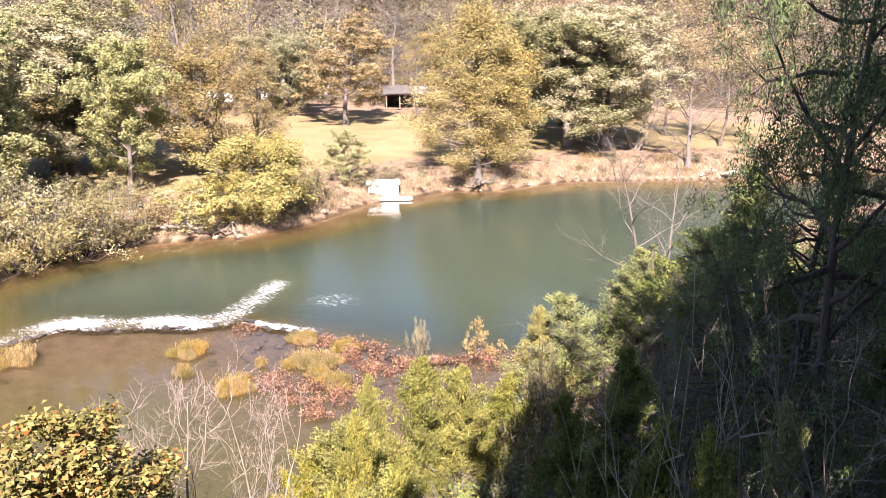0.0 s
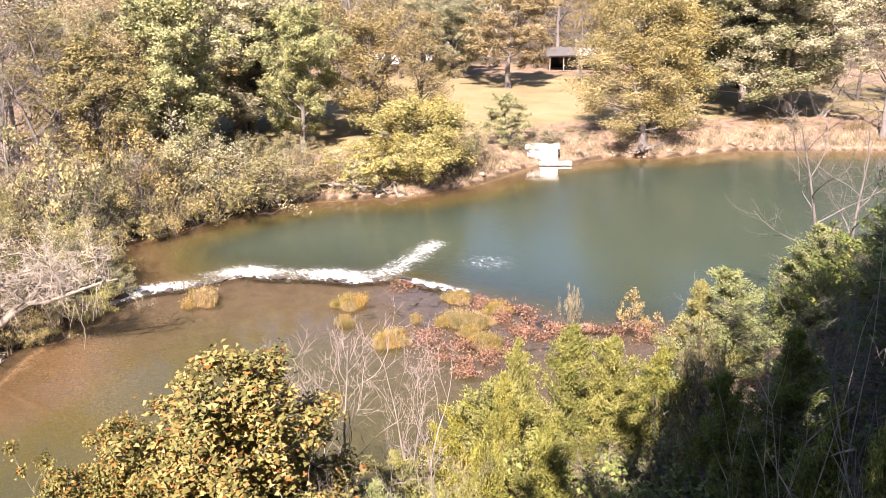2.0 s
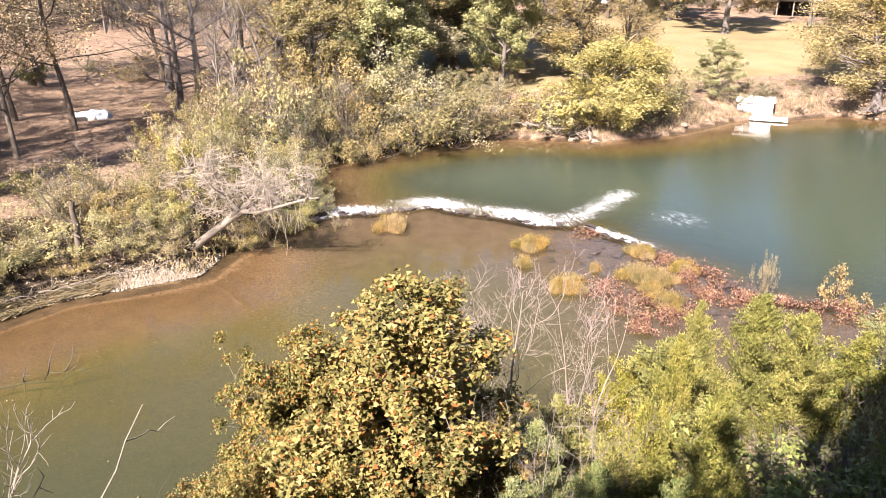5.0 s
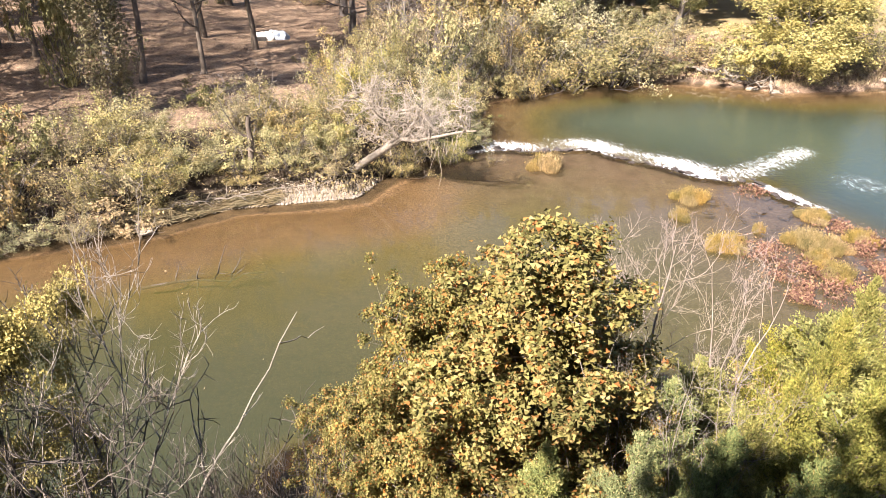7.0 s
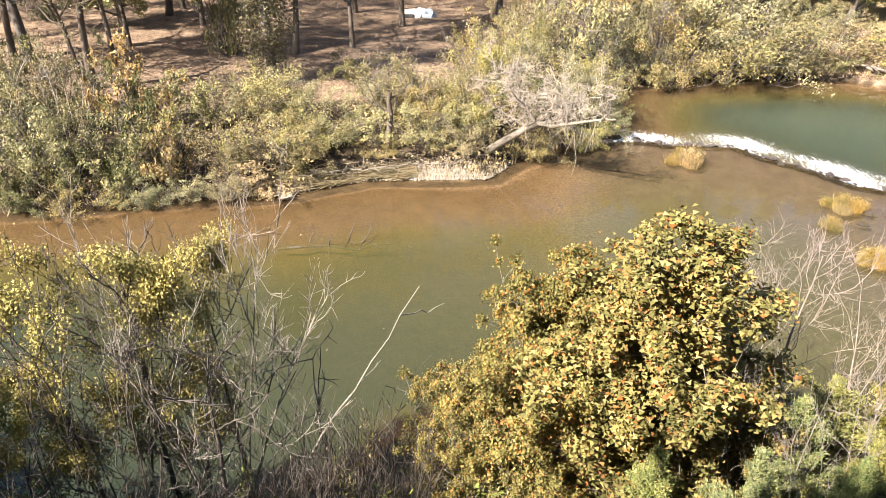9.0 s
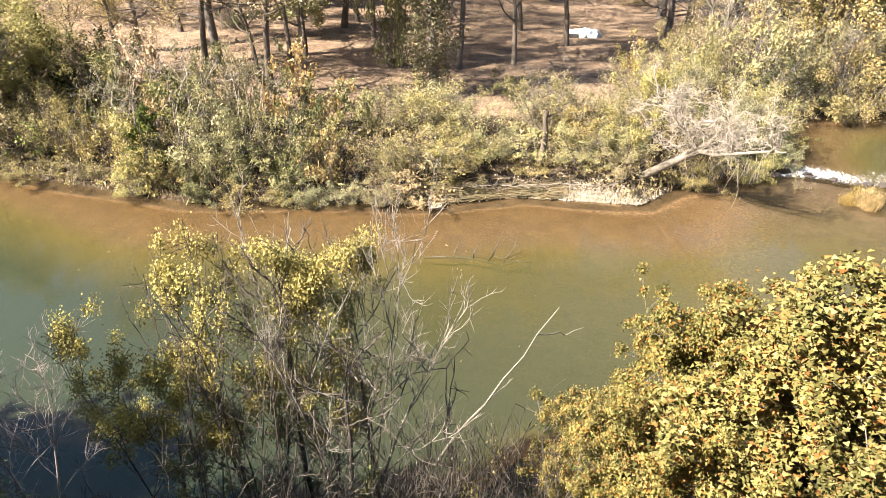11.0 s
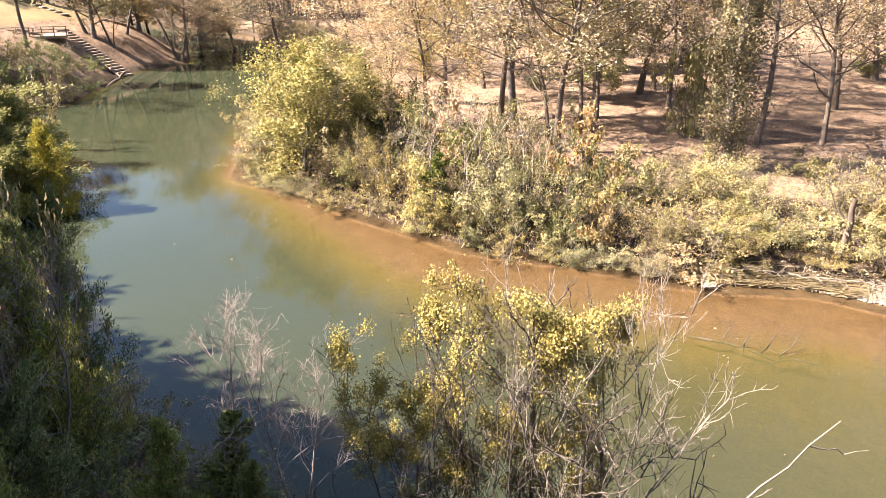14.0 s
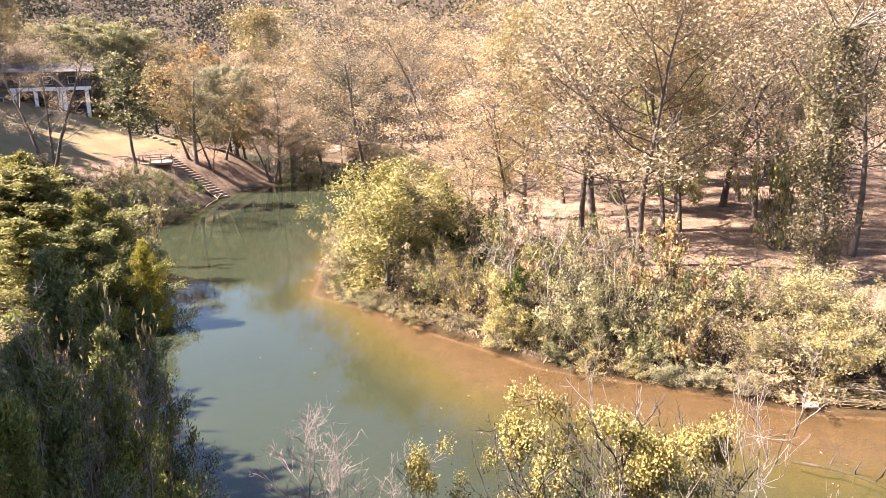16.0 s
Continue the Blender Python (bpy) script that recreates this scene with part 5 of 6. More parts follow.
plant("cedar", 14.7, 11.3, 3.1, 0.99)
plant("cedar", 7.3, 11.9, 2.6, 0.86)
plant("cedar", 10.0, 11.9, 3.4, 1.19)
plant("shadecedar", 5.5, 11.2, 2.6, 0.81)
plant("cedar", 9.6, 11.5, 3.8, 0.69)

def upto(key, x, y, top, radius, **how):
    """A plant at (x, y) whose top reaches the height given."""
    return plant(key, x, y, top - ground_z(x, y), radius, **how)


upto("maple", 2.9, 11.3, 8.3, 2.5, which=0, turn=0)
upto("maple", 1.5, 11.2, 6.7, 1.9, which=1)
upto("maple", 0.2, 11.2, 4.9, 1.4, which=1, turn=70)
upto("maple", 4.8, 11.0, 5.2, 1.3, which=1, turn=200)
upto("redsapling", 6.7, 13.5, 7.0, 1.15, which=0)
upto("redsapling", 6.0, 14.2, 6.1, 0.9, which=1)
upto("redsapling", 8.3, 13.1, 6.1, 1.2, which=1)
upto("redbush", 7.5, 12.9, 3.8, 1.1)
upto("redbush", 8.5, 12.6, 4.1, 1.0)
upto("redbush", 6.6, 13.0, 3.2, 0.9)

# near bluff, left
plant("shadecedar", -9.3, 4.8, 4.1, 0.68)
plant("shadecedar", -8.6, 6.0, 3.4, 0.60)
plant("shadecedar", -7.4, 6.8, 2.6, 0.46)
plant("yellowtree", -6.2, 9.7, 7.0, 1.45)
plant("yellowtree", -7.7, 8.9, 5.9, 1.35)
plant("yellowtree", -5.1, 10.8, 6.9, 1.09, turn=60)
plant("greytree", -4.7, 10.2, 7.3, 2.01, which=0, turn=150)
plant("greytree", -5.5, 8.8, 7.1, 1.03, which=1)
plant("greytree", -5.7, 8.2, 6.1, 0.99, which=1, turn=80)
plant("sapling", -5.2, 8.3, 3.5, 1.12, which=3)
plant("sapling", -3.9, 9.4, 3.5, 1.01, which=3)

# bluff downstream, shaded
plant("shadecedar", 24.9, 10.4, 5.0, 2.17)
plant("shadecedar", 26.8, 13.4, 4.2, 1.49)
plant("shadecedar", 21.3, 13.0, 3.9, 1.43)
plant("cedar", 20.8, 13.9, 3.7, 1.05)
plant("shadecedar", 21.9, 7.2, 7.2, 1.67)
plant("bare", 28.0, 13.3, 8.4, 2.73, which=1)
plant("sapling", 16.8, 10.8, 3.7, 1.45, which=0)
plant("sapling", 10.6, 3.0, 7.3, 1.43, which=0)
plant("sapling", 11.4, 3.8, 6.6, 1.56, which=0)
plant("sapling", 12.8, 5.5, 6.1, 1.29, which=0)
plant("sapling", 14.3, 7.1, 4.5, 1.59, which=1)

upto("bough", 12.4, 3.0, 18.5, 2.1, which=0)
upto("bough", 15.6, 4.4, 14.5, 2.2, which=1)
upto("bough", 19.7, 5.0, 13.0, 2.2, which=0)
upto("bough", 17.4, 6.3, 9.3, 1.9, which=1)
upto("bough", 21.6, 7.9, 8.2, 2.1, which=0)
upto("archbush", 8.8, 3.6, 10.3, 1.5, which=0)
upto("archbush", 9.2, 2.9, 10.4, 1.3, which=1)
upto("archbush", 8.0, 4.0, 9.6, 1.4, which=0)

# bluff upstream, shaded
plant("midcedar", -49.8, 15.1, 7.0, 4.58)
plant("cedar", -52.0, 14.6, 7.3, 3.51)
plant("cedar", -47.2, 16.6, 6.6, 2.87)
plant("cedar", -46.4, 18.6, 8.2, 2.30)
plant("cedar", -41.4, 14.9, 6.0, 3.20)
plant("cedar", -38.7, 16.3, 7.3, 1.77)
plant("cedar", -42.1, 12.7, 5.2, 3.37)
plant("shadecedar", -17.6, 7.1, 6.7, 0.95)
plant("shadecedar", -19.2, 5.7, 7.6, 1.68)
plant("shadecedar", -17.9, 6.4, 7.2, 1.38)
plant("brush", -14.3, 4.6, 7.0, 1.49)
plant("shrub", -15.8, 6.3, 6.2, 1.17)
plant("shadecedar", -15.9, 5.9, 6.4, 1.24)
plant("shadecedar", -14.0, 5.4, 6.0, 0.98)
plant("sapling", -11.5, 3.4, 7.1, 1.52, which=0)
plant("sapling", -11.6, 3.0, 7.4, 1.52, which=2)
plant("sapling", -11.8, 4.3, 6.4, 1.43, which=1)
plant("shadecedar", -10.5, 3.2, 6.7, 0.97)
plant("shadecedar", -8.8, 2.1, 5.1, 0.79)
plant("shadecedar", -13.5, 3.6, 6.8, 1.29)
plant("shrub", -53.2, 23.1, 8.4, 2.22)

# ledge: reeds and weeds in the shallows
for x, y, h, r in ((10.2, 34.9, 0.75, 0.9), (15.7, 29.8, 0.6, 0.8), (14.3, 27.9, 0.45, 0.45), (17.0, 26.2, 0.4, 0.28), (14.8, 24.8, 0.55, 0.75), (18.3, 24.9, 0.6, 0.8), (18.9, 24.2, 0.55, 0.75),
                   (17.8, 22.2, 0.5, 0.75), (20.7, 24.8, 0.45, 0.65), (20.1, 27.2, 0.4, 0.8), (15.5, 25.3, 0.4, 0.4), (18.0, 23.4, 0.4, 0.5)):
    for k in range(6):
        a, out = 2.4 * k + x, (0.25 + 0.13 * k) * r
        plant("reed", x + out * math.cos(a), y + out * math.sin(a), h * (1.2 - 0.1 * k), radius=r * (0.52 - 0.04 * (k % 3)), z=0.22)
plant("brush", 22.5, 21.9, 2.3, 0.6, which=2)
plant("orangebush", 24.6, 19.8, 2.1, 0.84)
plant("brush", 7.5, 35.9, 1.0, 0.70)

# more of the wood, near its edge
plant("tan", -30.3, 37.2, 13.4, 6.06)
plant("bare", -27.8, 44.0, 15.0, 6.57)
plant("tan", -22.6, 66.3, 18.4, 8.84)
plant("tan", -10.5, 77.3, 19.3, 9.85)
plant("tan", -6.3, 57.7, 19.9, 7.32)
plant("tan", -10.8, 63.1, 19.9, 7.35)
plant("bare", 4.8, 59.8, 8.3, 5.51)
plant("bare", 13.8, 70.7, 10.7, 6.61)
plant("shrub", 6.6, 49.6, 6.3, 3.83)
plant("thicket", 10.6, 55.0, 6.0, 4.71, which=0)
plant("thicket", 17.1, 55.4, 5.4, 4.44, which=2)
plant("thicket", 12.8, 50.4, 4.7, 3.38)
plant("bare", 1.1, 62.0, 10.5, 5.69)
plant("oak", 29.9, 76.4, 14.3, 8.16)
plant("tan", 21.9, 77.0, 16.3, 7.96)
plant("tan", -0.0, 80.0, 19.7, 9.18)
plant("russet", 38.9, 64.2, 11.4, 5.74)
plant("tan", -29.9, 84.9, 19.4, 9.64)
plant("tan", -46.8, 79.2, 19.5, 9.86)
plant("tan", -59.6, 80.3, 21.2, 9.95)
plant("sapling", -5.5, 7.7, 4.3, 1.15, which=3)
plant("sapling", -6.8, 6.8, 3.8, 0.95, which=3)

# brush at the foot of the sunlit slope
# two shade-toned cedars put here to darken the slope's shaded foot
plant("shadecedar", 4.1, 10.7, 2.0, 0.75)
plant("shadecedar", 5.6, 10.1, 2.9, 0.75)
plant("cedar", 6.1, 8.5, 3.1, 0.68)
plant("cedar", 7.3, 8.9, 3.4, 0.75)
plant("cedar", 7.5, 8.0, 3.8, 0.80)
plant("cedar", 9.8, 13.3, 3.0, 0.95)
plant("shadecedar", 5.2, 7.9, 3.2, 0.62)
plant("shadecedar", 4.2, 8.5, 2.9, 0.62)
plant("shadecedar", 5.9, 6.8, 3.8, 0.65)
plant("shadecedar", 3.0, 9.0, 2.6, 0.62)
plant("sapling", 4.8, 9.9, 4.1, 0.84, which=2)
plant("sapling", 5.3, 9.1, 4.3, 0.88, which=2)
plant("sapling", 5.7, 8.2, 4.2, 0.77, which=2)
plant("sapling", 4.0, 9.7, 3.6, 0.72, which=0)

# shrubs on the downstream bank
plant("thicket", 16.5, 52.4, 5.3, 5.05, which=0)
plant("thicket", 19.9, 53.3, 5.2, 4.79, which=0)
plant("shrub", 22.9, 54.0, 2.6, 2.70, which=0)
plant("yellow", 29.1, 52.8, 3.1, 3.46, which=0)
plant("yellow", 31.8, 51.8, 3.6, 3.49, which=0)
plant("willow", 34.4, 51.3, 6.1, 4.49, which=1)
plant("thicket", 37.0, 51.8, 3.7, 3.16, which=3)
plant("brush", 26.5, 54.9, 2.7, 3.73, which=0)
plant("brush", 42.1, 53.3, 2.9, 2.86, which=0)
plant("brush", 52.0, 54.1, 1.7, 3.45, which=2)
plant("brush", 48.3, 54.2, 2.0, 2.50, which=0)

# evergreens behind the yard, and the scrub on its cut bank
for x, y, tall, r in ((-112.0, 47.0, 9.0, 3.0), (-109.0, 51.5, 10.0, 3.2), (-106.0, 56.0, 9.0, 3.2), (-102.0, 59.5, 10.0, 3.4), (-114.0, 43.5, 8.0, 2.6)):
    plant("olivetree", x, y, tall, r)
for x, y, tall, r in ((-74.5, 34.6, 1.7, 1.6), (-75.8, 36.6, 1.8, 1.7), (-77.0, 38.6, 1.8, 1.6), (-78.0, 40.4, 1.5, 1.4), (-77.6, 36.4, 1.5, 1.6), (-79.4, 38.2, 1.4, 1.5), (-80.0, 41.6, 1.2, 1.2), (-76.4, 33.6, 1.8, 1.8)):
    plant("bluffbush", x, y, tall, r)
# three oaks out of view past the yard, added to shade its bank
for x, y, tall in ((-92.0, 24.0, 9.0), (-97.0, 27.0, 9.0), (-88.0, 22.0, 8.0)):
    plant("oak", x, y - 6.0, tall, 4.0)
# trees that shade the yard and the house
plant("russet", -112.0, 30.0, 14.0, 5.0)
plant("russet", -117.0, 33.0, 15.0, 5.5)
plant("tan", -76.6, 25.6, 12.5, 5.2, which=1)
# oaks outside the view, added to shade the yard and house
for x, y, tall in ((-113.0, 21.0, 13.0), (-119.0, 25.0, 14.0), (-106.0, 15.0, 13.0), (-126.0, 28.0, 14.0), (-98.0, 12.5, 12.0), (-88.0, 10.0, 12.0), (-81.0, 8.0, 11.0)):
    plant("oak", x, y, tall, 4.8)
plant("shrub", -70.2, 24.4, 1.4, 3.41)
plant("brush", -71.3, 28.3, 1.4, 3.23)
plant("shrub", -72.2, 31.9, 1.5, 2.72)
plant("shrub", -71.8, 22.2, 1.6, 3.17)
plant("brush", -74.3, 35.8, 1.1, 2.21)
plant("tan", -20.8, 38.1, 17.9, 6.97)
# this one is added behind the thicket for shade on the wood floor
plant("tan", -27.4, 41.9, 18.9, 7.65)
plant("tan", -24.6, 58.1, 21.0, 9.66)
plant("lime", 16.2, 59.9, 14.4, 4.74, which=1)
plant("shadecedar", 11.9, 7.3, 3.6, 0.80)
plant("shadecedar", 9.2, 4.0, 5.2, 0.69)
plant("shadecedar", 8.5, 2.9, 5.7, 0.62)
plant("shadecedar", 10.5, 5.8, 3.4, 0.73)
plant("shadecedar", 8.7, 2.3, 5.9, 0.65)
plant("brush", 15.7, 10.7, 3.8, 0.95)
plant("shadecedar", 14.2, 7.4, 3.7, 1.04)
plant("shrub", 12.3, 8.6, 3.3, 0.86)
plant("lime", -26.4, 53.9, 11.1, 2.98)
plant("yellow", -16.2, 47.3, 10.0, 2.87, which=0)

# dark stems and tangle at the foot of the yellow trees
upto("darkstem", -5.2, 9.9, 7.9, 1.1, which=0)
upto("darkstem", -5.9, 9.4, 7.2, 1.1, which=1)
upto("darkstem", -3.9, 10.2, 7.4, 1.4, which=1, turn=90)
upto("darkstem", -4.6, 9.6, 6.6, 1.2, which=0, turn=130)
upto("tangle", -2.5, 10.2, 4.7, 1.2, which=0)
upto("tangle", -3.1, 10.0, 4.7, 1.1, which=0)
upto("tangle", -2.0, 10.4, 4.2, 1.2, which=0)
upto("tangle", -1.2, 10.5, 4.9, 1.3, which=0)
upto("tangle", -3.9, 9.6, 4.4, 1.1, which=0)
upto("tangle", -5.0, 9.0, 4.6, 1.2, which=0)
upto("bluffbush", -2.4, 10.1, 3.9, 0.9)
upto("bluffbush", -4.2, 9.2, 3.6, 0.9)
upto("greytree", -4.4, 10.0, 8.3, 1.6, which=0, turn=20)
upto("greytree", -6.6, 8.4, 7.4, 1.0, which=1, turn=140)
plant("tangle", -2.5, 10.3, 3.3, 1.09, which=0)
plant("tangle", -4.1, 9.3, 3.1, 1.05, which=1)
plant("tangle", -5.2, 8.6, 3.1, 1.03, which=0)
plant("tangle", -6.2, 7.9, 2.9, 0.88, which=1)
plant("tangle", -1.5, 10.7, 2.7, 0.91, which=0)
plant("tangle", -3.1, 9.1, 3.2, 0.95, which=0)

# wood behind the clearing, and the scrub before it
plant("bare", 2.5, 63.0, 17.0, 5.5, which=0)
plant("bare", 6.5, 67.0, 17.5, 5.5, which=1)
plant("russet", 9.5, 62.0, 13.0, 4.5)
plant("tan", 14.5, 67.0, 15.0, 5.5)
plant("bare", 0.5, 74.0, 18.0, 6.5, which=0)
plant("tan", 4.5, 73.0, 16.0, 5.5)
plant("olivetree", 11.5, 59.5, 11.0, 4.0)
plant("olivetree", 18.0, 66.0, 12.5, 5.0)
plant("bare", 8.5, 57.5, 11.0, 4.0, which=1)
plant("bare", 4.0, 56.5, 9.0, 3.6, which=2)
plant("thicket", 5.0, 50.5, 5.0, 3.2, which=1)
plant("thicket", 9.0, 51.5, 5.2, 3.0, which=0)
plant("thicket", 3.5, 55.0, 4.2, 3.0, which=1)
plant("thicket", 14.5, 54.5, 5.4, 3.4, which=3)
plant("twiggy", 7.0, 47.5, 4.0, 2.6, which=0)
plant("twiggy", 12.0, 53.0, 5.0, 3.0, which=0)
# dark green tangle on the wooded bank, with dead limbs through it
for x, y, tall, r in ((-24.5, 30.4, 4.2, 2.2), (-21.4, 30.2, 4.0, 2.2), (-17.8, 28.6, 2.8, 1.7), (-15.0, 28.6, 2.4, 1.5), (-15.6, 31.2, 3.2, 1.8), (-28.5, 33.0, 4.6, 2.4)):
    plant("green", x, y, tall, r)
for x, y, tall, r in ((-20.6, 28.8, 5.2, 2.2), (-23.6, 31.2, 6.0, 2.6), (-18.2, 30.4, 4.6, 2.0)):
    plant("archbush", x, y, tall, r)
# pinkish bare saplings in front of the pool
upto("pinksapling", -11.6, 7.7, 6.4, 1.0, which=0)
upto("pinksapling", -10.8, 8.8, 5.9, 1.1, which=1)

# bushes that stand out along the wooded bank
plant("yellow", -15.0, 27.8, 1.9, 1.57, which=0)
plant("green", -17.1, 27.4, 2.1, 1.48)
plant("orangebush", -13.3, 28.9, 2.8, 1.15)
plant("green", -7.5, 42.1, 1.5, 1.47)
plant("yellow", -0.3, 34.9, 2.7, 1.60, which=0)
plant("yellow", -7.7, 32.1, 2.0, 1.14, which=0)
plant("yellow", -21.0, 26.7, 2.2, 1.56, which=0)
plant("green", -19.3, 27.0, 1.9, 1.27)
plant("sapling", -23.1, 29.2, 4.4, 3.28, which=2)
plant("sapling", -19.9, 29.8, 3.6, 2.61, which=0)
plant("sapling", -4.4, 34.8, 4.0, 2.01, which=0)


# ---- stones, dead wood and other small things of the river ----
def rock_mesh(seed, m, flat=0.55):
    bm = bmesh.new()
    bmesh.ops.create_icosphere(bm, subdivisions=1 + (flat > 0.6), radius=1.0)
    rng = random.Random(seed)
    off = Vector((rng.uniform(0, 50), rng.uniform(0, 50), 0))
    for v in bm.verts:
        v.co *= 1 + 0.55 * noise.noise(v.co * 1.3 + off) + 0.25 * noise.noise(v.co * 3 + off)
        v.co.z *= flat
    me = bpy.data.meshes.new("rock")
    bm.to_mesh(me)
    bm.free()
    me.materials.append(m)
    return me


ROCKS = [rock_mesh(k, MAT_ROCK, 0.5) for k in range(6)]
STONES = [rock_mesh(10 + k, MAT_PEBBLE, 0.7) for k in range(3)]


def rock(meshes, x, y, z, size, label, group, name="rock"):
    ob = new(name, meshes[rnd.randrange(len(meshes))])
    ob.matrix_basis = pose(x, y, z, rnd.uniform(-12, 12), rnd.uniform(-12, 12), rnd.uniform(0, 360)) @ Matrix.Diagonal((size * rnd.uniform(0.8, 1.4), size, size * rnd.uniform(0.5, 0.9), 1))
    return tagged(ob, label, "rock", group)


for x, y, nx, ny in along(LEDGE, 6, 27.5, 0.22):
    low = x < 19.5
    for _ in range(1 if low else 2):
        b = rnd.uniform(-0.2, 0.8) if low else rnd.uniform(-0.3, 1.6)
        rock(ROCKS, x - b * 0.55, y - b * 0.8, 0.20 + rnd.uniform(-0.08, 0.06), 0.07 + 0.22 * rnd.random() ** 2, "dark wet river rock on the low ledge", "rocks of the ledge")
for _ in range(150):
    x, y = rnd.uniform(14.5, 24), rnd.uniform(20, 30)
    if x + 0.45 * y < 27.5 or not inside(np.array([x]), np.array([y]), UPSTREAM)[0]:
        continue
    rock(ROCKS, x, y, 0.24, 0.07 + 0.2 * rnd.random() ** 2, "dark river rock among red waterweed", "rocks of the ledge")
for x, y, nx, ny in along(FAR_SHORE, 26, 88, 1.6):
    if rnd.random() < 0.6:
        b = rnd.uniform(-0.2, 1.2)
        rock(STONES, x + nx * b, y + ny * b, ground_z(x + nx * b, y + ny * b) + 0.05, rnd.uniform(0.15, 0.4), "pale stone at the foot of the bank", "stones of the bank", "stone")
rock(STONES, -8.2, 28.8, 0.35, 0.28, "pale round stone at the tip of the gravel bar", "stones of the bank", "stone")
for k in range(5):
    rock(STONES, 83.0 + 0.7 * k, 31.6 + rnd.uniform(-0.5, 0.9), 0.5, rnd.uniform(0.4, 0.7), "pale boulder on the far bank", "stones of the bank", "boulder")


def gravel(name, count, place, sizes, m, label):
    rng = np.random.default_rng(9)
    base = np.array([[1, 0, 0], [0, 1, 0], [-1, 0, 0], [0, -1, 0], [0, 0, 0.7], [0, 0, -0.7]], float)
    tri = np.array([[0, 1, 4], [1, 2, 4], [2, 3, 4], [3, 0, 4], [1, 0, 5], [2, 1, 5], [3, 2, 5], [0, 3, 5]])
    xy = place(rng, count)
    z = land(xy[:, 0], xy[:, 1])[0]
    s = rng.uniform(*sizes, (len(xy), 1, 1)) * rng.uniform(0.7, 1.3, (len(xy), 1, 3))
    a = rng.uniform(0, 6.28, len(xy))
    c, sn = np.cos(a)[:, None], np.sin(a)[:, None]
    p = base[None] * s + rng.normal(size=(len(xy), 6, 3)) * 0.25 * s
    p = np.stack([p[:, :, 0] * c - p[:, :, 1] * sn, p[:, :, 0] * sn + p[:, :, 1] * c, p[:, :, 2]], -1) + np.stack([xy[:, 0], xy[:, 1], z + 0.02], -1)[:, None]
    me = mesh_np(name, p.reshape(-1, 3), (tri[None] + 6 * np.arange(len(xy))[:, None, None]).reshape(-1, 3), [m])
    return tagged(new(name, me), label, "gravel", kind="stuff")


def on_bar(rng, n):
    xy = rng.normal(size=(n, 2)) * [1.7, 0.75] + [-1.9, 31.7]
    xy[:, 1] += 0.16 * (xy[:, 0] + 3)
    d = land(xy[:, 0], xy[:, 1])
    return xy[~d[4]]


gravel("gravel", 5200, on_bar, (0.025, 0.075), MAT_PEBBLE, "pale gravel bar at the water's edge")


def dead_wood(name, label, category, start, end, r0, r1, side=6, seed=0, bark="drift", curl=0.16, twigs=2, group=""):
    """A fallen trunk or branch with its broken side branches."""
    rng = np.random.default_rng(seed)
    a, b = np.array(start, float), np.array(end, float)
    k = 8
    pts = a + (b - a) * np.linspace(0, 1, k)[:, None] + np.concatenate([[[0, 0, 0]], rng.normal(size=(k - 2, 3)) * curl * np.linalg.norm(b - a) * 0.12, [[0, 0, 0]]])
    fine = []
    for _ in range(side):
        i = rng.integers(2, k)
        w = unit(unit(b - a) * 0.7 + rng.normal(size=3) * 0.8 + [0, 0, 0.25])
        ln = np.linalg.norm(b - a) * rng.uniform(0.15, 0.35)
        lp, lr = limb(rng, pts[i] - a, w, ln, r1 * 0.9 + 0.006, 0.008, 5, 0.3)
        fine.append((lp, lr))
        for _ in range(twigs):
            fine.append(limb(rng, lp[rng.integers(1, 5)], unit(w + 0.9 * rng.normal(size=3)), ln * 0.4, 0.01, 0.004, 3, 0.3))
    root = new(name, mesh_np(name, *tubes([(pts - a, np.linspace(r0, r1, k))] + fine, 6), [BARK[bark]], True))
    root.location = a
    return tagged(root, label, category, group)


for k in range(5):
    dead_wood("log", "bleached crooked driftwood log at the water's edge", "log", (26.4 + 0.5 * k, 54.2 - 0.5 * k, 0.95), (29.6 + 0.4 * k + rnd.uniform(-0.6, 0.6), 51.6 - 0.4 * k, 0.45), 0.11, 0.045, 6, 1 + k, curl=0.55, group="driftwood on the bank")
dead_wood("log", "short bleached log poking into the water", "log", (31.8, 51.6, 0.9), (30.6, 49.2, 0.1), 0.15, 0.10, 3, 9, curl=0.3)
for k in range(8):
    a = k * 0.8
    dead_wood("driftwood", "grey driftwood stump and roots on the bank", "driftwood", (60.0 + rnd.uniform(-0.8, 0.8), 48.6, 0.7), (60.0 + 2.6 * math.cos(a), 48.4 + 1.1 * math.sin(a), 0.35 + rnd.uniform(0, 1.0)), 0.13, 0.04, 6, 20 + k, "grey", 0.6, group="driftwood on the bank")
dead_wood("branch", "broken pale branch lying at the waterline", "branch", (-30.9, 27.9, 0.7), (-29.6, 26.3, 0.1), 0.09, 0.05, 2, 30)
for k in range(5):
    dead_wood("branch", "dry branch stranded on the gravel bar", "branch", (-8.0 + 1.1 * k, 30.2 + 0.45 * k, 0.75), (-6.4 + 1.2 * k, 30.9 + 0.35 * k + 0.3 * (k % 2), 0.75), 0.03, 0.012, 6, 40 + k, group="stranded branches")
dead_wood("sunken_branch", "dark branch sunk in the shallow water", "branch", (-7.4, 24.2, 0.20), (-3.2, 24.9, 0.24), 0.06, 0.03, 9, 50, "dark")
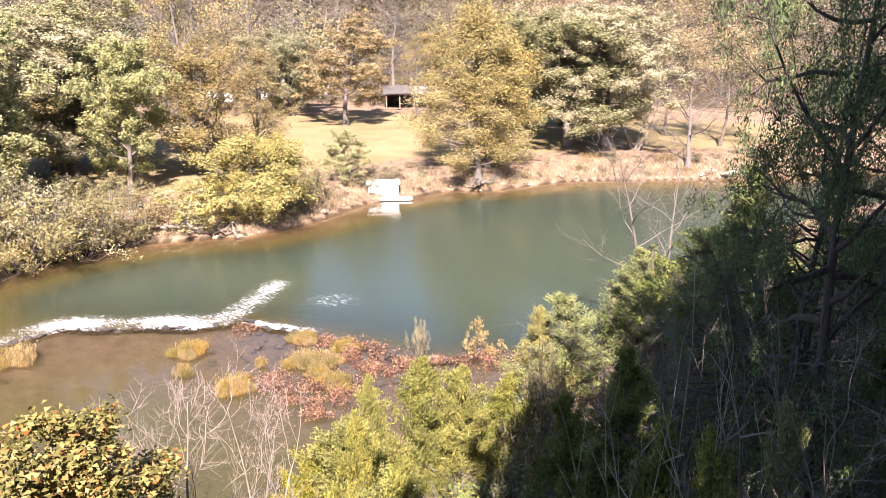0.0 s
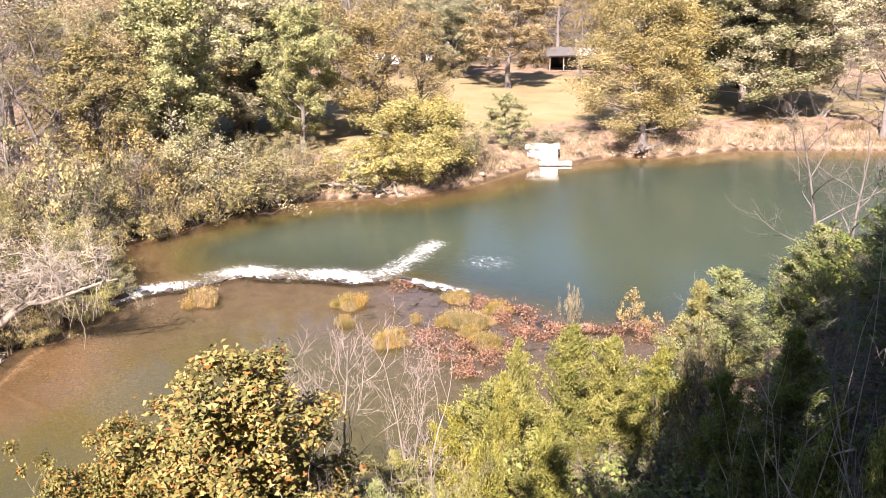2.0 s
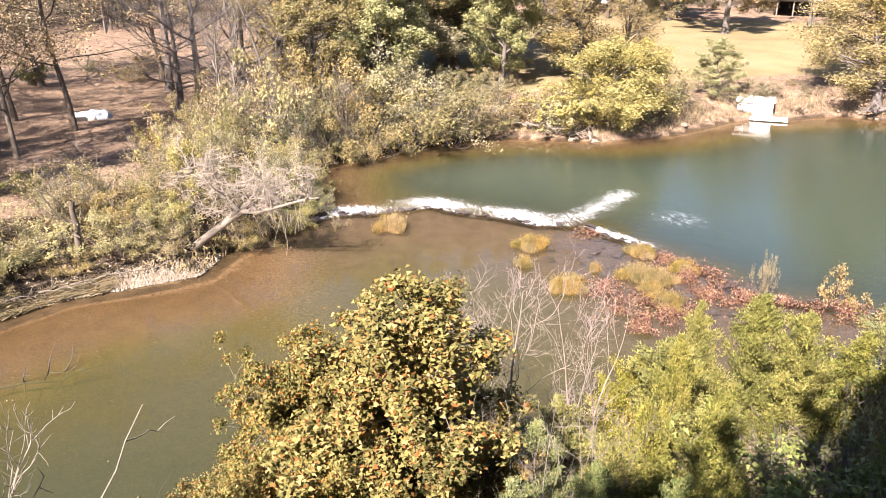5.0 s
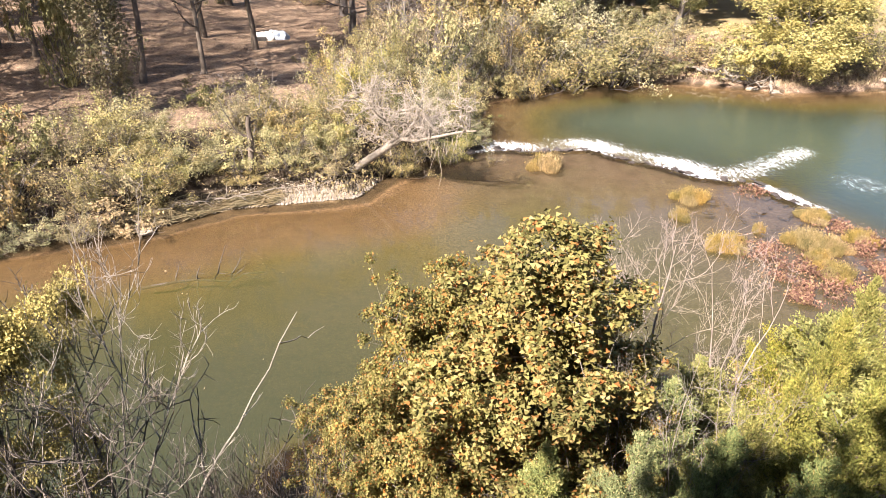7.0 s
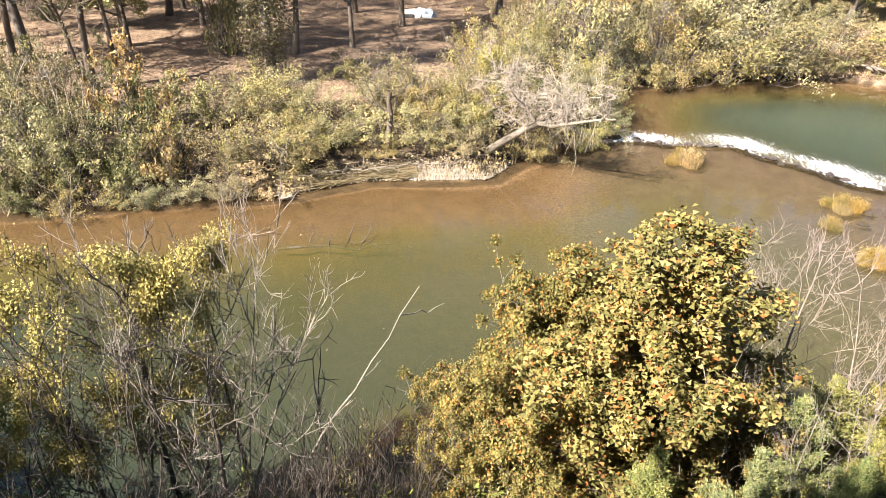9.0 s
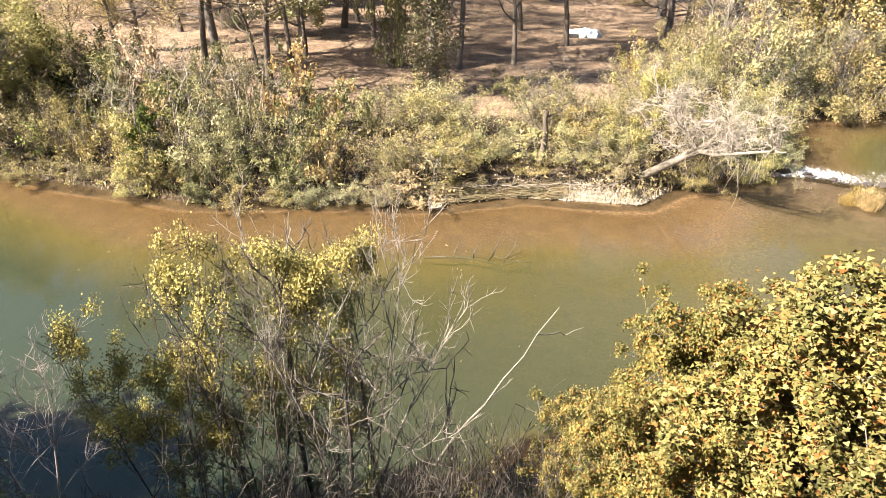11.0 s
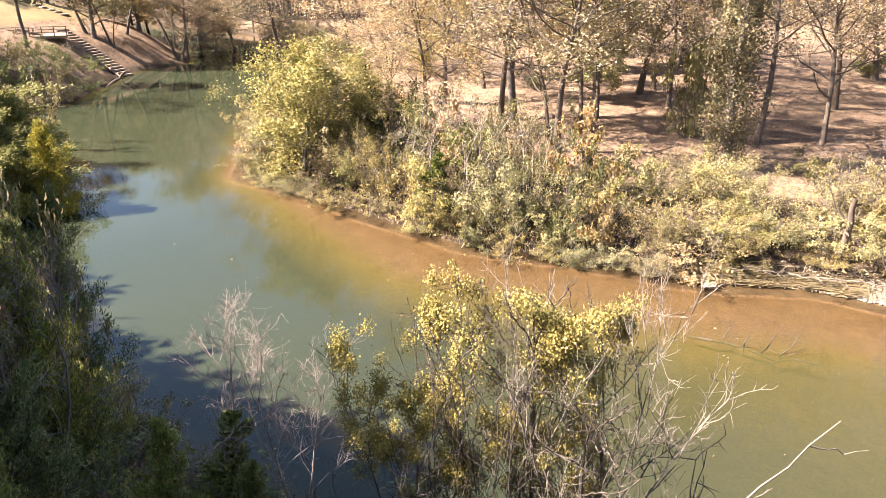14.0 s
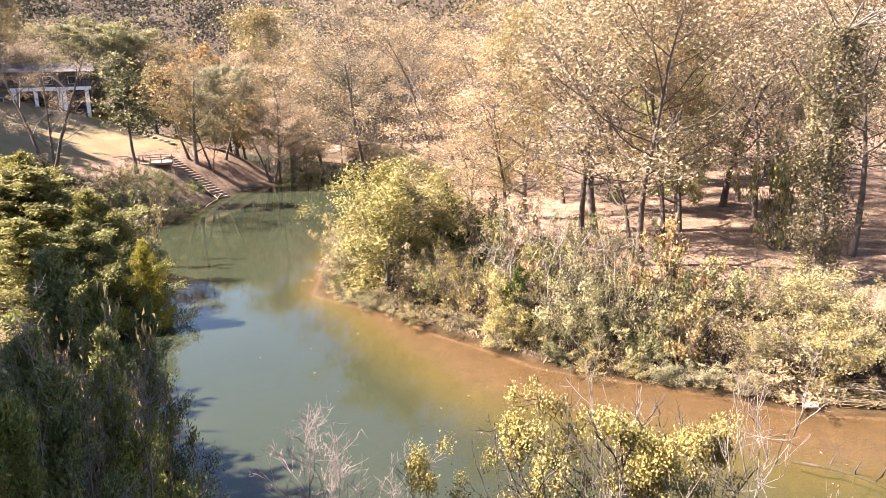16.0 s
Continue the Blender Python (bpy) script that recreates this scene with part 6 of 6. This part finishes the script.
dead_wood("dead_branch", "bare bleached branch leaning out over the water", "branch", (-3.0, 10.5, 3.0), (-0.95, 10.95, 6.6), 0.028, 0.008, 2, 52, "pale", 0.10, 1)
dead_wood("dead_branch", "dark leafless branch leaning over the bank", "branch", (-2.4, 9.0, 2.2), (-3.3, 12.4, 3.9), 0.035, 0.01, 10, 53, "dark", 0.2)
dead_wood("dead_branch", "dark leafless branch leaning over the bank", "branch", (-3.4, 9.0, 2.2), (-1.2, 12.2, 3.2), 0.035, 0.01, 10, 54, "dark", 0.2)
dead_wood("snag", "broken pale trunk standing in the thicket", "tree stump", (-4.4, 33.2, 1.2), (-4.2, 33.0, 3.9), 0.17, 0.11, 3, 55, "brown", 0.12)
dead_wood("sunken_branch", "drowned brush lying in the pool", "branch", (-25.0, 10.9, -0.05), (-23.3, 11.6, 0.25), 0.04, 0.015, 9, 56, "dark")


def leaning_tree():
    """The bleached tree that leans out from the bank over the water by the fall."""
    rng = np.random.default_rng(60)
    root = new("leaning_tree")
    root.location = (0.1, 34.2, 0.5)
    pts = np.array([[-0.6, 0.3, -0.4], [0.1, 0.0, 0.15], [0.8, -0.4, 0.8], [1.6, -0.9, 1.5], [2.4, -1.4, 2.2], [2.9, -1.7, 2.8], [3.2, -1.9, 3.4], [3.4, -2.0, 4.0]])
    thick, fine = [(pts, np.array([0.32, 0.22, 0.19, 0.17, 0.14, 0.09, 0.06, 0.03]))], []
    for k in range(7):
        thick.append(limb(rng, pts[0] + [0.2, 0, 0.2], unit(np.array([-0.3, 0.1, -0.25]) + rng.normal(size=3) * 0.5), 0.9, 0.10, 0.02, 5, 0.3))
    # one heavy limb runs on low over the water, two rise and part
    low = np.array([pts[4], [3.1, -2.3, 2.35], [4.0, -3.0, 2.75], [4.9, -3.6, 3.1], [5.5, -4.0, 3.25]])
    rise = np.array([pts[4], [1.9, -1.5, 3.0], [1.3, -1.5, 3.6], [0.7, -1.4, 4.1], [0.3, -1.3, 4.5]])
    thick += [(low, np.array([0.10, 0.085, 0.07, 0.055, 0.03])), (rise, np.array([0.08, 0.06, 0.05, 0.035, 0.02]))]
    bearers = [(pts, 3.0, 6.9, 28), (low, 0.6, 3.9, 20), (rise, 0.6, 3.9, 20)]
    for line, f0, f1, n in bearers:
        for k in range(n):
            f = rng.uniform(f0, f1)
            at = line[int(f)] + (line[int(f) + 1] - line[int(f)]) * (f % 1)
            way = unit(np.array([rng.uniform(-1.0, 0.9), rng.uniform(-0.8, 0.8), rng.uniform(0.0, 1.0) if line is not low else rng.uniform(0.3, 1.2)]))
            ln = rng.uniform(1.2, 2.3)
            lp, lr = limb(rng, at, way, ln, rng.uniform(0.026, 0.044), 0.010, 7, 0.42, 0.03)
            thick.append((lp, lr))
            for _ in range(6):
                i = rng.integers(1, 7)
                sp = limb(rng, lp[i], unit(way + rng.normal(size=3) * 0.9), ln * rng.uniform(0.25, 0.5), 0.017, 0.008, 5, 0.4, -0.02)
                fine.append(sp)
                for _ in range(4):
                    fine.append(limb(rng, sp[0][rng.integers(1, 5)], unit(way + rng.normal(size=3) * 1.1), ln * rng.uniform(0.14, 0.3), 0.008, 0.004, 4, 0.35, -0.02))
    for k in range(16):
        at = low[rng.integers(1, 4)] + rng.normal(size=3) * 0.3
        fine.append(limb(rng, at, unit(np.array([rng.uniform(-0.3, 0.3), rng.uniform(-0.4, 0.2), -1.0])), rng.uniform(0.8, 2.0), 0.012, 0.004, 5, 0.25))
    part("trunk", mesh_np("trunk", *tubes(thick, 7), smooth_faces=True), root, m=BARK["drift"])
    part("crown", mesh_np("crown", *tubes(fine, 4), smooth_faces=True), root, "bare bleached twigs", m=BARK["bleached"])
    return tagged(root, "bleached leafless tree leaning out over the fall", "tree")


leaning_tree()


def vine_tree(x, y, tall, reach):
    """A trunk smothered in climbing vine."""
    rng = np.random.default_rng(61)
    root = new("vine_covered_tree")
    root.location = (x, y, ground_z(x, y))
    pts, rad = limb(rng, (0, 0, -0.3), (0, 0, 1), tall, 0.34, 0.1, 9, 0.05, 0.03)
    thick = [(pts, rad)]
    for k in range(16):
        thick.append(limb(rng, pts[rng.integers(4, 9)], unit(rng.normal(size=3) * [1, 1, 0.3] + [0, 0, 0.4]), rng.uniform(1.5, 4), 0.06, 0.012, 6, 0.3))
    part("trunk", mesh_np("trunk", *tubes(thick, 7), smooth_faces=True), root, m=BARK["grey"])
    n = 14000
    z = tall * rng.uniform(0, 1, n) ** 0.8
    a = rng.uniform(0, 6.28, n)
    r = reach * (0.35 + 0.65 * rng.uniform(0, 1, n)) * (0.75 + 0.45 * waves(z * 1.4, a * 1.3, 1.0, 2))
    c = np.stack([np.interp(z, pts[:, 2], pts[:, 0]) + r * np.cos(a), np.interp(z, pts[:, 2], pts[:, 1]) + r * np.sin(a), z], -1)
    part("vine", mesh_np("vine", *cards(rng, c, 0.15, 0.11, outward=0.6)), root, "yellow green and brown vine leaves", m=LEAF["brush"])
    return tagged(root, "tall tree smothered in yellowing vine", "tree")


vine_tree(-11.9, 41.2, 13.0, 1.9)


def floating_leaves(count):
    rng = np.random.default_rng(62)
    xy = np.stack([rng.uniform(-34, 0, count), rng.uniform(14, 27, count)], -1)
    xy = xy[land(xy[:, 0], xy[:, 1])[4]]
    v, q = cards(rng, np.concatenate([xy, np.full((len(xy), 1), 0.295)], 1), 0.12, 0.10, fold=0.02)
    v[:, 2] = 0.293 + 0.02 * (v[:, 2] > 0.295)
    me = mesh_np("floating_leaves", v, q, [LEAF["straw"]])
    return tagged(new("floating_leaves", me), "fallen pale leaves drifting on the river", "leaves", kind="stuff")


floating_leaves(60)


def bank_straw(count):
    """Dry grass along the foot of the far bank and through the wood."""
    rng = np.random.default_rng(63)
    c = []
    for x, y, nx, ny in along(FAR_SHORE, -38, 90, 0.5):
        n = count * (3 if x > 24 else 1)
        b = rng.uniform(-0.1, 2.6 if x > 24 else 1.2, n)
        s = rng.uniform(-0.4, 0.4, (n, 2))
        c.append(np.stack([x + nx * b + s[:, 0], y + ny * b + s[:, 1]], -1))
    c = np.concatenate(c)
    d = land(c[:, 0], c[:, 1])
    z, c = d[0][~d[4]], c[~d[4]]
    way = unit(rng.normal(size=(len(c), 3)) * [0.35, 0.35, 0.1] + [0, 0, 1])
    v, q = cards(rng, np.concatenate([c, z[:, None] + 0.18], 1), 0.5, 0.05, way, 0.2, fold=0.05)
    me = mesh_np("dry_grass", v, q, [LEAF["straw"]])
    return tagged(new("dry_grass", me), "dry straw coloured grass along the bank", "grass", kind="stuff")


bank_straw(20)


def flat_reeds(count):
    """Reeds laid flat by high water on the upstream half of the gravel bar."""
    rng = np.random.default_rng(66)
    k = rng.uniform(0, 1, count)
    xy = np.stack([-9.2 + 6.2 * k, 29.6 + 2.3 * k + rng.normal(size=count) * 0.45], -1)
    d = land(xy[:, 0], xy[:, 1])
    xy, z = xy[~d[4]], d[0][~d[4]]
    way = unit(np.array([[1.0, 0.42, 0.05]]) + rng.normal(size=(len(xy), 3)) * [0.25, 0.25, 0.06])
    v, q = cards(rng, np.concatenate([xy, (z + rng.uniform(0.03, 0.22, len(xy)))[:, None]], 1), 1.0, 0.045, way, 0.1, fold=0.1)
    return tagged(new("flattened_reeds", mesh_np("flattened_reeds", v, q, [LEAF["straw"]])), "dry reeds laid flat on the gravel bar", "reeds", kind="stuff")


flat_reeds(1500)


# ---- buildings and yard ----
def block(bm, x0, x1, y0, y1, z0, z1, bevel=0.0):
    made = bmesh.ops.create_cube(bm, size=1.0)["verts"]
    for v in made:
        v.co = Vector(((x0 + x1) / 2 + v.co.x * (x1 - x0), (y0 + y1) / 2 + v.co.y * (y1 - y0), (z0 + z1) / 2 + v.co.z * (z1 - z0)))
    if bevel:
        edges = list({e for v in made for e in v.link_edges})
        bmesh.ops.bevel(bm, geom=edges, offset=bevel, segments=1, affect="EDGES")
    return made


def slab(name, parent, m, x0, x1, y0, y1, z0, z1, bevel=0.01, label=""):
    bm = bmesh.new()
    block(bm, x0, x1, y0, y1, z0, z1, bevel)
    return part(name, bm, parent, label, m)


def gable(name, parent, m, x0, x1, y0, y1, eave, ridge, thick=0.12, label="", along_x=True):
    """A pitched roof of two thick slopes, ridge along x or along y."""
    bm = bmesh.new()
    if along_x:
        mid = (y0 + y1) / 2
        prof = [(y0, eave), (mid, ridge), (y1, eave), (y1, eave - thick), (mid, ridge - thick), (y0, eave - thick)]
        rings = [[bm.verts.new((x, a, b)) for a, b in prof] for x in (x0, x1)]
    else:
        mid = (x0 + x1) / 2
        prof = [(x0, eave), (mid, ridge), (x1, eave), (x1, eave - thick), (mid, ridge - thick), (x0, eave - thick)]
        rings = [[bm.verts.new((a, y, b)) for a, b in prof] for y in (y0, y1)]
    for k in range(6):
        bm.faces.new((rings[0][k], rings[0][(k + 1) % 6], rings[1][(k + 1) % 6], rings[1][k]))
    for ring in rings:
        bm.faces.new((ring[0], ring[1], ring[4], ring[5]))
        bm.faces.new((ring[1], ring[2], ring[3], ring[4]))
    bmesh.ops.recalc_face_normals(bm, faces=bm.faces)
    return part(name, bm, parent, label, m)


def boathouse():
    root = new("boathouse")
    root.matrix_basis = pose(49.6, 52.6, 0.12, 0, 0, -43)
    w, d, h = 3.0, 2.2, 1.35
    part_of = dict(parent=root, m=MAT_WHITE)
    slab("wall", x0=-w / 2, x1=w / 2, y0=d - 0.08, y1=d, z0=0.15, z1=h, **part_of)
    slab("wall", x0=w / 2 - 0.08, x1=w / 2, y0=0, y1=d - 0.084, z0=0.15, z1=h, **part_of)
    slab("wall", x0=-w / 2, x1=-w / 2 + 0.08, y0=0, y1=d - 0.084, z0=0.15, z1=h, **part_of)
    slab("wall", x0=-w / 2 + 0.084, x1=-0.75, y0=0, y1=0.08, z0=0.15, z1=h, **part_of)
    slab("wall", x0=-0.2, x1=w / 2 - 0.084, y0=0, y1=0.08, z0=0.15, z1=h, **part_of)
    slab("door", root, MAT_CONCRETE, -0.74, -0.21, 0.03, 0.07, 0.15, h - 0.05, label="pale grey door")
    bm = bmesh.new()
    for v in block(bm, -w / 2 - 0.15, w / 2 + 0.15, -0.2, d + 0.15, h + 0.004, h + 0.10, 0.0):
        v.co.z += 0.10 * (v.co.y / d)
    part("roof", bm, root, "white sheet roof", MAT_WHITE)
    slab("platform", root, MAT_WHITE, -0.3, 2.8, -1.3, -0.004, -0.05, 0.14, label="white floating platform")
    slab("base", root, MAT_CONCRETE, -w / 2, w / 2, 0, d, -0.4, 0.146, label="pale concrete base")
    return tagged(root, "small white boathouse with a floating platform", "boathouse")


boathouse()


def pavilion():
    root = new("pavilion")
    x, y = 95.2, 92.4
    root.matrix_basis = pose(x, y, ground_z(x, y) - 0.2, 0, 0, -46)
    for px in (-4.7, -2.4, 0.0, 2.4, 4.7):
        slab("post", root, MAT_TIMBER, px - 0.09, px + 0.09, -2.9, -2.72, 0, 2.42)
    # near black back and side wall put in for the shade under the roof
    slab("back_wall", root, MAT_DARK, -4.8, 4.8, 2.5, 2.65, 0, 2.42, label="near black wall for the shade under the roof")
    slab("side_wall", root, MAT_DARK, -4.8, -4.68, -0.6, 2.496, 0, 2.42)
    slab("beam", root, MAT_TIMBER, -4.9, 4.9, -2.95, -2.70, 2.424, 2.62)
    slab("floor", root, MAT_CONCRETE, -4.9, 4.9, -3.0, 2.7, -0.5, -0.004 + 0.0)
    gable("roof", root, MAT_ROOF, 0.2, 5.3, -3.4, 3.1, 2.75, 3.8, label="white metal roof")
    gable("roof", root, MAT_SHINGLE, -5.3, 0.19, -3.4, 3.1, 2.75, 4.0, label="grey roof")
    slab("table", root, MAT_TIMBER, 1.0, 3.0, -1.2, -0.4, 0.68, 0.76)
    for px in (1.2, 2.8):
        slab("table_leg", root, MAT_TIMBER, px - 0.05, px + 0.05, -0.9, -0.7, 0, 0.676)
    return tagged(root, "open picnic pavilion with a white metal roof on the lawn", "pavilion")


pavilion()


def shed(name, x, y, turn, w, d, h, wall, roof, label):
    root = new(name)
    root.matrix_basis = pose(x, y, ground_z(x, y) - 0.2, 0, 0, turn)
    slab("front_wall", root, wall, -w / 2, w / 2, -d / 2, -d / 2 + 0.12, 0, h)
    slab("back_wall", root, wall, -w / 2, w / 2, d / 2 - 0.12, d / 2, 0, h)
    slab("side_wall", root, wall, -w / 2, -w / 2 + 0.12, -d / 2 + 0.124, d / 2 - 0.124, 0, h)
    slab("side_wall", root, wall, w / 2 - 0.12, w / 2, -d / 2 + 0.124, d / 2 - 0.124, 0, h)
    slab("door", root, MAT_DARK, -0.5, 0.5, -d / 2 - 0.05, -d / 2 - 0.004, 0.2, h - 0.3)
    gable("roof", root, roof, -w / 2 - 0.3, w / 2 + 0.3, -d / 2 - 0.3, d / 2 + 0.3, h + 0.13, h + 1.1)
    return tagged(root, label, "shed")


shed("shed", 84.5, 118.5, -36, 5.0, 4.0, 2.6, MAT_WHITE, MAT_ROOF, "white shed half hidden among the trees")
shed("barn", 74.0, 120.0, -32, 5.0, 4.0, 2.4, MAT_WHITE, MAT_RED, "white barn with a red roof behind trees")


def raised_house():
    """House on tall white piers, over an open undercroft."""
    root = new("house")
    x, y = HOUSE
    root.matrix_basis = pose(x, y, HOUSE_Z, 0, 0, 68)
    for px in (-4.4, -1.9, 0.9, 1.5, 4.2):
        slab("pier", root, MAT_WHITE, px - 0.22, px + 0.22, 0, 0.44, -0.6, 2.9, 0.02)
    for px in (-4.4, 1.2, 4.2):
        slab("pier", root, MAT_WHITE, px - 0.22, px + 0.22, 3.2, 3.64, -0.6, 2.9, 0.02)
    slab("beam", root, MAT_WHITE, -5.0, 4.8, -0.06, 0.5, 2.904, 3.35, label="white beam")
    slab("undercroft_wall", root, MAT_SIDING, -9.5, -4.7, 0.6, 0.8, -0.6, 2.9, label="grey lower wall")
    # near black sheet for the shade within the undercroft
    slab("back_wall", root, MAT_DARK, -9.5, 4.6, 6.2, 6.4, -0.6, 2.9)
    slab("floor", root, MAT_TIMBER, -9.6, 4.8, 0.504, 7.6, 2.91, 3.3)
    slab("front_wall", root, MAT_SIDING, -9.6, 4.7, 1.9, 2.1, 3.304, 5.2, label="dark grey upper wall")
    slab("side_wall", root, MAT_SIDING, 4.5, 4.7, 2.104, 7.5, 3.304, 5.2)
    slab("rear_wall", root, MAT_SIDING, -9.6, 4.496, 7.3, 7.5, 3.304, 5.2)
    for px in np.arange(-4.8, 4.7, 0.45):
        slab("baluster", root, MAT_DARK, px - 0.03, px + 0.03, 0.1, 0.16, 3.354, 4.22, 0)
    slab("rail", root, MAT_DARK, -4.9, 4.75, 0.06, 0.2, 4.224, 4.32)
    for px in (-8.2, -6.4, -3.2, -0.4, 2.6):
        win = new("window")
        win.parent = root
        slab("frame", win, MAT_WHITE, px - 0.55, px + 0.55, 1.84, 1.896, 3.7, 4.8)
        slab("pane", win, MAT_GLASS, px - 0.46, px + 0.46, 1.81, 1.836, 3.78, 4.72, 0)
    for px in (-8.3, -6.2):
        win = new("window")
        win.parent = root
        slab("frame", win, MAT_WHITE, px - 0.5, px + 0.5, 0.54, 0.596, 0.9, 2.2)
        slab("pane", win, MAT_GLASS, px - 0.42, px + 0.42, 0.51, 0.536, 0.98, 2.12, 0)
    gable("roof", root, MAT_SHINGLE, -6.0, 5.4, -0.6, 8.0, 5.33, 6.5, label="grey shingle roof")
    gable("gable_roof", root, MAT_SHINGLE, -11.0, -6.02, -0.9, 7.5, 5.2, 6.8, label="pale roof of the side wing", along_x=False)
    return tagged(root, "raised house on white piers above the lawn", "house")


HOUSE = (-106.5, 36.5)
HOUSE_Z = 10.2
raised_house()


def deck():
    root = new("deck")
    root.matrix_basis = pose(-84.0, 37.2, 4.55, 0, 0, 62)
    for k in range(16):
        slab("plank", root, MAT_TIMBER, -3.6 + 0.45 * k, -3.6 + 0.45 * k + 0.43, 0, 3.4, 0.0, 0.06, 0)
    slab("rim_joist", root, MAT_TIMBER, -3.6, 3.6, 0.02, 0.12, -0.2, -0.004)
    for k in range(7):
        slab("rail_post", root, MAT_TIMBER, -3.6 + 1.18 * k, -3.5 + 1.18 * k, 0.02, 0.12, 0.064, 0.96, 0)
    for z in (0.4, 0.68, 0.97):
        slab("rail", root, MAT_TIMBER, -3.65, 3.65, 0.0, 0.14, z, z + 0.07, 0)
    for px in (-3.4, 0.0, 3.3):
        slab("leg", root, MAT_TIMBER, px, px + 0.16, 0.2, 0.36, -3.0, -0.01, 0)
    slab("bench", root, MAT_TIMBER, -3.2, -1.0, 2.4, 2.9, 0.42, 0.50)
    for px in (-3.1, -1.2):
        slab("bench_leg", root, MAT_TIMBER, px, px + 0.1, 2.5, 2.8, 0.064, 0.416, 0)
    return tagged(root, "weathered timber deck with a railing above the bank", "deck")


deck()


def garden_table():
    root = new("garden_table")
    root.matrix_basis = pose(-85.6, 37.6, 4.615, 0, 0, 62)
    slab("tabletop", root, MAT_TIMBER, -0.9, 0.9, -0.45, 0.45, 0.70, 0.76)
    for px in (-0.75, 0.65):
        for py in (-0.35, 0.27):
            slab("leg", root, MAT_TIMBER, px, px + 0.08, py, py + 0.08, 0, 0.696, 0)
    return tagged(root, "plain wooden garden table standing on the deck", "table")


garden_table()


def staircase():
    root = new("staircase")
    top, foot, n = Vector((-87.4, 42.3, 4.75)), Vector((-78.4, 44.2, 0.45)), 19
    root.location = foot
    run = top - foot
    turn = math.atan2(run.y, run.x)
    for k in range(n):
        p = run * (k / (n - 1))
        bm = bmesh.new()
        block(bm, -0.2, 0.2, -0.8, 0.8, -0.14, 0.02, 0.01)
        bmesh.ops.transform(bm, matrix=Matrix.Translation(p) @ Matrix.Rotation(turn, 4, "Z"), verts=bm.verts)
        part("step", bm, root, m=MAT_TIMBER)
    for side in (-0.86, 0.86):
        off = Vector((-math.sin(turn), math.cos(turn), 0)) * side
        part("stringer", mesh_np("stringer", *tubes([(np.array([list(off + run * k - Vector((0, 0, 0.12))) for k in (-0.03, 0.5, 1.02)]), np.full(3, 0.10))], 4)), root, m=MAT_TIMBER)
    return tagged(root, "long timber staircase down the bank to the water", "stairs")


staircase()
for k in range(8):
    x, y = -98.2 + 0.75 * k + 0.1 * (k % 2), 42.6 + 0.42 * k
    bm = bmesh.new()
    bmesh.ops.create_cone(bm, cap_ends=True, segments=9, radius1=0.62, radius2=0.55, depth=0.12)
    for v in bm.verts:
        v.co.x *= 1 + 0.25 * noise.noise(v.co * 2 + Vector((k * 3.1, 0, 0)))
        v.co.y *= 0.75
    me = bpy.data.meshes.new("stepping_stone")
    bm.to_mesh(me)
    bm.free()
    me.materials.append(MAT_STONE)
    ob = tagged(new("stepping_stone", me), "pale flat stepping stone set in the lawn", "stone", "stepping stones")
    ob.matrix_basis = pose(x, y, ground_z(x, y) + 0.05, 0, 0, 40 * k)


def bird_feeder():
    root = new("bird_feeder")
    x, y = -99.2, 33.4
    root.location = (x, y, ground_z(x, y))
    slab("post", root, MAT_TIMBER, -0.1, 0.1, -0.1, 0.1, -0.2, 1.0, 0.02)
    slab("box", root, MAT_SHINGLE, -0.28, 0.28, -0.28, 0.28, 1.004, 1.35, 0.02)
    gable("roof", root, MAT_SHINGLE, -0.36, 0.36, -0.36, 0.36, 1.40, 1.62, 0.04)
    return tagged(root, "small wooden bird feeder on a post in the lawn", "bird feeder")


bird_feeder()


def tarp_pile():
    root = new("covered_pile")
    root.location = (-5.6, 62.2, ground_z(-5.6, 62.2))
    for name, x, s, m, label in (("tarpaulin", 0.7, (0.85, 0.6, 0.5), MAT_TARP, "pale blue crumpled tarpaulin"), ("sheet", -0.7, (0.6, 0.5, 0.45), MAT_CONCRETE, "dirty white sheet"), ("wrap", 0.1, (0.7, 0.7, 0.5), MAT_CONCRETE, "grey sheet")):
        bm = bmesh.new()
        bmesh.ops.create_icosphere(bm, subdivisions=3, radius=1.0)
        for v in bm.verts:
            v.co *= 1 + 0.35 * noise.noise(v.co * 1.6 + Vector((x * 7, 0, 0))) + 0.10 * noise.noise(v.co * 6)
            v.co = Vector((v.co.x * s[0] + x, v.co.y * s[1], max(v.co.z * s[2] + 0.2, -0.05)))
        part(name, bm, root, label, m)
    slab("timber_end", root, MAT_DARK, -1.3, -0.2, -0.75, -0.55, 0.0, 0.35, 0.03)
    return tagged(root, "heap covered with blue and white tarpaulins in a clearing", "pile")


tarp_pile()
dead_wood("log_boom", "dark log slanting into the water below the stairs", "log", (-79.2, 44.6, 0.5), (-71.8, 37.6, 0.02), 0.16, 0.12, 2, 70, "brown", 0.05)
for k in range(5):
    dead_wood("drowned_branch", "bare branch sticking out of the water", "branch", (-70.0 + 2.2 * k, 40.5 + 1.5 * (k % 2), -0.3), (-70.6 + 2.4 * k, 40.2 + 1.5 * (k % 2), 1.0 + 0.3 * (k % 3)), 0.06, 0.025, 2, 71 + k, "brown", 0.2)
